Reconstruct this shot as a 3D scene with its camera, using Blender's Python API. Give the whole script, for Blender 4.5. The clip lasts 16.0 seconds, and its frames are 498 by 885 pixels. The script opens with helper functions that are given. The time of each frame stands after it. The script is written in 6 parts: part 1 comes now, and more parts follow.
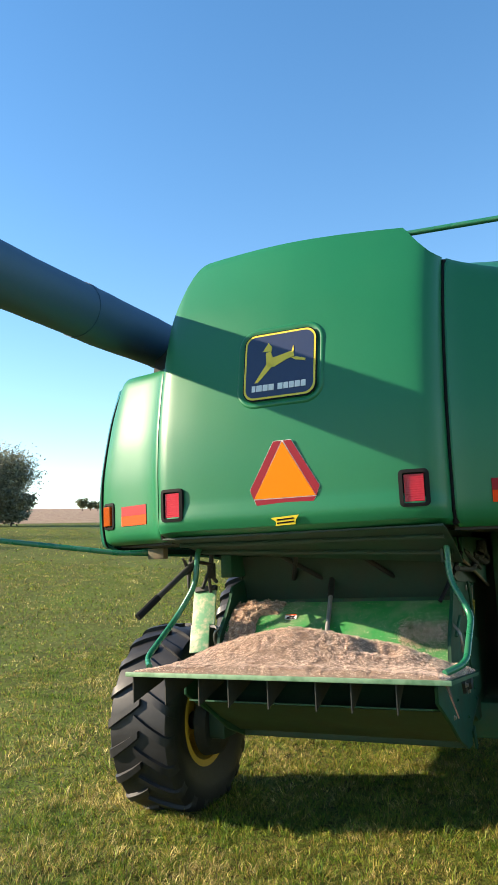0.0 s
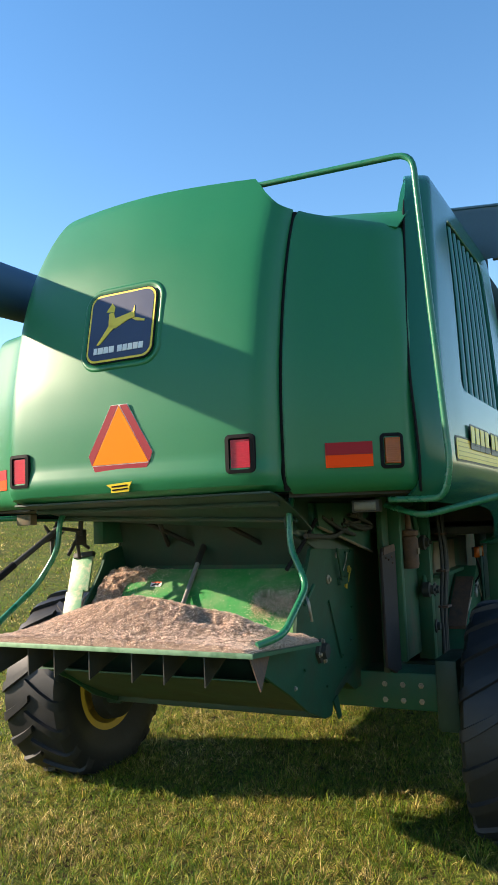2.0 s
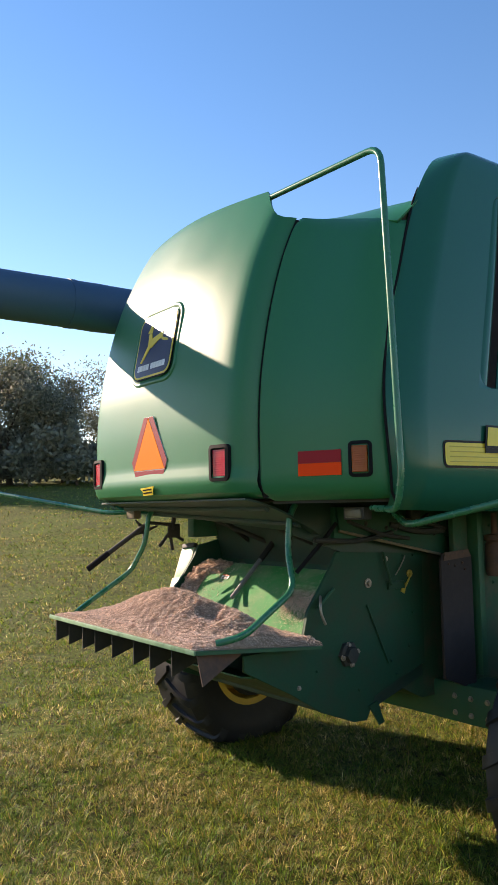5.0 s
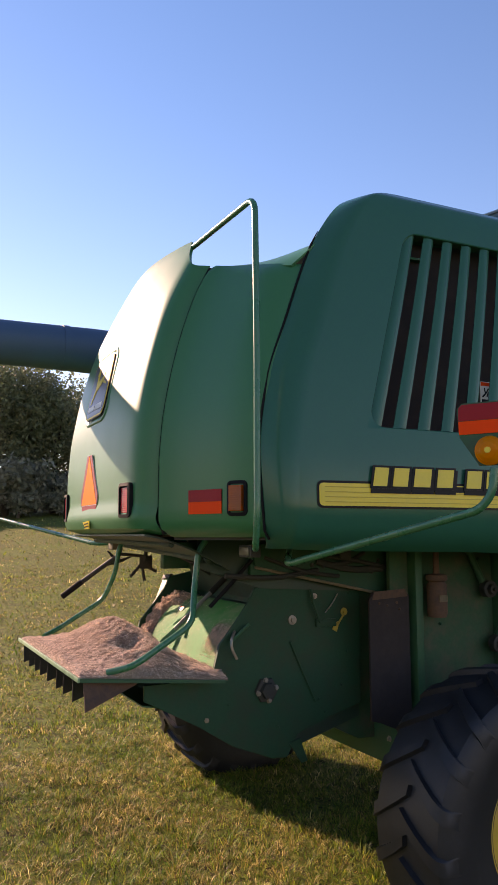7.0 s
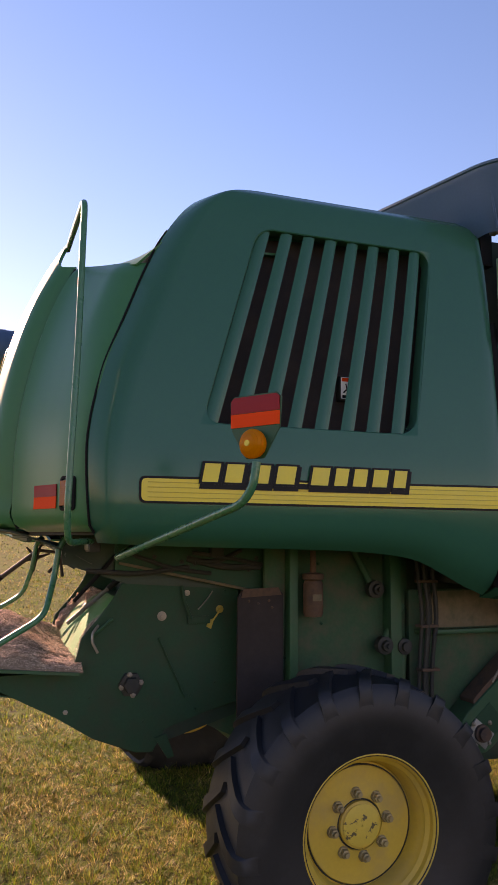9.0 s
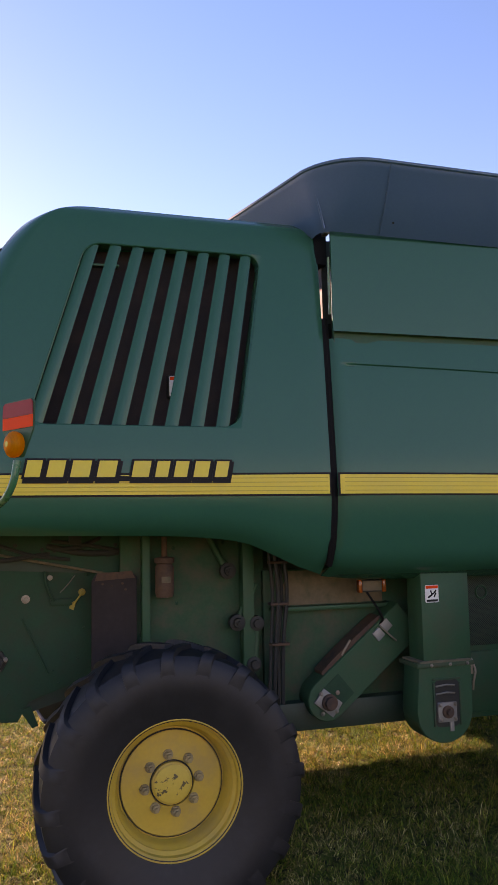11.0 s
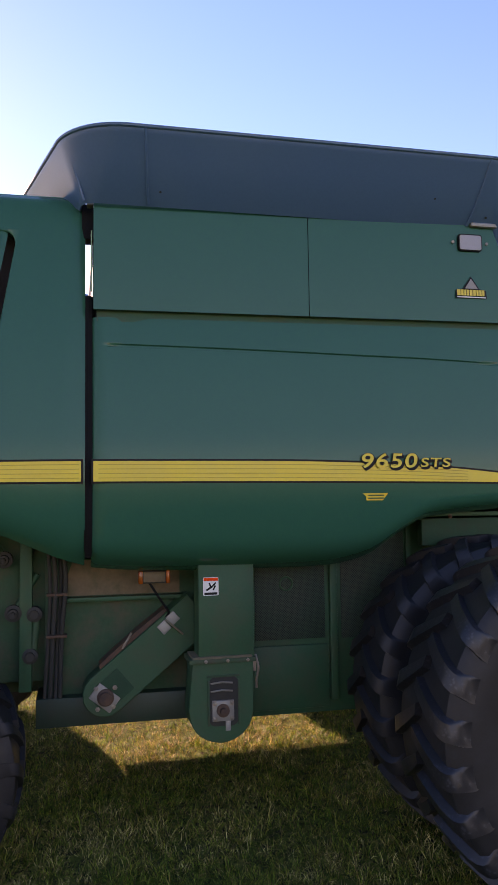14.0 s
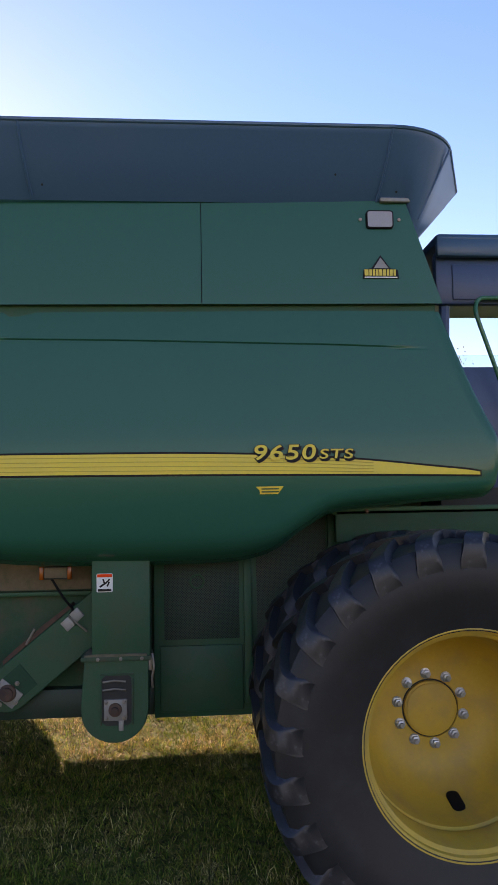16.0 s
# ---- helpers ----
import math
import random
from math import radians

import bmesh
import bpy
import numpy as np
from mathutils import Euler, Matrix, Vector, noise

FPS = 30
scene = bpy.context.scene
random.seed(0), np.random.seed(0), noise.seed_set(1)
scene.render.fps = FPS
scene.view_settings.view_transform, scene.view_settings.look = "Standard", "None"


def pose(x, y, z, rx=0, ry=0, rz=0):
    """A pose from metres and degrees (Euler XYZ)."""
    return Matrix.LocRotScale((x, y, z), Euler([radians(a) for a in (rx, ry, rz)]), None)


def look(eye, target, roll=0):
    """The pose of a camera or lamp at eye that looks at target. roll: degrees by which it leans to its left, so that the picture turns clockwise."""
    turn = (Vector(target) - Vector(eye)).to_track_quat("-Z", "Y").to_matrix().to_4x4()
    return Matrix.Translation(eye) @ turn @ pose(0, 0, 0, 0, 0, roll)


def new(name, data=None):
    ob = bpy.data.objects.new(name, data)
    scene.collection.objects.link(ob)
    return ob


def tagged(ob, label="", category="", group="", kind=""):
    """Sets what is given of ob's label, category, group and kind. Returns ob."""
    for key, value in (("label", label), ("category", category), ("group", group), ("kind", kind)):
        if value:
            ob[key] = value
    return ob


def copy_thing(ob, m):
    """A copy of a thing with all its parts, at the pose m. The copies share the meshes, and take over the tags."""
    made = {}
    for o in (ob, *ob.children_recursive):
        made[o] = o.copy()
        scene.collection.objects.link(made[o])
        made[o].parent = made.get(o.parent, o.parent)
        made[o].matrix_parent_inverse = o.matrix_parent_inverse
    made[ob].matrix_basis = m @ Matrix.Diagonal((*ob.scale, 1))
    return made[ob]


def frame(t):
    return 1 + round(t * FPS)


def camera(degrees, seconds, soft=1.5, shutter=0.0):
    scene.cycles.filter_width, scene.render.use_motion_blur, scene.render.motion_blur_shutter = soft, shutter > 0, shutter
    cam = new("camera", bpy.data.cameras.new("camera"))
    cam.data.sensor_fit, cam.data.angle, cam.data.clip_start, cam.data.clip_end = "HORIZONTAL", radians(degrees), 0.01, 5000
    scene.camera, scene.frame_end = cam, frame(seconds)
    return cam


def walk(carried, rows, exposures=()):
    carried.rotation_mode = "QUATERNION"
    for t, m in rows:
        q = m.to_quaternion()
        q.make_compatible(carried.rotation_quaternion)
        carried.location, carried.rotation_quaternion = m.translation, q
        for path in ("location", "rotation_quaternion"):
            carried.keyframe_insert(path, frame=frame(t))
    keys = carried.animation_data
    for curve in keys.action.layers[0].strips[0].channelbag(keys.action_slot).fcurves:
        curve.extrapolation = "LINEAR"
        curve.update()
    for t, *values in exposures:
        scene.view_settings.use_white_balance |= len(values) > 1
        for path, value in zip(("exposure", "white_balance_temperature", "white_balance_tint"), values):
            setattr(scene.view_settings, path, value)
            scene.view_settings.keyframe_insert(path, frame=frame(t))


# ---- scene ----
cam = camera(35.7, 16.0, soft=0.5)
PATH = [
    (0, (1.574, -3.964, 1.979), (0.762, -2.161, 2.276), -2.3),
    (0.5, (1.709, -3.821, 1.971), (0.928, -1.999, 2.236), -2.5),
    (1, (1.877, -3.6, 1.991), (1.122, -1.762, 2.218), -2.3),
    (1.5, (2.163, -3.468, 1.962), (1.377, -1.642, 2.176), -2.4),
    (2, (2.455, -3.377, 1.986), (1.56, -1.599, 2.182), -2.3),
    (2.5, (2.75, -3.193, 1.976), (1.729, -1.482, 2.149), -2.0),
    (3, (3.05, -3.089, 1.978), (1.904, -1.458, 2.14), -1.7),
    (3.2, (3.19, -3.042, 1.97), (1.939, -1.491, 2.141), -1.4),
    (5.3, (4.140, -2.165, 2.085), (2.524, -0.998, 2.247), -1.3),
    (5.5, (4.204, -2.065, 2.071), (2.569, -0.924, 2.235), -1.3),
    (6, (4.382, -1.769, 2.073), (2.681, -0.733, 2.252), -1.0),
    (6.5, (4.634, -1.516, 2.065), (2.905, -0.533, 2.278), -0.8),
    (7, (4.87, -1.277, 2.115), (3.084, -0.407, 2.351), -0.2),
    (7.5, (4.917, -0.979, 2.093), (3.104, -0.175, 2.353), 0.1),
    (8, (5.06, -0.644, 2.085), (3.238, 0.133, 2.359), 0.0),
    (8.5, (5.275, -0.377, 2.097), (3.427, 0.344, 2.357), 0.2),
    (9, (5.387, -0.111, 2.069), (3.521, 0.564, 2.317), 0.4),
    (9.5, (5.569, 0.173, 2.067), (3.693, 0.822, 2.312), 0.6),
    (9.7, (5.682, 0.268, 2.056), (3.804, 0.914, 2.296), 0.7),
    (12, (6.207, 1.572, 2.083), (4.281, 2.079, 2.27), -1.6),
    (12.5, (6.182, 1.891, 2.09), (4.25, 2.375, 2.273), -0.3),
    (13, (6.226, 2.213, 2.088), (4.288, 2.675, 2.263), -0.3),
    (13.5, (6.353, 2.53, 2.139), (4.409, 2.971, 2.301), -0.4),
    (14, (6.342, 2.803, 2.119), (4.396, 3.238, 2.272), -0.8),
    (14.5, (6.347, 3.2, 2.087), (4.388, 3.569, 2.246), -0.6),
    (15, (6.445, 3.561, 2.097), (4.47, 3.824, 2.263), -0.4),
    (15.5, (6.397, 3.852, 2.052), (4.416, 4.066, 2.224), 0.6),
    (16, (6.37, 4.17, 2.04), (4.383, 4.327, 2.207), -1.0),
]
EXPOSURES = [(0, 1.28, 7400, 15), (3, 1.27, 7450, 20), (5.5, 0.98, 7800, 33), (6.5, 0.98, 8600, 44), (7.5, 0.97, 8900, 46), (9.5, 1.12, 9600, 56), (12, 1.34, 8900, 57), (14.5, 1.40, 8700, 57), (16, 1.27, 8400, 49)]
walk(cam, [(t, look(eye, target, roll)) for t, eye, target, roll in PATH], EXPOSURES)

# ---- sky and sun ----
SUN = Vector((-1.0, -0.36, 0.475)).normalized()
world = bpy.data.worlds.new("sky")
scene.world = world
world.use_nodes = True
wn = world.node_tree
wn.nodes.clear()
sky = wn.nodes.new("ShaderNodeTexSky")
sky.sky_type = "NISHITA"
sky.sun_disc = False
sky.sun_elevation = math.asin(SUN.z)
sky.sun_rotation = math.atan2(SUN.x, SUN.y)
sky.air_density, sky.dust_density, sky.ozone_density = 1.0, 0.05, 1.5
back = wn.nodes.new("ShaderNodeBackground")
back.inputs["Strength"].default_value = 0.13
wout = wn.nodes.new("ShaderNodeOutputWorld")
tone = wn.nodes.new("ShaderNodeHueSaturation")
tone.inputs["Saturation"].default_value = 1.32
wn.links.new(sky.outputs[0], tone.inputs["Color"])
wn.links.new(tone.outputs[0], back.inputs[0])
wn.links.new(back.outputs[0], wout.inputs[0])
sun = new("sun", bpy.data.lights.new("sun", "SUN"))
sun.data.energy, sun.data.angle, sun.data.color = 4.9, radians(0.55), (1.0, 0.91, 0.74)
sun.matrix_world = look(SUN * 50, (0, 0, 0))


# ---- materials ----
def material(name, colour, rough=0.5, metal=0.0, vary=0.15, grain=40.0, blotch=3.0, bump=0.1, second=None, amount=0.5,
             coat=0.0, spec=0.5, island=False, rough_vary=0.1, edge=(0.40, 0.72)):
    """A surface with fine grain, larger blotches toward a second colour, uneven gloss and fine relief."""
    m = bpy.data.materials.new(name)
    m.use_nodes = True
    t = m.node_tree
    b = t.nodes["Principled BSDF"]
    tc = t.nodes.new("ShaderNodeTexCoord")
    n1, n2 = t.nodes.new("ShaderNodeTexNoise"), t.nodes.new("ShaderNodeTexNoise")
    n1.inputs["Scale"].default_value, n1.inputs["Detail"].default_value = grain, 4
    n2.inputs["Scale"].default_value, n2.inputs["Detail"].default_value, n2.inputs["Roughness"].default_value = blotch, 9, 0.62
    for n in (n1, n2):
        t.links.new(tc.outputs["Object"], n.inputs["Vector"])
    hsv = t.nodes.new("ShaderNodeHueSaturation")
    hsv.inputs["Color"].default_value = (*colour, 1)
    mr = t.nodes.new("ShaderNodeMapRange")
    mr.inputs["To Min"].default_value, mr.inputs["To Max"].default_value = 1 - vary, 1 + vary
    t.links.new(n1.outputs["Fac"], mr.inputs["Value"])
    t.links.new(mr.outputs[0], hsv.inputs["Value"])
    col = hsv.outputs[0]
    if second:
        ramp = t.nodes.new("ShaderNodeMapRange")
        ramp.interpolation_type = "SMOOTHSTEP"
        ramp.inputs["From Min"].default_value, ramp.inputs["From Max"].default_value = edge
        ramp.inputs["To Max"].default_value = amount
        t.links.new(n2.outputs["Fac"], ramp.inputs["Value"])
        mix = t.nodes.new("ShaderNodeMix")
        mix.data_type = "RGBA"
        mix.inputs["B"].default_value = (*second, 1)
        for sock in mix.inputs:
            if sock.name == "A" and sock.type == "RGBA":
                t.links.new(col, sock)
            if sock.name == "B" and sock.type == "RGBA":
                sock.default_value = (*second, 1)
        t.links.new(ramp.outputs[0], mix.inputs[0])
        col = [o for o in mix.outputs if o.type == "RGBA"][0]
    if island:
        geo = t.nodes.new("ShaderNodeNewGeometry")
        h2 = t.nodes.new("ShaderNodeHueSaturation")
        m2 = t.nodes.new("ShaderNodeMapRange")
        m2.inputs["To Min"].default_value, m2.inputs["To Max"].default_value = (0.42, 1.58) if island is True else (1 - island, 1 + island)
        t.links.new(geo.outputs["Random Per Island"], m2.inputs["Value"])
        t.links.new(m2.outputs[0], h2.inputs["Value"])
        t.links.new(col, h2.inputs["Color"])
        col = h2.outputs[0]
    t.links.new(col, b.inputs["Base Color"])
    rr = t.nodes.new("ShaderNodeMapRange")
    rr.inputs["To Min"].default_value, rr.inputs["To Max"].default_value = max(0.02, rough - rough_vary), min(1, rough + rough_vary)
    t.links.new(n2.outputs["Fac"], rr.inputs["Value"])
    t.links.new(rr.outputs[0], b.inputs["Roughness"])
    b.inputs["Metallic"].default_value = metal
    b.inputs["Coat Weight"].default_value = coat
    b.inputs["Coat Roughness"].default_value = 0.15
    b.inputs["Specular IOR Level"].default_value = spec
    if bump:
        bp = t.nodes.new("ShaderNodeBump")
        bp.inputs["Strength"].default_value, bp.inputs["Distance"].default_value = bump, 0.004
        t.links.new(n1.outputs["Fac"], bp.inputs["Height"])
        t.links.new(bp.outputs[0], b.inputs["Normal"])
    return m


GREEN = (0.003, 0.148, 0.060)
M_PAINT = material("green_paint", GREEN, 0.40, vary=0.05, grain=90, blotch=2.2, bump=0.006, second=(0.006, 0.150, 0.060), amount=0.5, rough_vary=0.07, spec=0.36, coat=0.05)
# Green tube given a navy base for the sky on its shaded side.
M_AUGER = material("sky_tinted_tube_paint", (0.030, 0.085, 0.150), 0.6, vary=0.06, grain=60, blotch=3, bump=0.01, second=(0.035, 0.095, 0.16), amount=0.5)
# Hood paint copied darker and bluer, the shade on the sides put in.
M_PANEL = material("shaded_green_side_panel", (0.004, 0.106, 0.068), 0.20, vary=0.05, grain=70, blotch=1.5, bump=0.004, second=(0.005, 0.118, 0.076), amount=0.35, rough_vary=0.04, spec=0.30)
M_STEEL = material("green_steel", (0.006, 0.080, 0.038), 0.55, vary=0.12, grain=60, blotch=6, bump=0.05, second=(0.055, 0.068, 0.038), amount=0.45, spec=0.35)
# Darker copy of the green steel, with faint blotches.
M_CHOP = material("darker_green_steel", (0.004, 0.056, 0.029), 0.6, vary=0.16, grain=60, blotch=6, bump=0.06, second=(0.030, 0.042, 0.024), amount=0.55, spec=0.25)
M_BRIGHT = material("bright_green_sheet", (0.014, 0.22, 0.05), 0.75, spec=0.25, vary=0.1, grain=60, blotch=5, bump=0.03, second=(0.34, 0.30, 0.20), amount=0.4)
M_TUBE = material("green_tube", (0.008, 0.15, 0.075), 0.28, vary=0.06, grain=80, blotch=8, bump=0.02, second=(0.05, 0.14, 0.07), amount=0.4)
M_DIRTY = material("dusty_green_steel", (0.018, 0.078, 0.040), 0.75, vary=0.2, grain=50, blotch=7, bump=0.12, second=(0.105, 0.078, 0.054), amount=0.65, edge=(0.38, 0.74), spec=0.3)
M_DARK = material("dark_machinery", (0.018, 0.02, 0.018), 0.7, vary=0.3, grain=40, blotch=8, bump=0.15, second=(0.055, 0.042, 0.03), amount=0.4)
M_RUST = material("rusty_steel", (0.10, 0.05, 0.03), 0.8, vary=0.3, grain=60, blotch=12, bump=0.2, second=(0.04, 0.03, 0.03), amount=0.7)
M_BLACK = material("black_rubber_trim", (0.009, 0.009, 0.010), 0.75, vary=0.2, grain=60, bump=0.05, spec=0.12)
M_TYRE = material("tyre_rubber", (0.0115, 0.012, 0.0145), 0.52, vary=0.2, grain=35, blotch=9, bump=0.15, second=(0.034, 0.034, 0.038), amount=0.35, spec=0.4, edge=(0.45, 0.75))
# Blue-grey blotches are scuffs with the sky's sheen painted in.
M_LUG = material("scuffed_sheen_lug_rubber", (0.0125, 0.0135, 0.018), 0.42, vary=0.2, grain=35, blotch=26, bump=0.25, second=(0.075, 0.08, 0.095), amount=0.5, edge=(0.54, 0.70))
M_NUT = material("bright_zinc_nut", (0.36, 0.39, 0.46), 0.35, metal=0.75, vary=0.1, grain=90, bump=0.03)
M_YELLOW = material("yellow_wheel_paint", (0.57, 0.355, 0.045), 0.55, vary=0.08, grain=50, blotch=5, bump=0.04, second=(0.38, 0.255, 0.09), amount=0.6)
M_DECAL_Y = material("yellow_decal", (0.78, 0.56, 0.04), 0.42, vary=0.05, grain=60, bump=0.0, second=(0.6, 0.45, 0.1), amount=0.4)
M_DECAL_K = material("black_decal", (0.006, 0.006, 0.008), 0.4, vary=0.1, bump=0.0, spec=0.15)
M_DECAL_B = material("navy_decal", (0.018, 0.030, 0.075), 0.35, vary=0.1, bump=0.0)
M_DECAL_W = material("white_decal", (0.72, 0.72, 0.70), 0.5, vary=0.08, bump=0.0)
M_ORANGE = material("fluorescent_orange", (0.84, 0.19, 0.006), 0.6, vary=0.03, grain=60, bump=0.0, spec=0.08)
M_REDBORDER = material("red_reflective_border", (0.25, 0.010, 0.022), 0.5, vary=0.06, grain=200, bump=0.02, spec=0.2)
M_REDTAPE = material("dark_red_reflector", (0.34, 0.012, 0.018), 0.5, vary=0.06, grain=200, bump=0.02, spec=0.2)
M_ORTAPE = material("orange_reflector", (1.0, 0.065, 0.006), 0.6, vary=0.05, grain=200, bump=0.02, spec=0.12)
M_REDLENS = material("red_lamp_lens", (0.75, 0.018, 0.045), 0.2, vary=0.1, grain=60, bump=0.02, coat=0.5)
M_AMBER = material("amber_lamp_lens", (0.50, 0.095, 0.010), 0.2, vary=0.1, grain=60, bump=0.02, coat=0.5)
# Amber brightened for sunlight glowing through the lens.
M_MARKER = material("sunlit_amber_lens", (1.0, 0.36, 0.006), 0.3, vary=0.1, grain=60, bump=0.02, spec=0.3)
M_KNOB = material("dull_yellow_plastic", (0.38, 0.27, 0.03), 0.5, vary=0.1, bump=0.02, second=(0.2, 0.14, 0.03), amount=0.5)
M_LINE = material("stripe_line_brown", (0.50, 0.34, 0.025), 0.45, vary=0.05, bump=0.0)
M_EDGE = material("worn_sunlit_edge", (0.20, 0.34, 0.20), 0.5, vary=0.2, grain=60, blotch=14, bump=0.05, second=(0.06, 0.16, 0.07), amount=0.8)
M_PALE = material("pale_green_sheet", (0.09, 0.28, 0.13), 0.5, vary=0.1, blotch=16, second=(0.55, 0.42, 0.30), amount=0.9)
M_CABTRIM = material("dark_cab_trim", (0.035, 0.075, 0.155), 0.4, vary=0.1, bump=0.02)
M_STEELB = material("zinc_bolt", (0.30, 0.27, 0.23), 0.5, metal=0.6, vary=0.15, grain=90, bump=0.05, second=(0.2, 0.13, 0.08), amount=0.5)
M_GREY = material("grey_metal", (0.30, 0.30, 0.29), 0.5, metal=0.4, vary=0.15, second=(0.16, 0.13, 0.1), amount=0.5)
# Blue cast of sky and haze is put into this dark green.
M_TANK = material("sky_hazed_tank_sheet", (0.042, 0.125, 0.235), 0.38, vary=0.08, grain=60, blotch=2, bump=0.02, second=(0.055, 0.14, 0.24), amount=0.5)
M_WBOLT = material("dusty_wheel_nut", (0.34, 0.255, 0.13), 0.6, metal=0.2, vary=0.2, grain=90, bump=0.05, second=(0.13, 0.09, 0.06), amount=0.6)
# Darker than the flakes: shade in the gaps between hulls put in.
M_CHAFF = material("shaded_oat_hull_chaff", (0.30, 0.20, 0.145), 0.9, vary=0.5, grain=260, blotch=60, bump=0.6, second=(0.20, 0.13, 0.09), amount=0.5)
M_FLAKE = material("chaff_flake", (0.80, 0.61, 0.48), 0.85, vary=0.2, grain=60, blotch=13, bump=0.0, island=0.6, second=(0.32, 0.20, 0.14), amount=0.8, edge=(0.52, 0.68))
M_HUB = material("chipped_yellow_hub", (0.60, 0.40, 0.06), 0.55, vary=0.1, grain=60, blotch=22, bump=0.1, second=(0.05, 0.04, 0.03), amount=0.9, edge=(0.575, 0.60))
M_SHIELD = material("dusty_dark_shield", (0.020, 0.013, 0.013), 0.85, vary=0.3, grain=50, blotch=6, bump=0.15, second=(0.040, 0.028, 0.027), amount=0.7)
M_DUST = material("tan_dusty_sheet", (0.17, 0.125, 0.08), 0.9, vary=0.25, grain=40, blotch=9, bump=0.15, second=(0.06, 0.08, 0.045), amount=0.7)
# Pale lens dimmed for the shadow under the hood corner.
M_LAMPD = material("shade_dimmed_lamp_lens", (0.11, 0.10, 0.07), 0.4, vary=0.2, grain=60, bump=0.1)
# Roof green bluer than its paint, the mirrored sky put in.
M_CABROOF = material("sky_tinted_roof", (0.025, 0.10, 0.175), 0.35, vary=0.08, grain=60, blotch=3, bump=0.02)
# Green darkened nearly to black for the shade below and inside the machine.
M_UNDER = material("shade_darkened_green", (0.006, 0.036, 0.022), 0.55, vary=0.2, grain=40, blotch=6, bump=0.08, second=(0.03, 0.034, 0.022), amount=0.5)
M_LAMPW = material("clear_lamp_lens", (0.34, 0.32, 0.33), 0.25, vary=0.1, grain=120, bump=0.1)
M_GLASS = bpy.data.materials.new("cab_glass")
M_GLASS.use_nodes = True
_b = M_GLASS.node_tree.nodes["Principled BSDF"]
_b.inputs["Transmission Weight"].default_value, _b.inputs["Roughness"].default_value, _b.inputs["IOR"].default_value = 1.0, 0.0, 1.02
_b.inputs["Base Color"].default_value = (0.75, 0.85, 0.85, 1)

for _m in (M_AMBER, M_MARKER, M_REDLENS):
    _t = _m.node_tree
    _tr, _mx = _t.nodes.new("ShaderNodeBsdfTranslucent"), _t.nodes.new("ShaderNodeMixShader")
    _b = _t.nodes["Principled BSDF"]
    _t.links.new(_b.inputs["Base Color"].links[0].from_socket, _tr.inputs["Color"])
    _mx.inputs[0].default_value = 0.65 if _m is M_MARKER else 0.4
    _t.links.new(_b.outputs[0], _mx.inputs[1])
    _t.links.new(_tr.outputs[0], _mx.inputs[2])
    _t.links.new(_mx.outputs[0], _t.nodes["Material Output"].inputs["Surface"])


# ---- mesh tools ----
def part(name, bm, mat, parent=None, label="", angle=38):
    """One mesh object from a bmesh, under a thing or a part."""
    me = bpy.data.meshes.new(name)
    bmesh.ops.recalc_face_normals(bm, faces=bm.faces)
    bm.to_mesh(me)
    bm.free()
    me.materials.append(mat)
    me.shade_smooth()
    me.set_sharp_from_angle(angle=radians(angle))
    ob = new(name, me)
    if parent:
        ob.parent = parent
    if label:
        ob["label"] = label
    return ob


def empty(name, place=(0, 0, 0)):
    ob = new(name)
    ob.location = place
    return ob


def curve(pts):
    """A smooth function through (x, y) pairs."""
    xs, ys = np.array([p[0] for p in pts], float), np.array([p[1] for p in pts], float)
    d = np.diff(ys) / np.diff(xs)
    m = np.concatenate(([d[0]], np.where(d[:-1] * d[1:] > 0, 2 * d[:-1] * d[1:] / (d[:-1] + d[1:] + 1e-12), 0), [d[-1]]))

    def f(x):
        x = min(max(x, xs[0]), xs[-1])
        i = min(int(np.searchsorted(xs, x, side="right")) - 1, len(xs) - 2)
        h = xs[i + 1] - xs[i]
        s = (x - xs[i]) / h
        return float((2 * s**3 - 3 * s**2 + 1) * ys[i] + (s**3 - 2 * s**2 + s) * h * m[i] + (-2 * s**3 + 3 * s**2) * ys[i + 1] + (s**3 - s**2) * h * m[i + 1])
    return f


def box(bm, x0, x1, y0, y1, z0, z1, bevel=0.0, m=None):
    g = bmesh.ops.create_cube(bm, size=1.0)
    vs = g["verts"]
    for v in vs:
        v.co = Vector(((x0 + x1) / 2 + v.co.x * (x1 - x0), (y0 + y1) / 2 + v.co.y * (y1 - y0), (z0 + z1) / 2 + v.co.z * (z1 - z0)))
    if bevel:
        es = list({e for v in vs for e in v.link_edges})
        r = bmesh.ops.bevel(bm, geom=es, offset=bevel, segments=2, affect="EDGES", profile=0.5)
        vs = [v for v in r["verts"]] + [v for v in vs if v.is_valid]
    if m:
        for v in set(vs):
            v.co = m @ v.co
    return vs


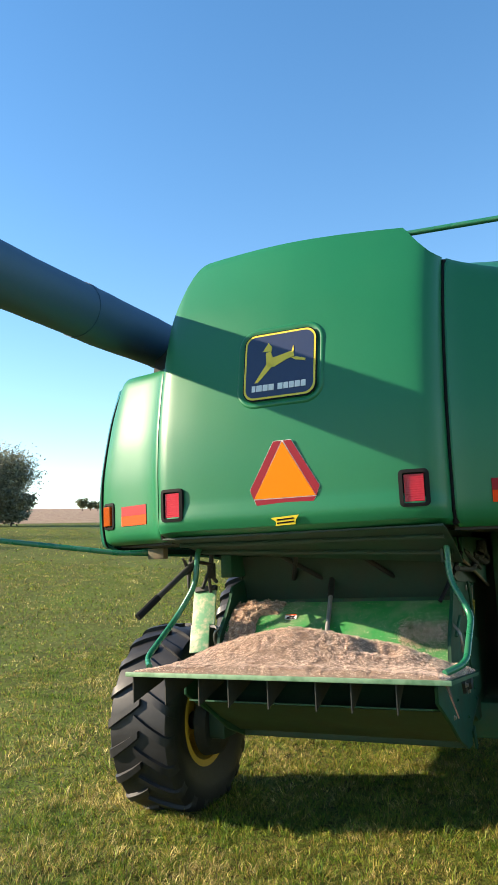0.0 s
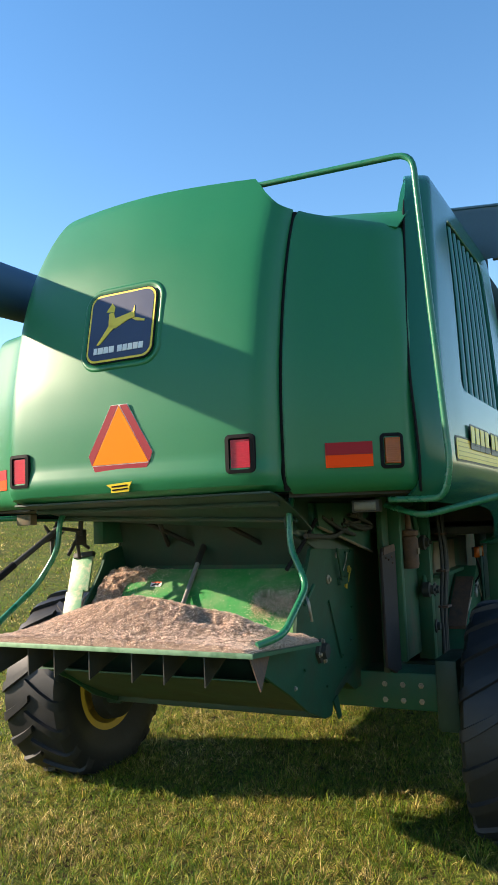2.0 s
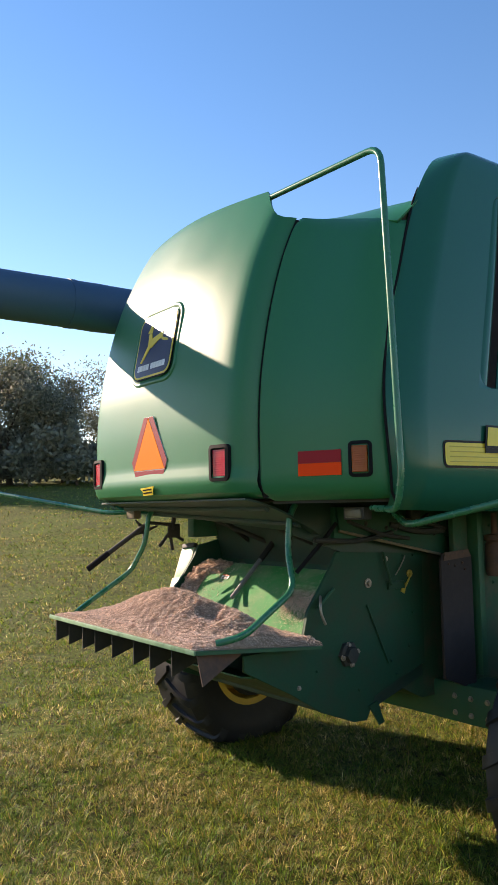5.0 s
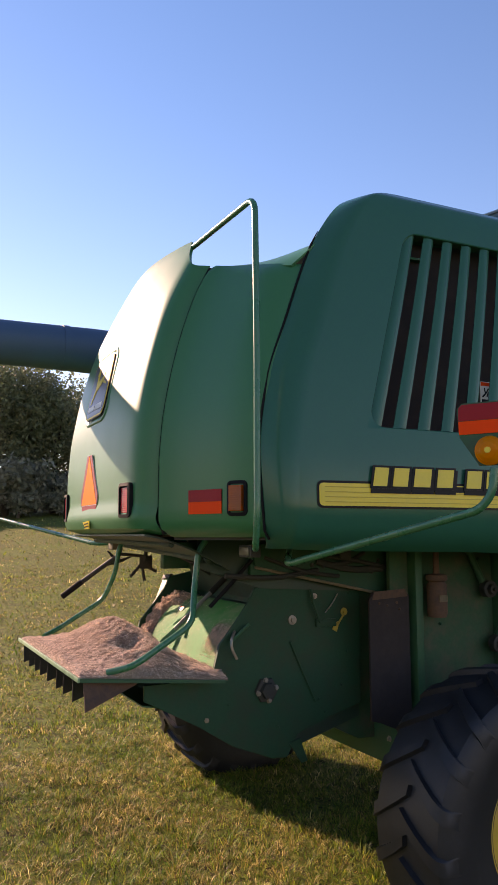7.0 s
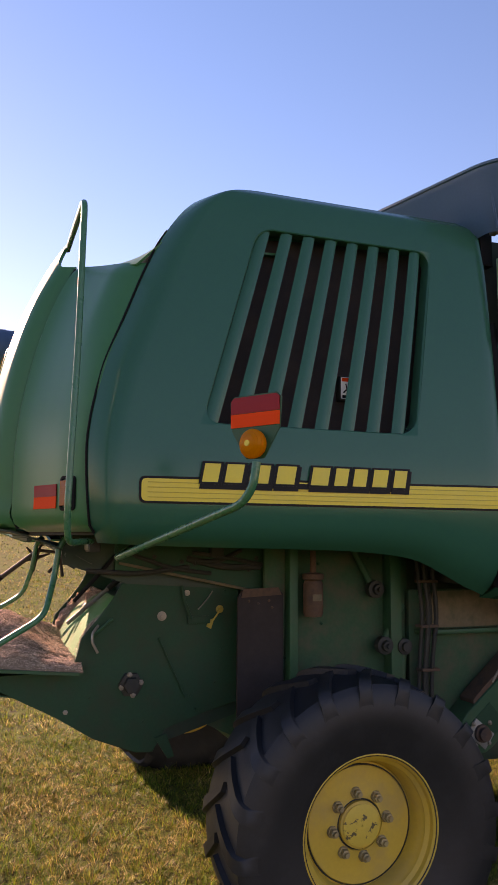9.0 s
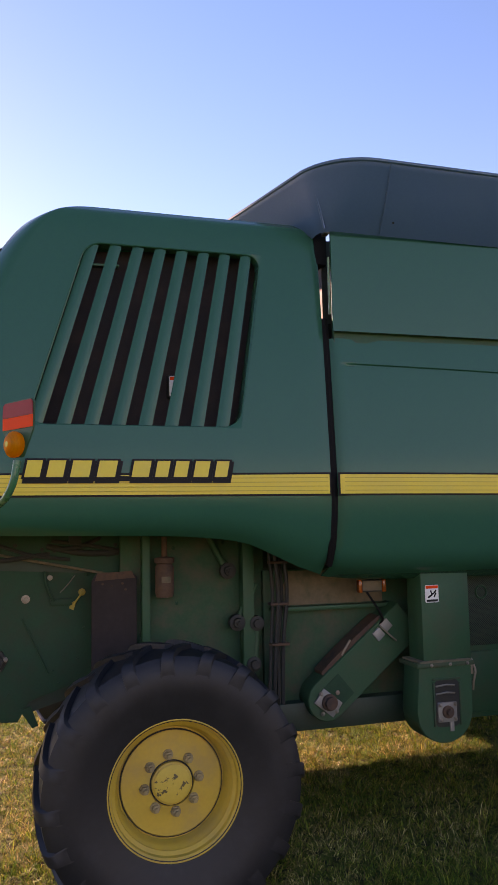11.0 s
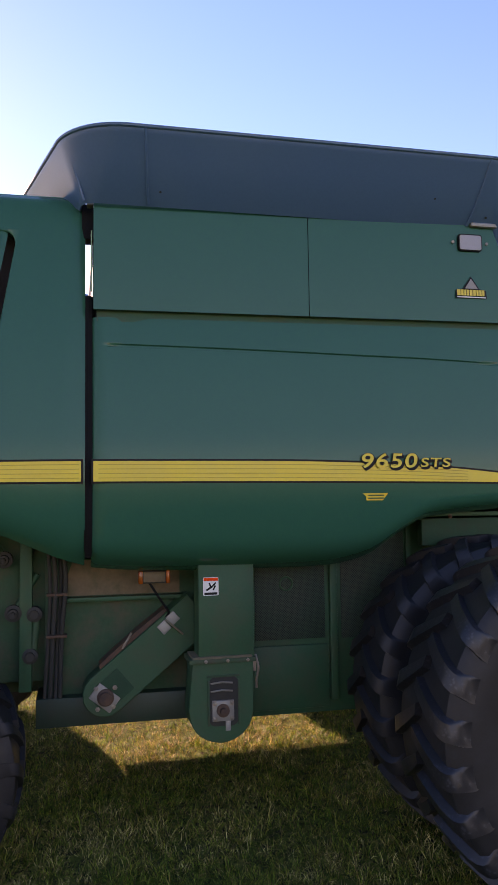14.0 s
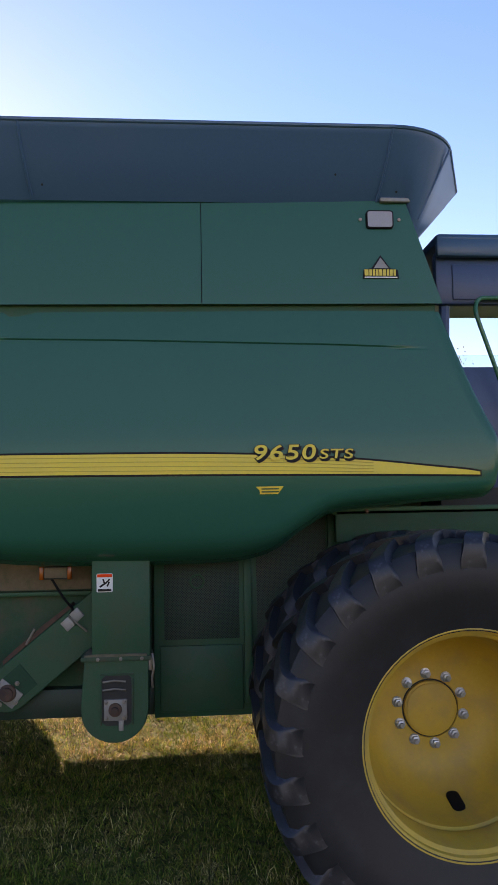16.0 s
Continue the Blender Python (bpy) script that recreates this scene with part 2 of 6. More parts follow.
def sweep(bm, pts, r, seg=12, caps=True):
    """A round tube along a line of points. r: one radius or one a point."""
    pts = [Vector(p) for p in pts]
    rings = []
    up = None
    for i, p in enumerate(pts):
        d = (pts[min(i + 1, len(pts) - 1)] - pts[max(i - 1, 0)]).normalized()
        if up is None:
            up = d.orthogonal().normalized()
        up = (up - d * up.dot(d)).normalized()
        side = d.cross(up)
        rad = r[i] if isinstance(r, (list, tuple)) else r
        rings.append([bm.verts.new(p + (up * math.cos(a) + side * math.sin(a)) * rad) for a in (2 * math.pi * k / seg for k in range(seg))])
    for a, b in zip(rings, rings[1:]):
        for k in range(seg):
            bm.faces.new((a[k], a[(k + 1) % seg], b[(k + 1) % seg], b[k]))
    if caps:
        bm.faces.new(rings[0][::-1])
        bm.faces.new(rings[-1])
    return rings


def bend(pts, r=0.06, n=5):
    """A line of points with its corners rounded."""
    pts = [Vector(p) for p in pts]
    out = [pts[0]]
    for a, b, c in zip(pts, pts[1:], pts[2:]):
        k = min(r, (a - b).length * 0.45, (c - b).length * 0.45)
        p, q = b + (a - b).normalized() * k, b + (c - b).normalized() * k
        out += [(1 - s)**2 * p + 2 * s * (1 - s) * b + s * s * q for s in (i / n for i in range(n + 1))]
    return out + [pts[-1]]


def lathe(bm, prof, centre, axis="x", seg=48, closed=False):
    """Turns (along, radius) pairs round an axis through centre."""
    c = Vector(centre)
    rings = []
    for a, r in prof:
        ring = []
        for k in range(seg):
            w = 2 * math.pi * k / seg
            o = {"x": Vector((a, r * math.cos(w), r * math.sin(w))), "y": Vector((r * math.cos(w), a, r * math.sin(w))), "z": Vector((r * math.cos(w), r * math.sin(w), a))}[axis]
            ring.append(bm.verts.new(c + o))
        rings.append(ring)
    pairs = list(zip(rings, rings[1:])) + ([(rings[-1], rings[0])] if closed else [])
    for p, q in pairs:
        for k in range(seg):
            bm.faces.new((p[k], p[(k + 1) % seg], q[(k + 1) % seg], q[k]))
    if not closed:
        bm.faces.new(rings[0][::-1])
        bm.faces.new(rings[-1])


def plate(bm, pts, axis, a, b):
    """A flat polygon pushed out along an axis from a to b. pts: the other two coordinates, in x, y, z order."""
    def at(p, s):
        return Vector({"x": (s, p[0], p[1]), "y": (p[0], s, p[1]), "z": (p[0], p[1], s)}[axis])
    lo, hi = [bm.verts.new(at(p, a)) for p in pts], [bm.verts.new(at(p, b)) for p in pts]
    n = len(pts)
    bm.faces.new(lo[::-1])
    bm.faces.new(hi)
    for i in range(n):
        bm.faces.new((lo[i], lo[(i + 1) % n], hi[(i + 1) % n], hi[i]))


def sheet(bm, f, us, vs, thick=0.02, skip=None):
    """A shell over f(u, v), given thickness inward."""
    g = [[bm.verts.new(f(u, v)) for v in vs] for u in us]
    fs = []
    for i in range(len(us) - 1):
        for j in range(len(vs) - 1):
            if skip and skip(i, j):
                continue
            fs.append(bm.faces.new((g[i][j], g[i + 1][j], g[i + 1][j + 1], g[i][j + 1])))
    if thick:
        bmesh.ops.recalc_face_normals(bm, faces=fs)
        bmesh.ops.solidify(bm, geom=fs, thickness=thick)
    return fs


def rounded(w, h, r, n=5, cx=0.0, cy=0.0):
    out = []
    for sx, sy, a0 in ((1, 1, 0), (-1, 1, 90), (-1, -1, 180), (1, -1, 270)):
        for k in range(n + 1):
            a = radians(a0 + 90 * k / n)
            out.append((cx + sx * (w / 2 - r) + r * math.cos(a), cy + sy * (h / 2 - r) + r * math.sin(a)))
    return out


def space(a, b, n):
    return [a + (b - a) * i / n for i in range(n + 1)]


# ---- ground ----
def soft(v, k):
    return k * math.log1p(math.exp(min(v / k, 40)))


def ground_height(x, y):
    """The machine stands in a shallow dip; the land climbs toward the front and the far side."""
    z = -0.05 + 0.055 * soft(1.3 - y, 0.8) * (1 if y > -6 else 1)
    if y < -3:
        z = -0.05 + 0.055 * soft(4.3, 0.8) + 0.01 * min(-3 - y, 30)
    d = -0.78 * x + 0.62 * y
    z += 0.10 * soft(min(d, 60) - 9, 4.0) + 0.078 * min(max(0.0, d - 60), 380)
    z += 0.05 * min(1.0, max(0.0, -x - 0.6)) * math.exp(-((x + 2.2) / 2.5) ** 2)
    z += 0.012 * noise.noise((x * 0.9, y * 0.9, 0)) + 0.05 * noise.noise((x * 0.11, y * 0.11, 3))
    return z


def ground_material():
    m = bpy.data.materials.new("grass_ground")
    m.use_nodes = True
    t = m.node_tree
    b = t.nodes["Principled BSDF"]
    tc = t.nodes.new("ShaderNodeTexCoord")

    def noise_node(scale, detail=5):
        n = t.nodes.new("ShaderNodeTexNoise")
        n.inputs["Scale"].default_value, n.inputs["Detail"].default_value = scale, detail
        t.links.new(tc.outputs["Object"], n.inputs["Vector"])
        return n.outputs["Fac"]

    def mix(fac, a, c):
        n = t.nodes.new("ShaderNodeMix")
        n.data_type = "RGBA"
        sa, sb = [s for s in n.inputs if s.type == "RGBA"]
        for s, v in ((sa, a), (sb, c)):
            if isinstance(v, tuple):
                s.default_value = (*v, 1)
            else:
                t.links.new(v, s)
        t.links.new(fac, n.inputs[0])
        return [o for o in n.outputs if o.type == "RGBA"][0]

    def ramp(v, lo, hi):
        n = t.nodes.new("ShaderNodeMapRange")
        n.interpolation_type = "SMOOTHSTEP"
        n.inputs["From Min"].default_value, n.inputs["From Max"].default_value = lo, hi
        t.links.new(v, n.inputs["Value"])
        return n.outputs[0]

    fine, mid, big = noise_node(60), noise_node(7.0, 9), noise_node(0.45, 8)
    c = mix(ramp(fine, 0.35, 0.65), (0.040, 0.050, 0.012), (0.115, 0.135, 0.026))
    c = mix(ramp(mid, 0.40, 0.75), c, (0.165, 0.175, 0.034))
    c = mix(ramp(big, 0.30, 0.75), c, (0.105, 0.152, 0.019))
    c = mix(ramp(noise_node(19.0, 6), 0.50, 0.64), c, (0.045, 0.034, 0.014))
    c = mix(ramp(noise_node(11.0, 8), 0.56, 0.72), c, (0.23, 0.225, 0.06))
    # the ploughed field beyond the meadow
    sep = t.nodes.new("ShaderNodeSeparateXYZ")
    t.links.new(tc.outputs["Object"], sep.inputs[0])
    d1 = t.nodes.new("ShaderNodeMath")
    d1.operation = "MULTIPLY"
    d1.inputs[1].default_value = -0.78
    t.links.new(sep.outputs["X"], d1.inputs[0])
    d2 = t.nodes.new("ShaderNodeMath")
    d2.operation = "MULTIPLY_ADD"
    d2.inputs[1].default_value = 0.62
    t.links.new(sep.outputs["Y"], d2.inputs[0])
    t.links.new(d1.outputs[0], d2.inputs[2])
    soil = mix(ramp(noise_node(0.9), 0.4, 0.6), (0.26, 0.17, 0.115), (0.36, 0.26, 0.18))
    c = mix(ramp(d2.outputs[0], 78, 82), c, soil)
    t.links.new(c, b.inputs["Base Color"])
    b.inputs["Roughness"].default_value = 0.95
    b.inputs["Specular IOR Level"].default_value = 0.15
    bp = t.nodes.new("ShaderNodeBump")
    bp.inputs["Strength"].default_value, bp.inputs["Distance"].default_value = 0.9, 0.03
    t.links.new(fine, bp.inputs["Height"])
    t.links.new(bp.outputs[0], b.inputs["Normal"])
    return m


def build_ground():
    n = 110
    ax = [math.copysign(abs(s) ** 2.6 * 700 + abs(s) * 14, s) for s in space(-1, 1, n)]
    verts = [(x, y + 3, ground_height(x, y + 3)) for x in ax for y in ax]
    k = n + 1
    faces = [(i * k + j, (i + 1) * k + j, (i + 1) * k + j + 1, i * k + j + 1) for i in range(n) for j in range(n)]
    me = bpy.data.meshes.new("ground")
    me.from_pydata(verts, [], faces)
    me.materials.append(ground_material())
    me.shade_smooth()
    return tagged(new("ground", me), "mown meadow with dry straw, field of bare soil beyond", "ground", kind="structure")


build_ground()


def grass_material():
    m = bpy.data.materials.new("grass_blade")
    m.use_nodes = True
    t = m.node_tree
    b = t.nodes["Principled BSDF"]
    geo, tc = t.nodes.new("ShaderNodeNewGeometry"), t.nodes.new("ShaderNodeTexCoord")

    def field(scale, detail):
        n = t.nodes.new("ShaderNodeTexNoise")
        n.inputs["Scale"].default_value, n.inputs["Detail"].default_value = scale, detail
        t.links.new(tc.outputs["Object"], n.inputs["Vector"])
        return n.outputs["Fac"]

    def times(a, k, c):
        n = t.nodes.new("ShaderNodeMath")
        n.operation = "MULTIPLY_ADD"
        n.inputs[1].default_value = k
        t.links.new(a, n.inputs[0])
        if isinstance(c, float):
            n.inputs[2].default_value = c
        else:
            t.links.new(c, n.inputs[2])
        return n.outputs[0]

    dry = times(field(1.1, 5), 1.6, -1.52)
    dry = times(field(13.0, 3), 1.5, dry)
    dry = times(geo.outputs["Random Per Island"], 0.85, dry)
    r = t.nodes.new("ShaderNodeValToRGB")
    e = r.color_ramp.elements
    e[0].position, e[0].color = 0.0, (0.055, 0.120, 0.010, 1)
    e[1].position, e[1].color = 1.0, (0.60, 0.49, 0.20, 1)
    for p, c in ((0.28, (0.120, 0.200, 0.016, 1)), (0.48, (0.235, 0.260, 0.030, 1)), (0.62, (0.27, 0.215, 0.050, 1)), (0.78, (0.19, 0.120, 0.040, 1)), (0.90, (0.44, 0.34, 0.125, 1))):
        k = e.new(p)
        k.color = c
    t.links.new(dry, r.inputs[0])
    # every blade has its own lightness
    w = t.nodes.new("ShaderNodeTexWhiteNoise")
    w.noise_dimensions = "1D"
    t.links.new(geo.outputs["Random Per Island"], w.inputs["W"])
    h = t.nodes.new("ShaderNodeHueSaturation")
    t.links.new(times(w.outputs["Value"], 2.1, 0.10), h.inputs["Value"])
    t.links.new(r.outputs[0], h.inputs["Color"])
    t.links.new(h.outputs[0], b.inputs["Base Color"])
    b.inputs["Roughness"].default_value = 0.55
    b.inputs["Specular IOR Level"].default_value = 0.35
    tr = t.nodes.new("ShaderNodeBsdfTranslucent")
    t.links.new(h.outputs[0], tr.inputs["Color"])
    mx = t.nodes.new("ShaderNodeMixShader")
    mx.inputs[0].default_value = 0.38
    t.links.new(b.outputs[0], mx.inputs[1])
    t.links.new(tr.outputs[0], mx.inputs[2])
    t.links.new(mx.outputs[0], t.nodes["Material Output"].inputs["Surface"])
    return m


def build_grass():
    """Tufts of splayed blades, and loose clippings that lie on them."""
    rng = np.random.default_rng(5)
    # x0, x1, y0, y1, tufts, blades a tuft, blade length, half width, tuft radius
    zones = [(-2.7, 2.9, -1.7, 6.6, 21000, 20, 0.060, 0.0019, 0.034), (-7.5, 2.9, -3.0, 9.0, 15000, 16, 0.064, 0.0034, 0.062), (-22, 2.9, -5.0, 24, 26000, 7, 0.072, 0.0085, 0.13), (-46, 0, -6, 46, 26000, 3, 0.075, 0.019, 0.26)]
    vs, fs, base = [], [], 0
    for k, (x0, x1, y0, y1, n, per, h, w, rad) in enumerate(zones):
        cx, cy = rng.uniform(x0, x1, n), rng.uniform(y0, y1, n)
        keep = np.ones(n, bool)
        if k:
            px0, px1, py0, py1 = zones[k - 1][:4]
            keep = ~((cx > px0) & (cx < px1) & (cy > py0) & (cy < py1))
        cx, cy = cx[keep], cy[keep]
        n = len(cx)
        cz = np.array([ground_height(a, b) for a, b in zip(cx, cy)]) - 0.004
        wide = np.sin(cx * 3.1 + 2 * np.sin(cy * 2.3)) * np.sin(cy * 2.7 + 2 * np.sin(cx * 1.9))
        tall = (0.40 + rng.gamma(3, 0.21, n)) * (1 + 0.25 * wide)
        # blades
        i = np.repeat(np.arange(n), per)
        m = len(i)
        ang, q = rng.uniform(0, 2 * np.pi, m), np.sqrt(rng.uniform(0, 1, m))
        ox, oy = np.cos(ang) * q, np.sin(ang) * q
        x, y, z = cx[i] + ox * rad * 1.3, cy[i] + oy * rad * 1.3, cz[i]
        hh = h * tall[i] * rng.uniform(0.5, 1.2, m) * (1.1 - 0.35 * q)
        bend_ = ang + rng.normal(0, 0.7, m)
        lean = 0.15 + 0.75 * q + rng.uniform(0, 0.5, m)
        # clippings lie almost flat, high in the sward
        lie = rng.uniform(0, 1, m) < 0.22
        lean[lie] = rng.uniform(2.0, 3.2, lie.sum())
        z = z + np.where(lie, h * 0.30 * tall[i] * rng.uniform(0.1, 1.0, m), 0)
        x, y = x + np.where(lie, rng.normal(0, rad, m), 0), y + np.where(lie, rng.normal(0, rad, m), 0)
        hh = np.where(lie, h * rng.uniform(0.22, 0.55, m), hh)
        ww = w * rng.uniform(0.5, 1.35, m) * np.where(lie, 0.75, 1.0)
        wd = bend_ + np.pi / 2 + rng.normal(0, 0.8, m)
        dx, dy, ex, ey = np.cos(bend_), np.sin(bend_), np.cos(wd) * ww, np.sin(wd) * ww
        v = np.empty((m, 5, 3))
        v[:, 0] = np.stack((x - ex, y - ey, z), 1)
        v[:, 1] = np.stack((x + ex, y + ey, z), 1)
        mx, my, mz = x + dx * hh * lean * 0.35, y + dy * hh * lean * 0.35, z + np.where(lie, hh * 0.10, hh * 0.62 / (1 + 0.3 * lean))
        v[:, 2] = np.stack((mx + ex * 0.8, my + ey * 0.8, mz), 1)
        v[:, 3] = np.stack((mx - ex * 0.8, my - ey * 0.8, mz), 1)
        v[:, 4] = np.stack((x + dx * hh * lean, y + dy * hh * lean, z + np.where(lie, hh * 0.06, hh / (1 + 0.5 * lean**2))), 1)
        vs.append(v.reshape(-1, 3))
        fs.append((base + np.arange(m) * 5, m))
        base += m * 5
    co = np.concatenate(vs)
    loops, starts, totals = [], [], []
    pos = 0
    for i, n in fs:
        quad, tri = np.stack((i, i + 1, i + 2, i + 3), 1), np.stack((i + 3, i + 2, i + 4), 1)
        lo = np.concatenate((quad, tri), 1).reshape(-1)
        loops.append(lo)
        st = pos + np.arange(n)[:, None] * 7 + np.array([0, 4])
        starts.append(st.reshape(-1))
        pos += n * 7
    loops, starts = np.concatenate(loops), np.concatenate(starts)
    me = bpy.data.meshes.new("grass")
    me.vertices.add(len(co))
    me.vertices.foreach_set("co", co.reshape(-1))
    me.loops.add(len(loops))
    me.loops.foreach_set("vertex_index", loops.astype(np.int32))
    me.polygons.add(len(starts))
    me.polygons.foreach_set("loop_start", starts.astype(np.int32))
    me.update(calc_edges=True)
    me.validate()
    me.materials.append(grass_material())
    return tagged(new("grass", me), "short mown grass with dry straw stalks among it", "grass", kind="stuff")


build_grass()


# ---- the combine harvester: hull ----
combine = tagged(empty("combine_harvester"), "green combine harvester with yellow wheels standing on a mown meadow", "combine harvester")

side_x = curve([(1.62, 1.38), (1.70, 1.46), (1.80, 1.53), (1.95, 1.585), (2.15, 1.622), (2.26, 1.629), (2.40, 1.625), (2.70, 1.603), (3.30, 1.555), (3.70, 1.515), (3.90, 1.49), (4.01, 1.455), (4.07, 1.39)])
side_dx = curve([(0.4, -0.03), (1.0, -0.005), (2.2, 0.008), (2.9, 0.02), (4.0, 0.055), (5.2, 0.085), (6.15, 0.06)])


def side(y, z):
    return side_x(z) + side_dx(y)


rear_edge = curve([(1.9, 0.60), (2.06, 0.515), (2.14, 0.465), (2.5, 0.44), (2.9, 0.50), (3.23, 0.62), (3.65, 0.79), (3.82, 0.89), (3.95, 1.0), (4.015, 1.105), (4.05, 1.20), (4.064, 1.27), (4.07, 1.36)])
engine_bottom = curve([(0.4, 2.05), (0.85, 2.03), (1.8, 2.01), (2.1, 1.99), (2.3, 1.96), (2.52, 1.87), (2.7, 1.79), (2.85, 1.74)])
tank_bottom = curve([(2.85, 1.725), (3.2, 1.695), (3.6, 1.685), (4.2, 1.685), (4.45, 1.695), (4.67, 1.745), (4.88, 1.89), (5.08, 2.0), (5.45, 2.04), (6.15, 2.085)])
front_edge = curve([(1.6, 6.05), (2.05, 6.11), (2.25, 6.118), (2.36, 6.10), (2.47, 6.06), (3.27, 5.785)])
VZ0, VZ1 = 2.655, 3.805


def vent_left(z):
    return 1.01 + (z - 2.72) * 0.30


def vent_right(z):
    return 2.275 + (z - 2.68) * 0.162


def engine_panel(parent, s, top):
    """The side panel over the engine, with its slatted air intake; s = -1 for the far side."""
    bm = bmesh.new()
    k0, k1 = (VZ0 - 2.05) / (top - 2.05), (VZ1 - 2.05) / (top - 2.05)
    rows = [0.0, 0.012, 0.03, 0.06] + space(0.1, k0, 10) + space(k0, k1, 24)[1:] + space(k1, 0.955, 8)[1:] + [0.963, 0.970, 0.977, 0.983, 0.988, 0.992, 0.996, 0.9985, 1.0] if s > 0 else space(0, 1, 40)
    us = [0.0, 0.006, 0.014, 0.024, 0.036, 0.05, 0.065, 0.08, 0.1] + space(0.13, 0.25, 4) + space(0.25, 0.75, 24)[1:] + space(0.75, 1.0, 8)[1:]

    def f(u, v):
        z = 2.05 + v * (top - 2.05)
        yl, yr = vent_left(z), vent_right(z)
        y0 = rear_edge(z) + (0.0 if s > 0 else 0.035)
        if u < 0.25:
            y = y0 + (max(yl, y0 + 0.05) - y0) * u / 0.25
        elif u < 0.75:
            y = max(yl, y0 + 0.05) + (yr - max(yl, y0 + 0.05)) * (u - 0.25) / 0.5
        else:
            y = yr + (2.852 - yr) * (u - 0.75) / 0.25
        zb = engine_bottom(y)
        z2 = z + (zb - 2.05) * max(0.0, 1 - v / 0.3) ** 2
        lip = (0.12 * max(0.0, 1 - u / 0.07) ** 1.7 if s > 0 else 0.065 * max(0.0, 1 - u / 0.04) ** 1.7 - 0.02) + 0.03 * max(0.0, (u - 0.97) / 0.03) ** 2
        tuck = 0.10 * max(0.0, 1 - v / 0.06) ** 2
        return Vector((s * (side(y, z2) - lip - tuck), y, z2))

    def hole(i, j):
        u, v = (us[i] + us[i + 1]) / 2, (rows[j] + rows[j + 1]) / 2
        z = 2.05 + v * (top - 2.05)
        return s > 0 and 0.25 < u < 0.75 and VZ0 < z < VZ1
    sheet(bm, f, us, rows, 0.018, hole)
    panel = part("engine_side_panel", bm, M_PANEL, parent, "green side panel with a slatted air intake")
    if s < 0:
        return panel
    # recessed frame of the intake
    bm = bmesh.new()
    loops = []
    def at(y, z):
        zz = VZ0 + (z + 1) / 2 * (VZ1 - VZ0)
        return vent_left(zz) + (y + 1) / 2 * (vent_right(zz) - vent_left(zz)), zz
    soft_ring = rounded(1.985, 1.985, 0.16, 6)
    for depth, pts in ((0.0005, [(y / max(abs(y), abs(z)) * 1.03, z / max(abs(y), abs(z)) * 1.03) for y, z in soft_ring]), (0.0005, soft_ring), (0.006, [(y * 0.99, z * 0.99) for y, z in soft_ring]), (0.08, [(y * 0.985, z * 0.985) for y, z in soft_ring])):
        loops.append([bm.verts.new((side(*at(y, z)) - depth, *at(y, z))) for y, z in pts])
    for a, b in zip(loops, loops[1:]):
        for k in range(len(a)):
            bm.faces.new((a[k], a[(k + 1) % len(a)], b[(k + 1) % len(a)], b[k]))
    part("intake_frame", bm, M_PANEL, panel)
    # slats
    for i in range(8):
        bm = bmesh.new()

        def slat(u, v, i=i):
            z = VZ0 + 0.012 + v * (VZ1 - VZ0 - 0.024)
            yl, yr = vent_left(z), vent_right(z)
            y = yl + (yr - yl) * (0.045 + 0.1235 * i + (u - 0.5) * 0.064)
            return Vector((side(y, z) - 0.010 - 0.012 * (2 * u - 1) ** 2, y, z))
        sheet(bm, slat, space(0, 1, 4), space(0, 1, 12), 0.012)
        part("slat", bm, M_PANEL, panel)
    bm = bmesh.new()

    def screen(u, v):
        z = VZ0 - 0.05 + v * (VZ1 - VZ0 + 0.1)
        y = vent_left(z) - 0.06 + u * (vent_right(z) - vent_left(z) + 0.12)
        return Vector((side(y, z) - 0.14, y, z))
    sheet(bm, screen, space(0, 1, 6), space(0, 1, 6), 0.01)
    part("intake_screen", bm, M_SCREEN, panel, "dusty dark radiator screen behind the slats")
    return panel


M_SCREEN = material("dusty_screen", (0.022, 0.016, 0.016), 0.9, vary=0.4, grain=220, blotch=5, bump=0.3, second=(0.05, 0.032, 0.028), amount=0.8)
engine_panel(combine, 1, 4.07)
engine_panel(combine, -1, 3.22)


def tank_panel(parent, s):
    bm = bmesh.new()
    us = [0, 0.006, 0.015, 0.03] + space(0.045, 0.94, 40) + [0.97, 0.985, 0.994, 1]
    vs = [0, 0.015, 0.035, 0.06] + space(0.1, 0.84, 26) + [0.855, 0.859, 0.8625, 0.8695, 0.875, 0.88, 0.91, 0.95, 0.98, 1]

    def f(u, w):
        line = 0.891 - 0.0227 * u - 0.0372 * u * u
        v = w + (line - 0.868) * max(0.0, min((w - 0.5) / 0.366, (1 - w) / 0.128, 1.0))
        z = 1.69 + v * (3.265 - 1.69)
        y0, y1 = 2.892, front_edge(z)
        y = y0 + (y1 - y0) * u
        zb = tank_bottom(y)
        z2 = z + (zb - 1.69) * (1 - v) ** 2
        lip = 0.04 * max(0.0, 1 - u / 0.02) ** 2 + 0.03 * max(0.0, (u - 0.985) / 0.015) ** 2
        tuck = 0.16 * max(0.0, 1 - v / 0.10) ** 2
        crease = (0.022 if 0.862 < w < 0.870 else 0.010 if w > 0.87 else 0.0) * min(1.0, max(0.0, min((u - 0.03) / 0.02, (0.92 - u) / 0.10)))
        return Vector((s * (side(y, max(z2, 1.69)) - lip - tuck - crease), y, z2))
    sheet(bm, f, us, vs, 0.018)
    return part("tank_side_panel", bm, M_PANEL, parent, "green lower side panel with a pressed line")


bm = bmesh.new()
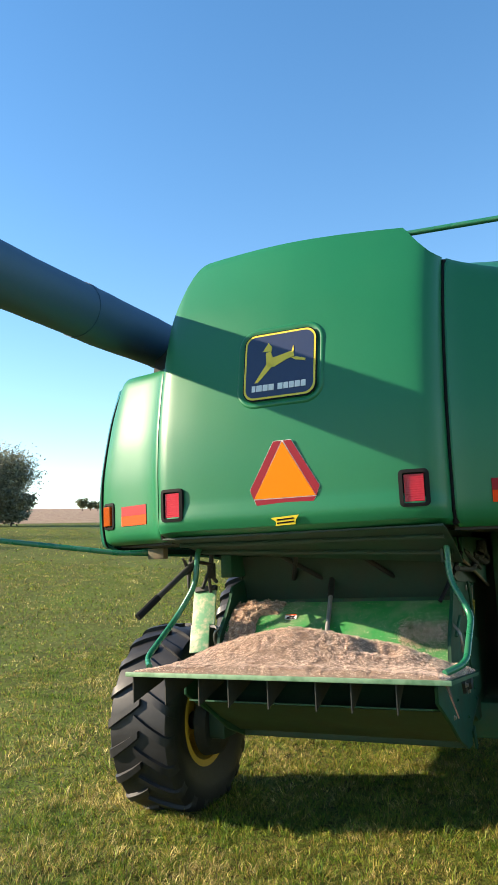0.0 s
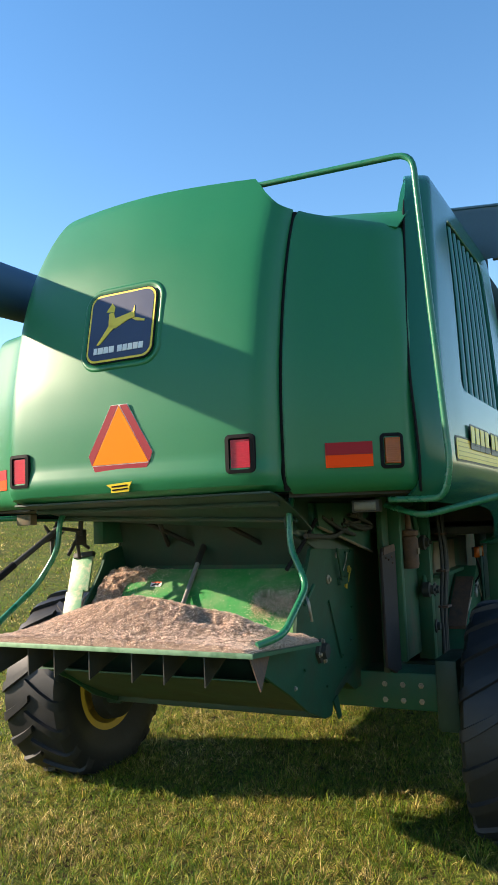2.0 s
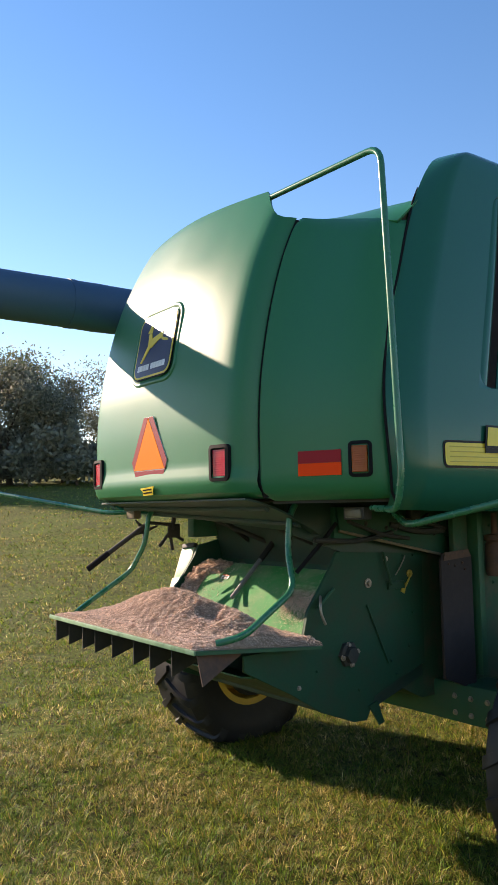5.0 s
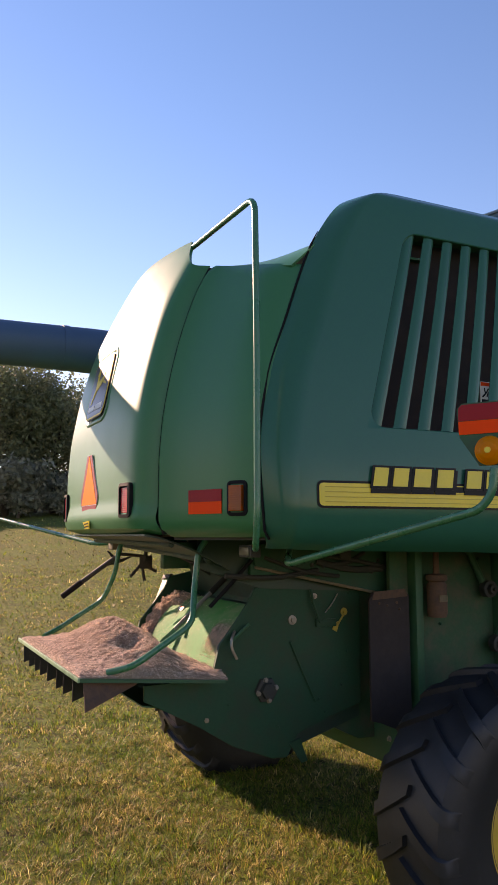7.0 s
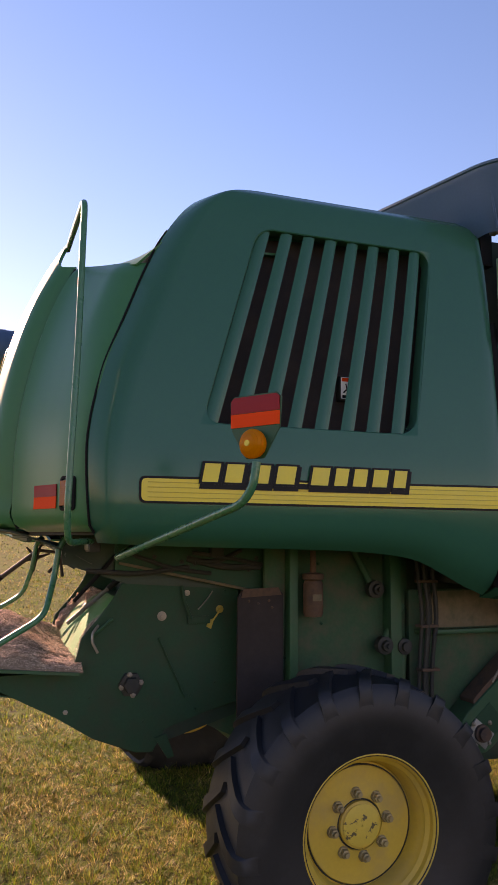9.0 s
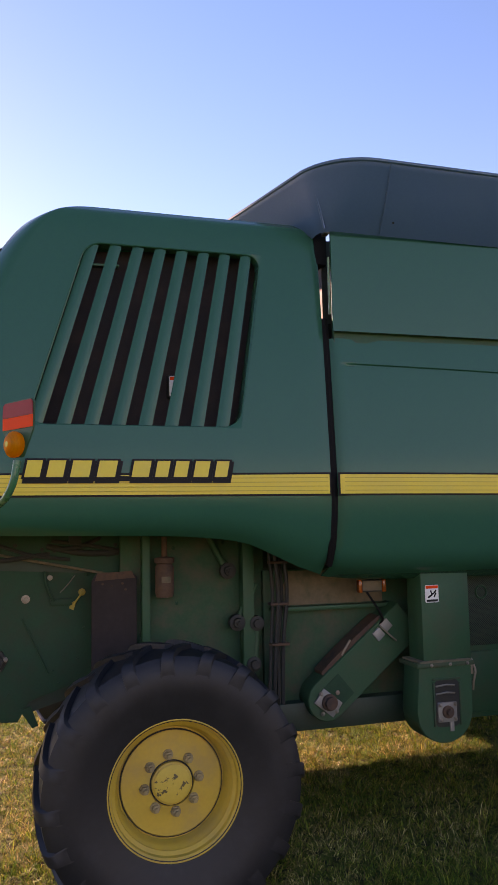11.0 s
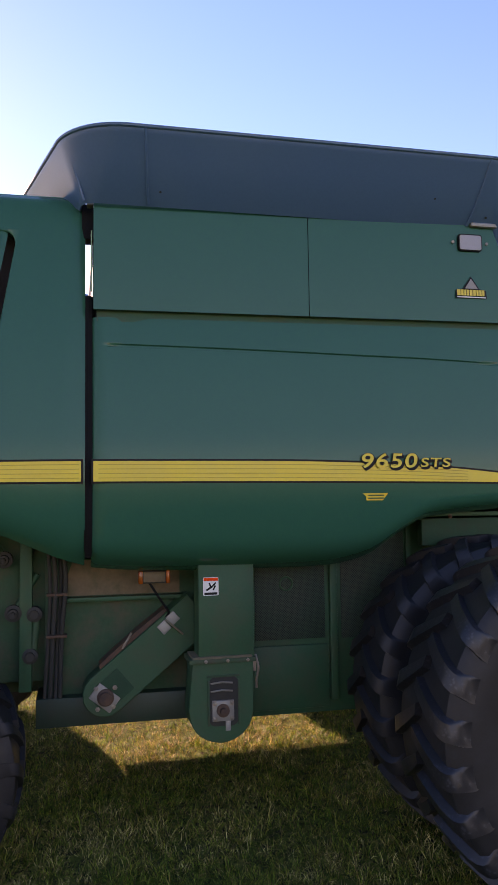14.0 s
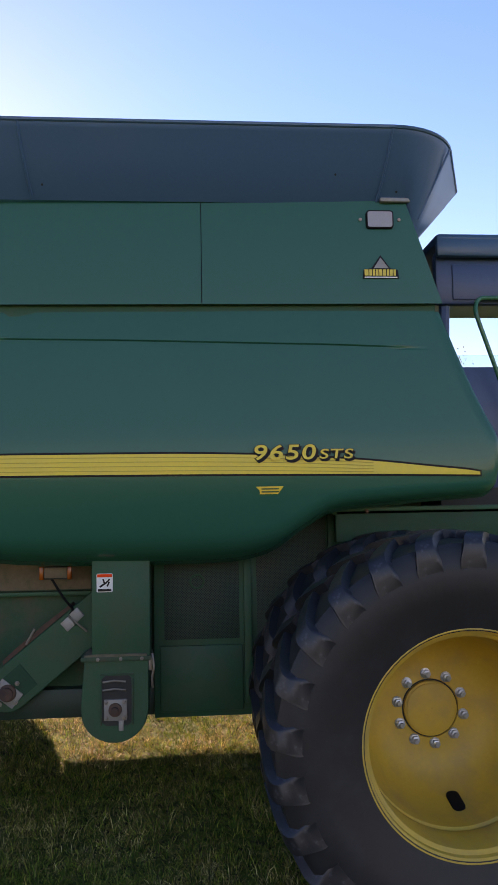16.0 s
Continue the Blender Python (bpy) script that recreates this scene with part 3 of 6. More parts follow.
plate(bm, [(rear_edge(z) + 0.035, z) for z in space(3.3, 4.03, 16)] + [(2.8, 4.03), (2.8, 3.3)], "x", 1.335, 1.365)
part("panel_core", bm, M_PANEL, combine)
tank_panel(combine, 1)
tank_panel(combine, -1)


def upper_panel(parent, s, y0, y1, slant):
    bm = bmesh.new()

    def f(u, v):
        z = 3.305 + v * (3.99 - 3.305)
        ye = y1 - (slant * v if slant else 0)
        y = y0 + (ye - y0) * u
        lip = 0.0
        return Vector((s * (1.612 + 0.022 * (y - 2.9) - lip), y, z))
    sheet(bm, f, space(0, 1, 10), [0, 0.02, 0.04] + space(0.1, 1, 8), 0.02)
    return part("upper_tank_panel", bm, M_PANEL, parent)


for s in (1, -1):
    upper_panel(combine, s, 2.900, 4.262, 0)
    upper_panel(combine, s, 4.267, 5.785, 0.225)
for s in (1, -1):
    bm = bmesh.new()
    sheet(bm, lambda u, v, s=s: Vector((s * (1.572 + 0.060 * u - 0.004 * v), 2.92 + 2.83 * u, 3.24 + 0.09 * v)), space(0, 1, 8), space(0, 1, 3), 0.02)
    part("tank_seam", bm, M_STEEL, combine, "dark gap between the side panels")
# Dark blocks added in the panel gaps to keep the sky from showing.
for s in (1, -1):
    bm = bmesh.new()
    box(bm, s * 1.585 - 0.03, s * 1.585 + 0.03, 4.20, 4.33, 3.32, 3.98)
    part("gap_blocker", bm, M_DARK, combine)
    bm = bmesh.new()
    box(bm, s * 1.44 - 0.06, s * 1.44 + 0.06, 2.83, 2.915, 3.78, 4.0)
    part("gap_blocker", bm, M_BLACK, combine)
    bm = bmesh.new()
    box(bm, s * 1.44 - 0.06, s * 1.44 + 0.06, 2.84, 2.93, 3.2, 3.38)
    part("gap_blocker", bm, M_BLACK, combine)
    bm = bmesh.new()
    box(bm, s * 1.575 - 0.03, s * 1.575 + 0.03, 2.86, 2.90, 3.955, 4.005, 0.006)
    part("seam_catch", bm, M_STEELB, combine)
# inner body behind the panels: dark solid blocks stand for its shaded inside
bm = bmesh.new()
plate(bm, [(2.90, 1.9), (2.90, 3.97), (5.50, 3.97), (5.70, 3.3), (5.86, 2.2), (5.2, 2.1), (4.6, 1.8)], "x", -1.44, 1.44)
part("grain_tank", bm, M_DARK, combine, "dark block for the steel grain tank behind the panels")
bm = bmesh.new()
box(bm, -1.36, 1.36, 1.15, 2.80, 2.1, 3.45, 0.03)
part("engine_bay", bm, M_DARK, combine, "dark block for the shaded engine bay behind the panels")


def tank_extension(parent):
    """The flared sheet round the top of the grain tank, with rounded corners."""
    lo = rounded(3.30, 2.84, 0.10, 10, 0, 4.24)
    front = [(1.46 + 0.48 * math.cos(a), 5.44 + 0.48 * math.sin(a)) for a in (radians(68 * k / 9) for k in range(10))] + [(1.0, 6.15)]
    rear_ = [(0.6, 2.39)] + [(1.50 + 0.44 * math.cos(a), 3.10 + 0.44 * math.sin(a)) for a in (radians(-69 + 69 * k / 9) for k in range(10))]
    hi = front + [(-x, y) for x, y in front[::-1]] + [(-x, y) for x, y in rear_[::-1]] + rear_
    bm = bmesh.new()
    loops = []
    for w, dz in ((0.0, 0.0), (0.35, 0.10), (0.7, 0.23), (0.93, 0.33), (1.0, 0.355), (1.005, 0.375)):
        loops.append([bm.verts.new((a[0] + (b[0] - a[0]) * w, a[1] + (b[1] - a[1]) * w, 3.955 + dz - 0.17 * (1 - w) * min(1.0, max(0.0, (a[1] - 5.575) / 0.05)))) for a, b in zip(lo, hi)])
    fs = []
    n = len(lo)
    for a, b in zip(loops, loops[1:]):
        for k in range(n):
            fs.append(bm.faces.new((a[k], a[(k + 1) % n], b[(k + 1) % n], b[k])))
    bmesh.ops.recalc_face_normals(bm, faces=fs)
    bmesh.ops.solidify(bm, geom=fs, thickness=0.012)
    ext = part("tank_extension", bm, M_TANK, parent, "dark flared sheet metal rim of the grain tank", angle=60)
    bm = bmesh.new()
    ring = [(x, y, 4.325) for x, y in hi]
    sweep(bm, ring + ring[:1], 0.013, 8, caps=False)
    part("rolled_edge", bm, M_CABROOF, ext, "rolled top edge of the rim")
    for s in (1, -1):
        for a, b in (((1.655, 5.655, 3.86), (1.715, 5.86, 4.30)), ((1.655, 2.84, 3.965), (1.715, 2.735, 4.30))):
            bm = bmesh.new()
            sweep(bm, [(s * a[0], a[1], a[2]), (s * b[0], b[1], b[2])], 0.008, 6)
            part("crease", bm, M_TANK, ext)
        for y, z in ((5.10, 4.10), (5.50, 4.02), (3.30, 4.03)):
            bm = bmesh.new()
            sweep(bm, [(s * (1.655 + (z - 3.955) * 0.75), y, z), (s * (1.672 + (z - 3.955) * 0.75), y, z - 0.01)], 0.007, 8)
            part("rivet", bm, M_DARK, ext)
        for y0, y1 in ((3.23, 3.19), (5.38, 5.43)):
            bm = bmesh.new()
            sweep(bm, [(s * 1.668, y0, 3.965), (s * 1.757, y0 + (y1 - y0) * 0.35, 4.055), (s * 1.86, y0 + (y1 - y0) * 0.7, 4.19), (s * 1.945, y1, 4.325)], 0.0085, 6)
            part("joint_strip", bm, M_TANK, ext, "overlapping joint of the rim sheets")
    return ext


tank_extension(combine)

# ---- rear hood ----
plan = curve([(0, -0.035), (0.25, -0.033), (0.5, -0.025), (0.68, -0.012), (0.77, 0.0), (0.82, 0.022), (0.86, 0.066), (0.90, 0.116), (0.95, 0.162), (1.05, 0.219), (1.17, 0.272), (1.30, 0.328), (1.375, 0.370), (1.42, 0.405), (1.47, 0.455), (1.56, 0.56)])
lean = curve([(2.0, 0.05), (2.12, 0.022), (2.2, 0.0), (2.45, 0.0), (2.7, 0.012), (2.95, 0.045), (3.2, 0.095), (3.45, 0.165), (3.65, 0.245), (3.78, 0.304), (3.85, 0.338), (3.9, 0.365), (3.96, 0.412)])

plan_far = curve([(0.77, 0.0), (0.82, 0.022), (0.86, 0.066), (0.90, 0.116), (0.95, 0.162), (1.05, 0.219), (1.17, 0.272), (1.30, 0.328), (1.375, 0.362), (1.42, 0.384), (1.47, 0.412), (1.52, 0.442), (1.58, 0.48)])


def rear(x, z):
    a = abs(x)
    k = (math.hypot(min(a, 1.45), 0.3) - 0.3) / 1.132
    return (plan_far(a) if x < -0.78 else plan(a)) + lean(z) * (1 + 0.38 * k)


def edge_y(z, s):
    return rear_edge(z) + (0.0 if s > 0 else 0.035)


def edge_x(z, s):
    return min(1.458, side_x(z) - 0.135) if s > 0 else min(1.55, side_x(z) - 0.078)


def hood_centre(parent):
    bm = bmesh.new()
    us = [-1, -0.99, -0.975, -0.96, -0.945, -0.93, -0.915] + space(-0.9, -0.7, 10) + space(-0.66, 0.9, 34) + [0.94, 0.97, 0.99, 1]
    vs = [0, 0.008, 0.02, 0.04, 0.06, 0.075, 0.085, 0.095, 0.105, 0.12] + space(0.15, 0.94, 26) + [0.955, 0.97, 0.985, 1]

    def f(u, v):
        x = u * 0.872
        drop = 0.215 * min(1.0, max(0.0, (x - 0.685) / 0.15)) ** 0.7 + 0.66 * min(1.0, max(0.0, (-x - 0.62) / 0.252)) ** 2.5
        drop -= 0.048 * math.sin(0.5 * math.pi * min(1.0, max(0.0, 0.66 - x) / 1.25))
        z = 2.115 + v * (3.88 - drop - 2.115)
        edge = 0.04 * max(0.0, (abs(u) - 0.96) / 0.04) ** 2
        lip = -0.016 * max(0.0, 1 - abs(v - 0.055) / 0.05) if v > 0.01 else 0.015
        under = 0.09 * max(0.0, 1 - v / 0.02) ** 2
        return Vector((x, rear(x, z) + edge + lip + under, z))
    sheet(bm, f, us, vs, 0.02)
    return part("rear_hood", bm, M_PAINT, parent, "rounded glossy green rear hood")


hood = hood_centre(combine)


def hood_corner(parent, s, top):
    bm = bmesh.new()
    us = [0, 0.012, 0.03] + space(0.07, 0.9, 16) + [0.94, 0.97, 1]
    vs = [0, 0.01, 0.03, 0.06] + space(0.1, 0.92, 20) + [0.95, 0.975, 0.99, 1]

    def f(u, v):
        z = 2.10 + v * (top - (0.11 if s > 0 else -0.05) * u - 2.10)
        xe = edge_x(z, s)
        x = 0.884 + u * (xe - 0.884)
        edge = 0.03 * max(0.0, 1 - u / 0.03) ** 2 + 0.02 * max(0.0, (u - 0.95) / 0.05) ** 2
        over = 0.03 * max(0.0, (v - 0.955) / 0.045) ** 2
        under = 0.06 * max(0.0, 1 - v / 0.03) ** 2
        meet = max(0.0, edge_y(z, s) - 0.012 - rear(s * xe, z)) * max(0.0, (u - 0.72) / 0.28) ** 2
        return Vector((s * x, rear(s * x, z) + edge + over + under + meet, z))
    sheet(bm, f, us, vs, 0.02)
    return part("hood_corner", bm, M_PAINT, parent, "green corner panel of the rear hood")


corner_r = hood_corner(combine, 1, 3.665)
corner_l = hood_corner(combine, -1, 3.22)
# Black strips added behind the hood seams to block the sky.
for s, top in ((1, 3.66), (-1, 3.2)):
    bm = bmesh.new()
    sweep(bm, [(s * 0.879, rear(s * 0.879, z) + 0.045, z) for z in space(2.12, top - 0.02, 24)], 0.018, 8)
    part("panel_seal", bm, M_BLACK, combine, "black strip sealing the panel gap")
# deck behind the hood
bm = bmesh.new()


def deck(u, v):
    x = 0.885 + 0.49 * u
    z = 3.655 - 0.11 * u
    low, ridge, far_ = Vector((x, rear(x, z) + 0.035, z)), Vector((0.66 + 0.745 * u, 0.875 - 0.06 * u, 3.815 - 0.135 * u)), Vector((0.66 + 0.76 * u, 1.55, 3.70))
    return low.lerp(ridge, min(1.0, v * 2)).lerp(far_, max(0.0, v * 2 - 1))


sheet(bm, deck, space(0, 1, 10), space(0, 1, 8), 0.012)
part("engine_deck", bm, M_PAINT, combine)
# Dark plate added to back the hood, in place of its shaded inside.
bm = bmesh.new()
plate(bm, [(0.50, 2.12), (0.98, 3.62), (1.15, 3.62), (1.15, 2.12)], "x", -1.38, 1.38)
part("hood_backing", bm, M_DARK, combine, "dark backing plate for the shaded inside of the hood")
bm = bmesh.new()
box(bm, -0.86, -0.80, 0.45, 1.0, 3.2, 3.66)
part("deck_side", bm, M_PAINT, combine)

# ---- unloading auger ----
bm = bmesh.new()
ys_ = space(5.0, -2.6, 60)
sweep(bm, [(-1.45, y, 3.655 + 0.008 * noise.noise((y * 1.6, 0, 4))) for y in ys_], [0.184 + 0.010 * noise.noise((y * 1.3, 5, 0)) + 0.004 * noise.noise((y * 5, 2, 0)) for y in ys_], 28)
auger = part("unloading_auger", bm, M_AUGER, combine, "long green unloading auger tube folded to the rear")
for y in (0.12, -1.9):
    bm = bmesh.new()
    sweep(bm, [(-1.45, y, 3.655), (-1.45, y - 0.05, 3.655)], 0.190, 28)
    part("band", bm, M_AUGER, auger)


# ---- decals and lamps on the hull ----
def rear_frame(x, z, off=0.0):
    e = 0.01
    p = Vector((x, rear(x, z), z))
    a = Vector((2 * e, rear(x + e, z) - rear(x - e, z), 0)).normalized()
    b = Vector((0, rear(x, z + e) - rear(x, z - e), 2 * e)).normalized()
    n = a.cross(b).normalized()
    b = n.cross(a)
    return Matrix((( a.x, b.x, n.x, p.x + n.x * off), (a.y, b.y, n.y, p.y + n.y * off), (a.z, b.z, n.z, p.z + n.z * off), (0, 0, 0, 1)))


def side_frame(y, z, off=0.0, s=1):
    e = 0.01
    p = Vector((side(y, z), y, z))
    a = Vector((side(y + e, z) - side(y - e, z), 2 * e, 0)).normalized()
    b = Vector((side(y, z + e) - side(y, z - e), 0, 2 * e)).normalized()
    n = a.cross(b).normalized()
    b = n.cross(a)
    return Matrix(((a.x, b.x, n.x, p.x + n.x * off), (a.y, b.y, n.y, p.y + n.y * off), (a.z, b.z, n.z, p.z + n.z * off), (0, 0, 0, 1)))


def flat(name, poly, m, t0, t1, mat, parent, label=""):
    """A thin flat shape on the frame m, from t0 to t1 above it."""
    bm = bmesh.new()
    plate(bm, poly, "z", t0, t1)
    bm.transform(m)
    return part(name, bm, mat, parent, label)


def tape(parent, m, w, h):
    t = flat("reflector_tape", [(-w / 2, -h / 2), (w / 2, -h / 2), (w / 2, 0), (-w / 2, 0)], m, 0.001, 0.005, M_ORTAPE, parent, "red and orange reflective tape")
    flat("upper_half", [(-w / 2, 0.001), (w / 2, 0.001), (w / 2, h / 2), (-w / 2, h / 2)], m, 0.001, 0.005, M_REDTAPE, t, "dark red half")
    return t


def lamp(parent, m, w, h, mat, what, proud, bezel=0.010):
    bm = bmesh.new()
    outer, inner = rounded(w * 1.45 + 0.01, h * 1.25 + 0.015, 0.024), rounded(w + 0.014, h + 0.014, 0.012)
    lo = [[bm.verts.new((x, y, z)) for x, y in ring] for ring, z in ((outer, -0.03), (outer, bezel - 0.004), (inner, bezel), (inner, 0.003 if bezel > 0.02 else -0.02))]
    n = len(outer)
    for a, b in zip(lo, lo[1:]):
        for k in range(n):
            bm.faces.new((a[k], a[(k + 1) % n], b[(k + 1) % n], b[k]))
    bm.faces.new(lo[0])
    bm.faces.new(lo[-1])
    bm.transform(m)
    house = part("lamp", bm, M_BLACK, parent, what)
    bm = bmesh.new()
    prof = [(-h / 2, -0.018)]
    for i in range(12):
        z = -h / 2 + i * h / 12
        prof += [(z + 0.001, proud - 0.0015), (z + h / 24, proud), (z + h / 12 - 0.001, proud - 0.0015)]
    prof += [(h / 2, -0.018)]
    plate(bm, prof, "x", -w / 2, w / 2)
    bm.transform(m)
    part("lens", bm, mat, house)
    return house


for x in (0.712, -0.712):
    lamp(hood, rear_frame(x, 2.305), 0.100, 0.142, M_REDLENS, "ribbed red tail lamp in a black housing", 0.013, 0.021)
for c, x, w, x2 in ((corner_r, 1.365, 0.074, 1.172), (corner_l, -1.437, 0.088, -1.16)):
    lamp(c, rear_frame(x, 2.295), w, 0.13, M_AMBER, "amber turn lamp in a black housing", 0.024)
    tape(c, rear_frame(x2, 2.283, 0.002), 0.235 if x > 0 else 0.28, 0.125)

# slow-moving-vehicle emblem
m = rear_frame(0.006, 2.43, 0.0)
smv = flat("slow_vehicle_emblem", [(-0.180, -0.127), (0.180, -0.127), (0.0, 0.182)], m, 0.001, 0.006, M_ORANGE, hood, "orange triangle emblem with red borders")
for k in (1, -1):
    flat("border", [(k * 0.184, -0.130), (k * 0.205, -0.076), (k * 0.052, 0.187), (k * 0.005, 0.187)], m, 0.001, 0.005, M_REDBORDER, smv, "red reflective border")
flat("border", [(-0.180, -0.132), (0.180, -0.132), (0.162, -0.172), (-0.162, -0.172)], m, 0.001, 0.005, M_REDBORDER, smv, "red reflective border")
flat("edge", [(-0.207, -0.076), (-0.1635, -0.174), (0.1635, -0.174), (0.207, -0.076), (0.0535, 0.189), (-0.0535, 0.189)], m, 0.0, 0.003, M_DECAL_W, smv)

# maker's badge in its raised frame
m = rear_frame(-0.012, 3.065, 0.0)
bm = bmesh.new()
rings = [[bm.verts.new((x, y, z)) for x, y in rounded(0.45 + g, 0.42 + g, 0.075 + g / 2, 7)] for g, z in ((0.085, -0.006), (0.072, 0.003), (0.055, 0.005), (0.038, 0.004), (0.02, -0.002), (0.006, -0.005))]
n = len(rings[0])
for a, b in zip(rings, rings[1:]):
    for k in range(n):
        bm.faces.new((a[k], a[(k + 1) % n], b[(k + 1) % n], b[k]))
bm.transform(m)
for k, ring in enumerate(rings):
    for v in ring:
        v.co.y = rear(v.co.x, v.co.z) - (-0.004, 0.006, 0.009, 0.008, 0.003, 0.0)[k]
badge = part("badge_frame", bm, M_PAINT, hood, "raised green rim round the badge")
flat("badge_plate", rounded(0.45, 0.42, 0.07, 7), m, 0.0, 0.006, M_DECAL_K, badge, "navy badge with a yellow border")
flat("badge_border", rounded(0.436, 0.406, 0.064, 7), m, 0.0, 0.009, M_DECAL_Y, badge)
flat("badge_field", rounded(0.412, 0.382, 0.056, 7), m, 0.0, 0.011, M_DECAL_B, badge)
for shape in ([(-0.15, -0.10), (-0.13, -0.10), (-0.035, 0.0), (-0.07, 0.02)], [(-0.08, 0.0), (-0.035, -0.015), (0.05, 0.025), (0.09, 0.035), (0.085, 0.072), (-0.04, 0.045), (-0.055, 0.085), (-0.085, 0.08)],
              [(0.07, 0.03), (0.105, 0.03), (0.16, 0.012), (0.158, 0.0), (0.10, 0.012)], [(-0.105, 0.09), (-0.05, 0.085), (-0.048, 0.115), (-0.07, 0.14)], [(0.075, 0.07), (0.088, 0.07), (0.085, 0.105)]):
    flat("emblem_shape", shape, m, 0.0, 0.014, M_DECAL_Y, badge)
x = -0.165
for w in (0.022, 0.034, 0.03, 0.032, None, 0.03, 0.028, 0.028, 0.03, 0.028):
    if w:
        flat("lettering_bar", [(x, -0.155), (x + w, -0.155), (x + w, -0.118), (x, -0.118)], m, 0.0, 0.014, M_DECAL_W, badge)
    x += (w or 0.012) + 0.006
# small service decals
m = rear_frame(0.01, 2.185, 0.016)
small = flat("service_decal", [(-0.085, 0.012), (0.08, 0.022), (0.06, -0.004), (0.055, -0.028), (-0.06, -0.032), (-0.055, -0.010)], m, 0.001, 0.005, M_DECAL_Y, hood, "small yellow decal with unreadable print")
for y in (0.004, -0.014):
    flat("print_bar", [(-0.05, y), (0.05, y + 0.006), (0.05, y - 0.002), (-0.05, y - 0.008)], m, 0.001, 0.007, M_DECAL_K, small)


def strip(name, y0, y1, lo, hi, off, mat, parent, n=30, label=""):
    """A band that lies along the side panels. lo, hi: heights as functions of y."""
    bm = bmesh.new()
    sheet(bm, lambda u, v: Vector((side(y0 + (y1 - y0) * u, lo(y0 + (y1 - y0) * u) + v * (hi(y0 + (y1 - y0) * u) - lo(y0 + (y1 - y0) * u))) + off, y0 + (y1 - y0) * u, lo(y0 + (y1 - y0) * u) + v * (hi(y0 + (y1 - y0) * u) - lo(y0 + (y1 - y0) * u)))), [0, 0.0015, 0.004, 0.008, 0.013] + space(0.02, 1, n), space(0, 1, 4), 0.002)
    return part(name, bm, mat, parent, label)


top_line = curve([(0.6, 2.372), (2.2, 2.376), (2.9, 2.380), (4.0, 2.376), (4.6, 2.362), (5.2, 2.325), (5.7, 2.275), (5.95, 2.248), (5.985, 2.240)])
low_line = curve([(0.6, 2.248), (2.9, 2.246), (4.0, 2.240), (5.2, 2.226), (5.985, 2.212)])


def cut(y, start, r=0.022):
    """Height by which the rear corners of the stripe are rounded off."""
    d = max(0.0, r - (y - start))
    return r - math.sqrt(max(0.0, r * r - d * d)) if start < 1 else 0.0


for y0, y1 in ((0.69, 2.828), (2.90, 5.975)):
    st = strip("stripe", y0, y1, lambda y: low_line(y) + 0.006 + cut(y, y0), lambda y: top_line(y) - 0.006 - cut(y, y0), 0.006, M_DECAL_Y, combine, 40, "yellow stripe with thin dark lines and a black edge")
    strip("stripe_edge", y0 - 0.012, min(y1 + 0.012, 5.985), lambda y: low_line(y) - 0.006 + cut(y, y0 - 0.012, 0.03), lambda y: top_line(y) + 0.006 - cut(y, y0 - 0.012, 0.03), 0.003, M_DECAL_K, st, 40)
    for k in (0.2, 0.4, 0.6, 0.8):
        strip("stripe_line", y0 + 0.03, min(y1 - 0.01, 5.3), lambda y, k=k: low_line(y) + k * (top_line(y) - low_line(y)) - 0.0022, lambda y, k=k: low_line(y) + k * (top_line(y) - low_line(y)) + 0.0022, 0.0085, M_LINE, st, 40)

# lettering bars of the maker's name: slanted yellow bars on a black drop
word = tagged(part("lettering_plate", (lambda b: (sheet(b, lambda u, v: Vector((side(1.0 + 1.18 * u, 2.332 + 0.03 * v) + 0.010, 1.0 + 1.18 * u + 0.01 * v, 2.332 + 0.03 * v)), space(0, 1, 12), space(0, 1, 2), 0.003), b)[1])(bmesh.new()), M_DECAL_K, combine, "black backing of the raised yellow lettering"))


def slab(name, y, w, z0, z1, off, mat, grow=0.0):
    bm = bmesh.new()

    def f(u, v):
        z = z0 - grow + (z1 - z0 + 2 * grow) * v
        yy = y - grow + (w + 2 * grow) * u + 0.20 * (z - z0)
        return Vector((side(yy, z) + off, yy, z))
    sheet(bm, f, space(0, 1, 3), space(0, 1, 3), 0.003)
    return part(name, bm, mat, word)


for y, w in ((0.985, 0.100), (1.105, 0.108), (1.236, 0.122), (1.385, 0.120), (1.584, 0.116), (1.721, 0.092), (1.832, 0.095), (1.950, 0.105), (2.080, 0.092)):
    slab("lettering_shadow", y + 0.008, w, 2.330, 2.44, 0.0125, M_DECAL_K, 0.010)
    slab("lettering_shadow", y, w, 2.352, 2.455, 0.0150, M_DECAL_K, 0.007)
    slab("lettering_bar", y + 0.008, w - 0.016, 2.356, 2.451, 0.0180, M_DECAL_Y)


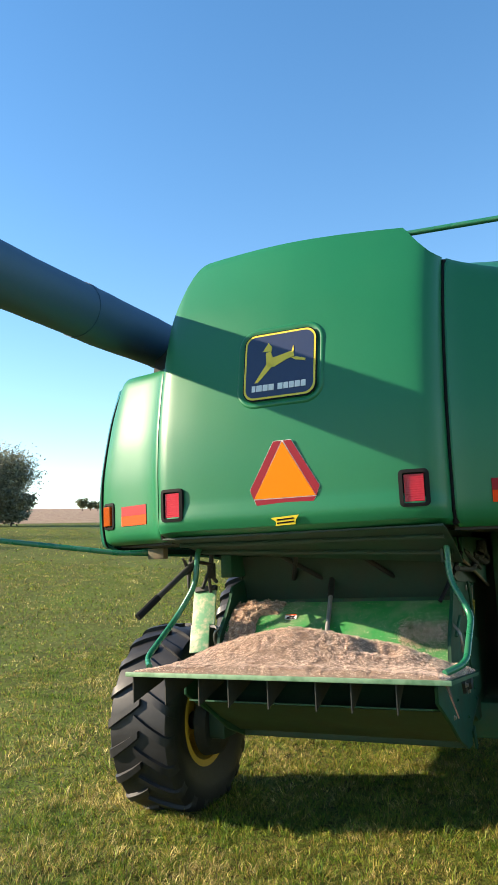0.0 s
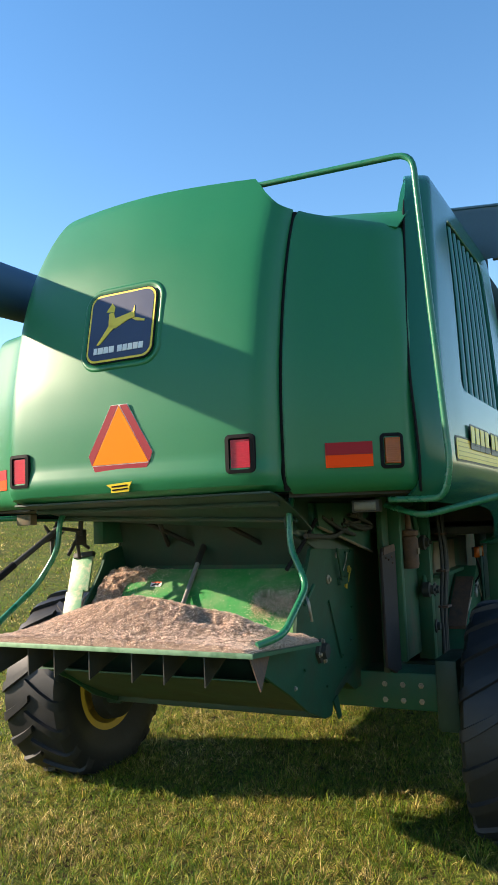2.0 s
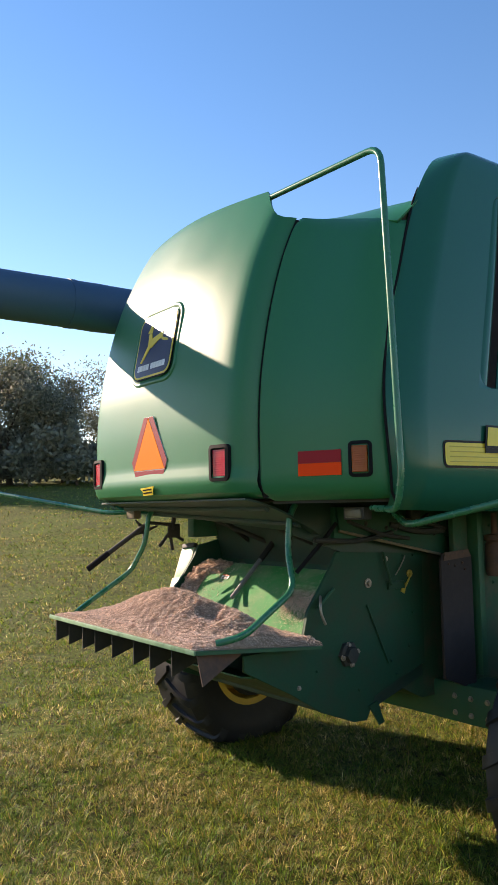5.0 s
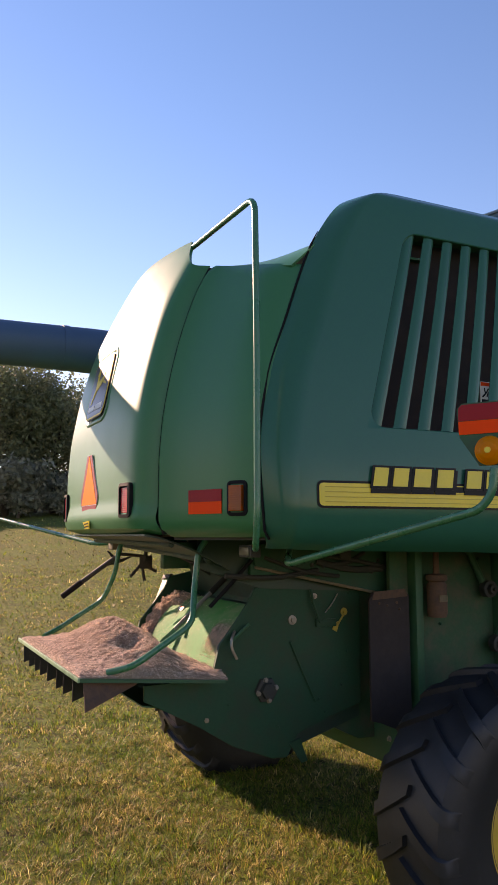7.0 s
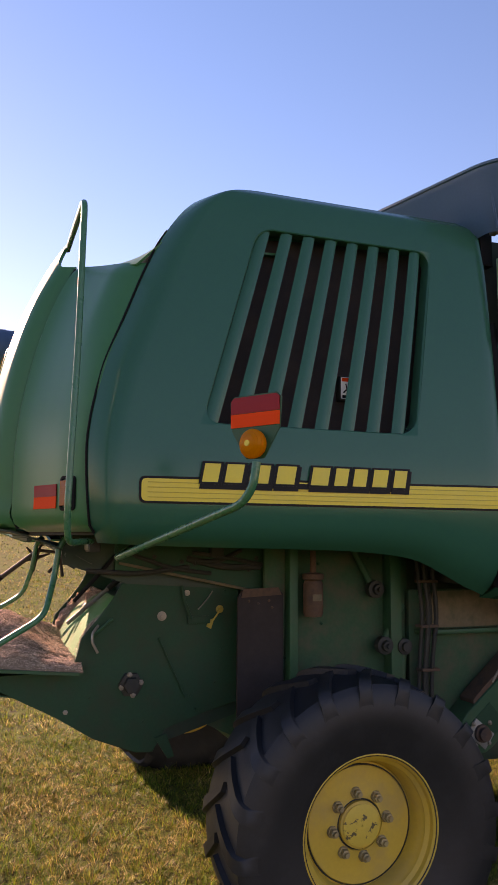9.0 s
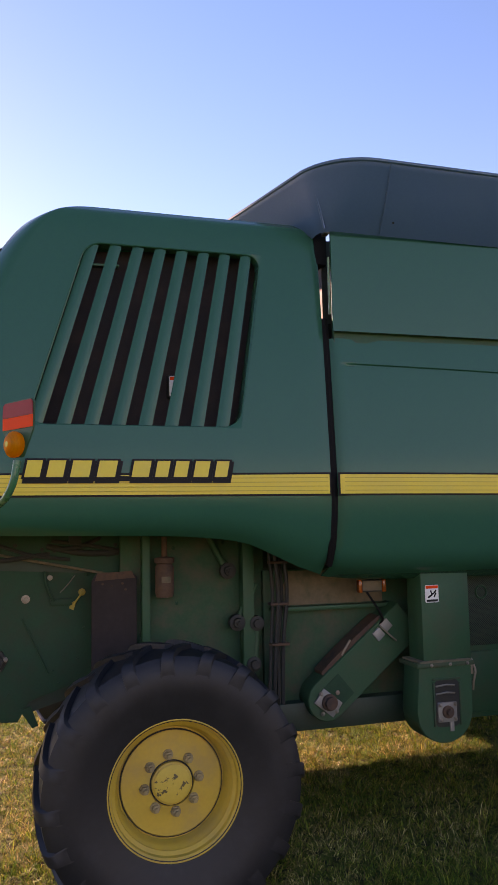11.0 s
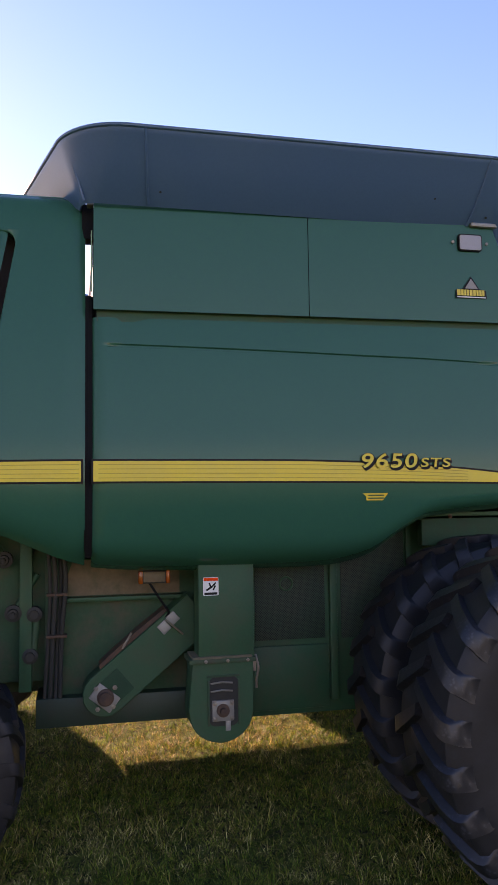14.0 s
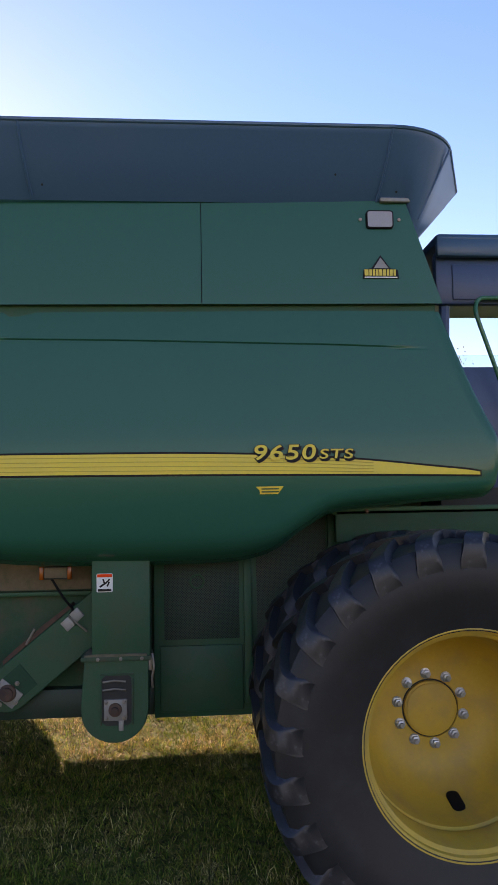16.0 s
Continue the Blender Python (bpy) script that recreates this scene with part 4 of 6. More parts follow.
def lettering(text, y0, y1, z0, h, parent):
    """Raised slanted figures with a dark rim, from y0 to y1."""
    made = None
    for grow, mat, off, drop in ((0.0, M_DECAL_Y, 0.0165, 0.0), (0.034, M_DECAL_K, 0.0135, 0.001), (0.034, M_DECAL_K, 0.0105, 0.013)):
        cu = bpy.data.curves.new("figures", "FONT")
        cu.space_character = 1.12
        cu.body, cu.shear, cu.extrude, cu.offset, cu.fill_mode = text, 0.13, 0.01, 0.012 + grow, "BOTH"
        tmp = bpy.data.objects.new("figures", cu)
        me = bpy.data.meshes.new_from_object(tmp)
        bpy.data.objects.remove(tmp)
        xs, ys = [v.co.x for v in me.vertices], [v.co.y for v in me.vertices]
        if made is None:
            box_ = (min(xs), max(xs), min(ys), max(ys))
        sx, sy = (y1 - y0) / (box_[1] - box_[0]), h / (box_[3] - box_[2])
        m = side_frame((y0 + y1) / 2, z0 + h / 2, off)
        for v in me.vertices:
            deep = v.co.z * 0.15
            v.co = m @ Vector(((v.co.x - box_[0]) * sx - (y1 - y0) / 2 + drop * 0.8, (v.co.y - box_[2]) * sy - h / 2 - drop, 0))
            v.co.x = side(v.co.y, v.co.z) + off + deep
        me.materials.append(mat)
        ob = new("model_lettering" if made is None else "lettering_rim", me)
        ob.parent = parent if made is None else made
        if made is None:
            made = ob
            ob["label"] = "yellow raised model figures with a black rim"


lettering("9650", 4.570, 4.945, 2.322, 0.094, combine)
lettering("STS", 4.965, 5.175, 2.326, 0.060, combine)

m = side_frame(4.66, 2.142, 0.003)
d2 = flat("service_decal", [(-0.085, 0.022), (0.085, 0.022), (0.068, 0.0), (0.05, -0.024), (-0.06, -0.024), (-0.062, 0.0)], m, 0.0, 0.004, M_DECAL_Y, combine, "small pale decal with unreadable print")
for y in (0.012, -0.006):
    flat("print_bar", [(-0.05, y), (0.055, y), (0.055, y - 0.008), (-0.05, y - 0.008)], m, 0.0, 0.006, M_STEEL, d2)
# badge with a peak, and the clear lamp on the upper panel
m = Matrix(((0, 0, 1, 1.672), (1, 0, 0, 5.395), (0, 1, 0, 3.540), (0, 0, 0, 1)))
gs = flat("peak_badge", [(-0.115, -0.075), (0.115, -0.075), (0.11, -0.02), (0.06, -0.01), (0.0, 0.075), (-0.06, -0.01), (-0.11, -0.02)], m, 0.0, 0.004, M_DECAL_K, combine, "dark badge with a grey peak and yellow lettering bars")
flat("peak", [(-0.045, -0.01), (0.05, -0.01), (0.0, 0.058)], m, 0.0, 0.006, M_GREY, gs)
y = -0.105
for w in (0.03, 0.022, 0.02, 0.02, 0.024, 0.024, 0.02, 0.022, 0.02):
    flat("lettering_bar", [(y, -0.058), (y + w - 0.005, -0.058), (y + w - 0.005, -0.018), (y, -0.018)], m, 0.0, 0.006, M_DECAL_Y, gs)
    y += w + 0.0005
flat("print_bar", [(-0.105, -0.072), (0.105, -0.072), (0.105, -0.065), (-0.105, -0.065)], m, 0.0, 0.006, M_DECAL_W, gs)
m = Matrix(((0, 0, 1, 1.670), (1, 0, 0, 5.398), (0, 1, 0, 3.846), (0, 0, 0, 1)))
wl = flat("work_lamp", rounded(0.176, 0.118, 0.022), m, -0.01, 0.012, M_BLACK, combine, "clear rectangular work lamp with a black bezel")
flat("lens", rounded(0.158, 0.100, 0.014), m, 0.0, 0.016, M_LAMPW, wl)
for k in (-0.125, 0.125):
    flat("bolt", rounded(0.02, 0.02, 0.009), m @ Matrix.Translation((k, 0, 0)), 0.0, 0.008, M_STEELB, wl)
bm = bmesh.new()
box(bm, 1.66, 1.70, 5.40, 5.60, 3.955, 3.985, 0.01)
part("tank_catch", bm, M_GREY, combine)


def warning(parent, m, w, h):
    st = flat("warning_sticker", rounded(w, h, 0.008), m, 0.0, 0.003, M_DECAL_W, parent, "white warning sticker with an orange band")
    flat("band", [(-w / 2 + 0.004, h * 0.30), (w / 2 - 0.004, h * 0.30), (w / 2 - 0.004, h * 0.47), (-w / 2 + 0.004, h * 0.47)], m, 0.0, 0.0045, M_ORTAPE, st)
    flat("print_bar", [(-w / 2 + 0.008, -h * 0.46), (w / 2 - 0.008, -h * 0.46), (w / 2 - 0.008, -h * 0.33), (-w / 2 + 0.008, -h * 0.33)], m, 0.0, 0.0045, M_DECAL_K, st)
    for a, b, r in (((-0.3, -0.22), (0.1, 0.0), 0.06), ((0.1, 0.0), (0.32, 0.2), 0.05), ((0.0, -0.05), (-0.1, 0.2), 0.05), ((0.15, -0.2), (0.3, 0.05), 0.05)):
        p, q = Vector((a[0] * w, a[1] * h)), Vector((b[0] * w, b[1] * h))
        d = (q - p).normalized()
        o = Vector((-d.y, d.x)) * r * w
        flat("pictogram_bar", [tuple(p + o), tuple(p - o), tuple(q - o), tuple(q + o)], m, 0.0, 0.0045, M_DECAL_K, st)
    return st


bm = bmesh.new()
box(bm, 1.44, 1.503, 1.84, 1.925, 2.855, 2.995, 0.003)
part("sticker_plate", bm, M_DARK, combine)
m = Matrix(((0, 0, 1, 1.504), (1, 0, 0, 1.883), (0, 1, 0, 2.925), (0, 0, 0, 1)))
warning(combine, m, 0.075, 0.125)

# ---- grab rail, marker arms ----
bm = bmesh.new()
sweep(bm, bend([(0.672, 0.392, 3.838), (1.555, 0.375, 3.795), (1.600, 0.36, 3.0), (1.655, 0.33, 2.20), (1.615, 0.34, 2.045), (1.30, 0.50, 2.055)], 0.09), 0.0165, 12)
part("grab_rail", bm, M_TUBE, combine, "bent green tube grab rail")
for s in (1, -1):
    bm = bmesh.new()
    ex, ey, ez = (2.525, 0.957, 2.373) if s > 0 else (3.15, -0.24, 2.48)
    sweep(bm, bend(([(1.20, 0.75, 2.03), (1.44, 0.60, 1.965)] if s > 0 else [(-1.15, 0.46, 2.05), (-1.30, 0.345, 2.045)]) + [ (s * (ex - 0.045), ey - 0.045, ez - 0.165), (s * ex, ey - 0.015, ez - 0.10), (s * ex, ey, ez)], 0.07), 0.0175, 12)
    arm = part("marker_arm", bm, M_TUBE, combine, "green tube arm with a marker lamp and reflector")
    m = Matrix(((1, 0, 0, s * (ex - 0.02)), (0, 0, -1, ey), (0, 1, 0, ez + 0.17), (0, 0, 0, 1))) @ Matrix.Rotation(s * radians(31.5), 4, "Y")
    bk = flat("marker_plate", [(-0.045, -0.155), (0.045, -0.155), (0.122, -0.035), (0.130, 0.085), (0.108, 0.106), (-0.108, 0.106), (-0.130, 0.085), (-0.122, -0.035)], m, -0.008, 0.0, M_STEEL, arm)
    tp = flat("tape_orange", [(-0.123, -0.024), (0.123, -0.024), (0.124, 0.031), (-0.124, 0.031)], m, 0.0, 0.004, M_ORTAPE, arm, "orange reflective tape")
    flat("tape_red", [(-0.124, 0.033), (0.124, 0.033), (0.122, 0.088), (0.108, 0.100), (-0.108, 0.100), (-0.122, 0.088)], m, 0.0, 0.004, M_REDTAPE, arm, "dark red reflective tape")
    bm = bmesh.new()
    lathe(bm, [(-0.03, 0.048), (-0.012, 0.057), (0.0, 0.060), (0.010, 0.060), (0.013, 0.057), (0.018, 0.056), (0.022, 0.051), (0.025, 0.046), (0.028, 0.045), (0.032, 0.035), (0.035, 0.033), (0.037, 0.023), (0.038, 0.018), (0.039, 0.002)], (0, 0, 0), "z", 28)
    bm.transform(m @ Matrix.Translation((0.006, -0.098, 0.02)))
    beacon = part("marker_lamp", bm, M_MARKER, arm, "round amber marker lamp")
    # Yellow disc paints the bright glow at the lens's middle.
    bm = bmesh.new()
    lathe(bm, [(0.040, 0.0005), (0.0415, 0.001), (0.0415, 0.012), (0.034, 0.014)], (0, 0, 0), "z", 20)
    bm.transform(m @ Matrix.Translation((0.006, -0.098, 0.02)))
    part("lens_glow_disc", bm, M_DECAL_Y, beacon, "yellow disc for the glow in the lens's middle")

# folded edge of the side panel and the black seal along it
for s, top in ((1, 1.0), (-1, 0.66)):
    def seal(u, v, s=s, top=top):
        z = 2.07 + 1.54 * v * top
        xe, ye = edge_x(z, s), edge_y(z, s)
        q = Vector((xe - 0.03, max(rear(s * xe, z), ye - 0.012) + 0.018, z)).lerp(Vector((side(ye, z) - (0.07 if s > 0 else 0.05), ye + 0.055, z)), u)
        return Vector((s * q.x, q.y, q.z))
    bm = bmesh.new()
    sheet(bm, seal, space(0, 1, 3), space(0, 1, 30), 0.006)
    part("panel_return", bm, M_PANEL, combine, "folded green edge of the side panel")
    bm = bmesh.new()
    sweep(bm, [(s * (side(rear_edge(z), z) - 0.122 if s > 0 else edge_x(z, s) + 0.006), edge_y(z, s) - 0.004, z) for z in space(2.09, 3.76 if s > 0 else 3.18, 40)], [0.007] * 38 + [0.006, 0.004, 0.003], 8)
    part("panel_seal", bm, M_BLACK, combine, "black strip sealing the panel gap")
bm = bmesh.new()
sweep(bm, [(side(2.87, z) - 0.055, 2.873, z) for z in space(1.80, 3.40, 24)], [0.020, 0.026] + [0.032] * 23, 8)
part("panel_seal", bm, M_BLACK, combine, "black strip sealing the panel gap")
# folded edge of the upper panel, which the sun reaches through the gap; its brightness is partly put into the pale
# colour
bm = bmesh.new()
box(bm, 1.576, 1.600, 2.884, 2.892, 3.42, 3.80, 0.002)
part("panel_flange", bm, M_EDGE, combine, "folded edge of the upper panel, coloured pale for sunlight")


# ---- wheels ----
def wheel(name, centre, s, r, w, rim_r, dish, bolts, bolt_ring, hub_r, label, lugs=22, phase=0.3):
    """s: side on which the disc's outer face looks. dish: how deep the disc lies behind the outer rim edge."""
    half = w / 2
    rw = half * 0.80
    bm = bmesh.new()
    edge = [(rw, rim_r), (rw + 0.004, rim_r - 0.012), (rw - 0.012, rim_r - 0.03), (rw - 0.035, rim_r - 0.034), (rw - 0.05, rim_r - 0.052), (rw - 0.07, rim_r - 0.056)]
    if dish > 0.5:
        edge += [(rw - 0.20, rim_r - 0.058), (-0.004, rim_r - 0.060), (-0.02, rim_r - 0.052), (-0.034, rim_r - 0.066)] + [(-0.05 - 0.385 * math.sin(q), 0.2 + 0.268 * math.cos(q) ** 0.7) for q in space(0.12, 1.5, 14)]
    else:
        edge += [(rw - 0.076, rim_r - 0.062), (rw - dish * 0.8, rim_r - 0.068), (rw - dish - 0.012, rim_r - 0.080), (rw - dish - 0.012, rim_r - 0.091), (rw - dish, rim_r - 0.098)]
    f0 = rw - dish
    prof = edge + [(f0, hub_r + 0.02), (f0 + 0.002, hub_r + 0.012), (f0 - 0.010, hub_r + 0.008), (f0 - 0.010, hub_r + 0.002), (f0 + 0.012, hub_r), (f0 + 0.018, hub_r - 0.010), (f0 + 0.018, 0.002)]
    back = [(rw - dish - 0.02, 0.002), (rw - dish - 0.02, rim_r - 0.09), (-rw, rim_r - 0.05), (-rw - 0.004, rim_r)]
    pts = prof + back
    lathe(bm, [(s * a, b) for a, b in pts], (0, 0, 0), "x", 64, closed=True)
    bm.faces.ensure_lookup_table()
    wh = part(name, bm, M_YELLOW, combine, label)
    wh.location = centre
    bm = bmesh.new()
    lathe(bm, [(s * (f0 + 0.014), hub_r - 0.012), (s * (f0 + 0.023), hub_r - 0.012), (s * (f0 + 0.025), hub_r - 0.018), (s * (f0 + 0.025), 0.006), (s * (f0 + 0.021), 0.004)], (0, 0, 0), "x", 40)
    part("hub_plate", bm, M_YELLOW if bolts == 10 else M_HUB, wh, "plain yellow hub plate" if bolts == 10 else "chipped yellow hub plate")
    bm = bmesh.new()
    lathe(bm, [(s * (f0 - 0.008), hub_r + 0.009), (s * (f0 - 0.004), hub_r + 0.009), (s * (f0 - 0.004), hub_r + 0.0005), (s * (f0 - 0.008), hub_r + 0.0005)], (0, 0, 0), "x", 48, closed=True)
    part("hub_groove", bm, M_DARK, wh)
    if bolts == 8:
        bm = bmesh.new()
        lathe(bm, [(s * (f0 - 0.010), rim_r - 0.091), (s * (f0 + 0.0015), rim_r - 0.0945), (s * (f0 + 0.0012), rim_r - 0.0905), (s * (f0 - 0.008), rim_r - 0.088)], (0, 0, 0), "x", 64, closed=True)
        part("disc_groove", bm, M_DARK, wh)
    if dish > 0.5:
        # hand hole in the dish: a dark plate in place of the shaded opening
        p, q = Vector((s * -0.315, 0.414)), Vector((s * -0.175, 0.458))
        d = (q - p).normalized()
        bm = bmesh.new()
        plate(bm, rounded((q - p).length, 0.066, 0.030, 6), "z", -0.004, 0.009)
        turn = Matrix.Rotation(radians(-172), 4, "X")
        bm.transform(turn @ Matrix(((d.x, 0, -d.y, (p.x + q.x) / 2), (0, 1, 0, 0), (d.y, 0, d.x, (p.y + q.y) / 2), (0, 0, 0, 1))) @ Matrix.Diagonal((1, 1, -1 if s > 0 else 1, 1)))
        part("hand_hole_plate", bm, M_BLACK, wh, "dark plate for the slotted hand hole")
    # tyre
    bm = bmesh.new()
    sw, g = r - rim_r, 0.016 if bolts == 8 else 0.0
    prof = [(-rw, rim_r - 0.02), (-rw - 0.01, rim_r + 0.03), (-half * 0.97, rim_r + sw * 0.35), (-half, rim_r + sw * 0.55), (-half * 0.96, r - 0.085 + g), (-half * 0.86, r - 0.052 + g), (-half * 0.5, r - 0.044 + g), (0, r - 0.042 + g),
            (half * 0.5, r - 0.044 + g), (half * 0.86, r - 0.052 + g), (half * 0.96, r - 0.085 + g), (half, rim_r + sw * 0.55), (half * 0.97, rim_r + sw * 0.35), (rw + 0.01, rim_r + 0.03), (rw, rim_r - 0.02)]
    lathe(bm, prof, (0, 0, 0), "x", 72, closed=True)
    part("tyre", bm, M_TYRE, wh, "worn black tractor tyre with deep chevron lugs")
    for sd in (1, -1):
            bm = bmesh.new()
            a0 = 0.0
            rows = []
            for t, top, bot in ((0.0, r, r - 0.075), (0.25, r, r - 0.075), (0.5, r, r - 0.075), (0.75, r - 0.004, r - 0.075), (0.88, r - 0.014, r - 0.085), (0.96, r - 0.032, r - 0.11), (1.0, r - 0.062, r - 0.14), (1.004, r - 0.11, r - 0.165), (0.99, r - 0.155, r - 0.18)):
                x = sd * (-0.02 + (half * (0.985 if bolts == 8 else 1.0) + 0.02) * t)
                ang = a0 + (0.34 * (t ** 0.9)) * (0.95 / r) * 0.55
                wd = (0.036 + 0.020 * t) * r / 0.95
                ring = []
                for dr, dw in ((bot, -1.25), (top, -0.8), (top, 0.8), (bot, 1.25)):
                    b = ang + dw * wd / r
                    ring.append(bm.verts.new((x, dr * math.cos(b), dr * math.sin(b))))
                rows.append(ring)
            for p, q in zip(rows, rows[1:]):
                for i in range(3):
                    bm.faces.new((p[i], p[i + 1], q[i + 1], q[i]))
            bm.faces.new(rows[0])
            bm.faces.new(rows[-1][::-1])
            bmesh.ops.bevel(bm, geom=[e for e in bm.edges if len(e.link_faces) == 2 and e.calc_face_angle() > 0.6], offset=0.006, segments=1, affect="EDGES")
            lug = part("lug", bm, M_LUG if bolts == 10 else M_TYRE, wh)
            for k in range(lugs):
                ob = lug if k == 0 else new("lug", lug.data)
                ob.parent = wh
                ob.rotation_euler = (2 * math.pi * (k + (0.5 if sd > 0 else 0)) / lugs, 0, 0)
    for k in range(bolts):
        a = 2 * math.pi * (k + phase) / bolts
        bm = bmesh.new()
        f, k2 = s * (rw - dish), 0.030 if bolts == 10 else 0.029
        lathe(bm, [(f, 0.030), (f + s * 0.012, 0.028), (f + s * 0.013, 0.022), (f + s * 0.036, 0.022), (f + s * 0.038, 0.014), (f + s * 0.052, 0.012)], (0, bolt_ring * math.cos(a), bolt_ring * math.sin(a)), "x", 6)
        lathe(bm, [(f - s * 0.002, k2), (f + s * 0.005, k2 - 0.001), (f + s * 0.006, 0.020)], (0, bolt_ring * math.cos(a), bolt_ring * math.sin(a)), "x", 14)
        part("wheel_bolt", bm, M_NUT if bolts == 10 else M_WBOLT, wh)
    return wh


for s in (1, -1):
    w0 = wheel("rear_wheel", (s * 1.70, 1.79, 0.672 if s > 0 else 0.735), s, 0.735, 0.54, 0.375, 0.135, 8, 0.152, 0.112, "yellow steel rear wheel with eight bolts", 20, 0.17)
    w1 = wheel("front_wheel", (s * 2.535, 5.48, 0.925), s, 0.985, 0.60, 0.54, 0.675, 10, 0.188, 0.147, "yellow deep-dished outer dual wheel with ten bolts", 25, 0.67)
    w2 = wheel("inner_front_wheel", (s * 1.66, 5.48, 0.925), s, 0.955, 0.54, 0.53, 0.10, 0, 0.19, 0.14, "inner dual wheel", 23)


# ---- chassis and separator ----
def solid(name, mat, parent, label, *boxes, bevel=0.006):
    bm = bmesh.new()
    for b in boxes:
        box(bm, *b, bevel)
    return part(name, bm, mat, parent, label)


def shape(name, mat, parent, pts, axis, a, b, label="", bevel=0.0):
    bm = bmesh.new()
    plate(bm, pts, axis, a, b)
    if bevel:
        bmesh.ops.bevel(bm, geom=list(bm.edges), offset=bevel, segments=1, affect="EDGES")
    return part(name, bm, mat, parent, label)


def bolt(parent, place, axis="x", r=0.012, h=0.012, s=1, mat=None):
    bm = bmesh.new()
    lathe(bm, [(0, r * 1.5), (s * 0.003, r * 1.5), (s * 0.003, r), (s * h, r), (s * (h + 0.002), r * 0.7)], place, axis, 6)
    return part("bolt", bm, mat or M_STEELB, parent)


sep = shape("separator_body", M_DIRTY, combine, [(1.0, 1.10), (1.5, 0.86), (5.4, 0.78), (5.9, 1.2), (5.9, 2.2), (1.0, 2.2)], "x", -0.70, 0.70, "dusty green separator body under the hood")
for s in (1, -1):
    solid("rear_frame_rail", M_STEEL, combine, "green frame rail under the hood", (s * 0.74 - 0.04, s * 0.74 + 0.04, 0.72, 2.2, 1.86, 2.06))
# axle
ax = solid("rear_axle", M_STEEL, combine, "green steel rear axle beam", (-1.36, 1.36, 1.62, 1.92, 0.72, 0.96), bevel=0.02)
for s in (1, -1):
    solid("axle_end", M_UNDER, ax, "", (s * 1.28 - 0.07, s * 1.28 + 0.07, 1.55, 1.99, 0.62, 1.06), bevel=0.02)
    # Added dark disc that stands for the shade inside the rim.
    bm = bmesh.new()
    lathe(bm, [(s * 1.36, 0.02), (s * 1.36, 0.20), (s * 1.38, 0.24), (s * 1.47, 0.26), (s * 1.47, 0.02)], (0, 1.79, 0.70), "x", 32)
    part("wheel_shade_disc", bm, M_DARK, ax, "dark disc for the shade inside the wheel")
    bm = bmesh.new()
    sweep(bm, [(s * 1.3, 1.79, 0.70), (s * 1.62, 1.79, 0.70)], 0.07, 16)
    part("spindle", bm, M_DARK, ax)
    for i in range(6):
        bolt(ax, (s * (0.86 + 0.12 * (i % 3)), 1.62, 0.78 + 0.1 * (i // 3)), "y", 0.013, 0.014, -1)
solid("front_axle", M_STEEL, combine, "green front axle housing", (-1.5, 1.5, 5.33, 5.63, 0.78, 1.08), bevel=0.03)
bm = bmesh.new()
sweep(bm, [(-2.02, 5.48, 0.925), (2.02, 5.48, 0.925)], 0.13, 24)
part("front_axle_shaft", bm, M_DARK, combine)

# wall behind the rear wheel, with posts, levers, a small tank and hoses
wall = solid("lower_side_wall", M_DIRTY, combine, "dusty green sheet wall behind the rear wheel", (0.86, 0.90, 1.62, 2.62, 0.95, 2.1))
solid("post", M_STEEL, wall, "", (0.88, 0.98, 1.755, 1.81, 1.0, 2.1))
solid("post", M_STEEL, wall, "", (0.88, 1.00, 2.44, 2.52, 0.9, 2.1))
shield = shape("shield", M_SHIELD, wall, [(1.43, 1.02), (1.43, 1.72), (1.46, 1.765), (1.69, 1.775), (1.725, 1.74), (1.725, 0.95), (1.62, 0.95), (1.50, 1.00)], "x", 0.93, 0.95, "dark purple-brown dusty shield plate", 0.003)
shape("shield_lip", M_RUST, shield, [(1.45, 1.72), (1.465, 1.77), (1.69, 1.78), (1.71, 1.735)], "x", 0.948, 0.956)
for y, z in ((1.50, 1.70), (1.56, 1.685), (1.63, 1.70), (1.65, 1.66)):
    bolt(shield, (0.95, y, z), "x", 0.006, 0.007, mat=M_RUST)
bm = bmesh.new()
lathe(bm, [(1.60, 0.02), (1.605, 0.055), (1.63, 0.062), (1.80, 0.062), (1.82, 0.05), (1.83, 0.066), (1.86, 0.066), (1.87, 0.02), (2.0, 0.018)], (1.00, 1.90, 0), "z", 20)
fx = part("filter_canister", bm, M_RUST, wall, "dusty reddish filter canister")
solid("filter_tag", M_DUST, fx, "", (1.058, 1.066, 1.87, 1.93, 1.70, 1.74), bevel=0.001)
for (y0, z0), (y1, z1) in (((2.20, 2.02), (2.34, 1.76)), ((2.55, 1.66), (2.40, 1.41))):
    bm = bmesh.new()
    sweep(bm, [(0.95, y0, z0), (0.95, y1, z1)], 0.022, 10)
    lv = part("idler_arm", bm, M_STEEL, wall, "idler arm with a dark roller")
    bm = bmesh.new()
    lathe(bm, [(-0.04, 0.03), (-0.03, 0.055), (0.02, 0.055), (0.025, 0.035), (0.05, 0.03), (0.05, 0.014), (0.07, 0.012)], (0.98, y1, z1), "x", 20)
    part("roller", bm, M_DARK, lv)
bm = bmesh.new()
sweep(bm, [(0.95, 2.55, 1.42), (0.96, 2.52, 1.12)], 0.03, 10)
lv = part("idler_arm", bm, M_STEEL, wall, "idler arm with a dark roller")
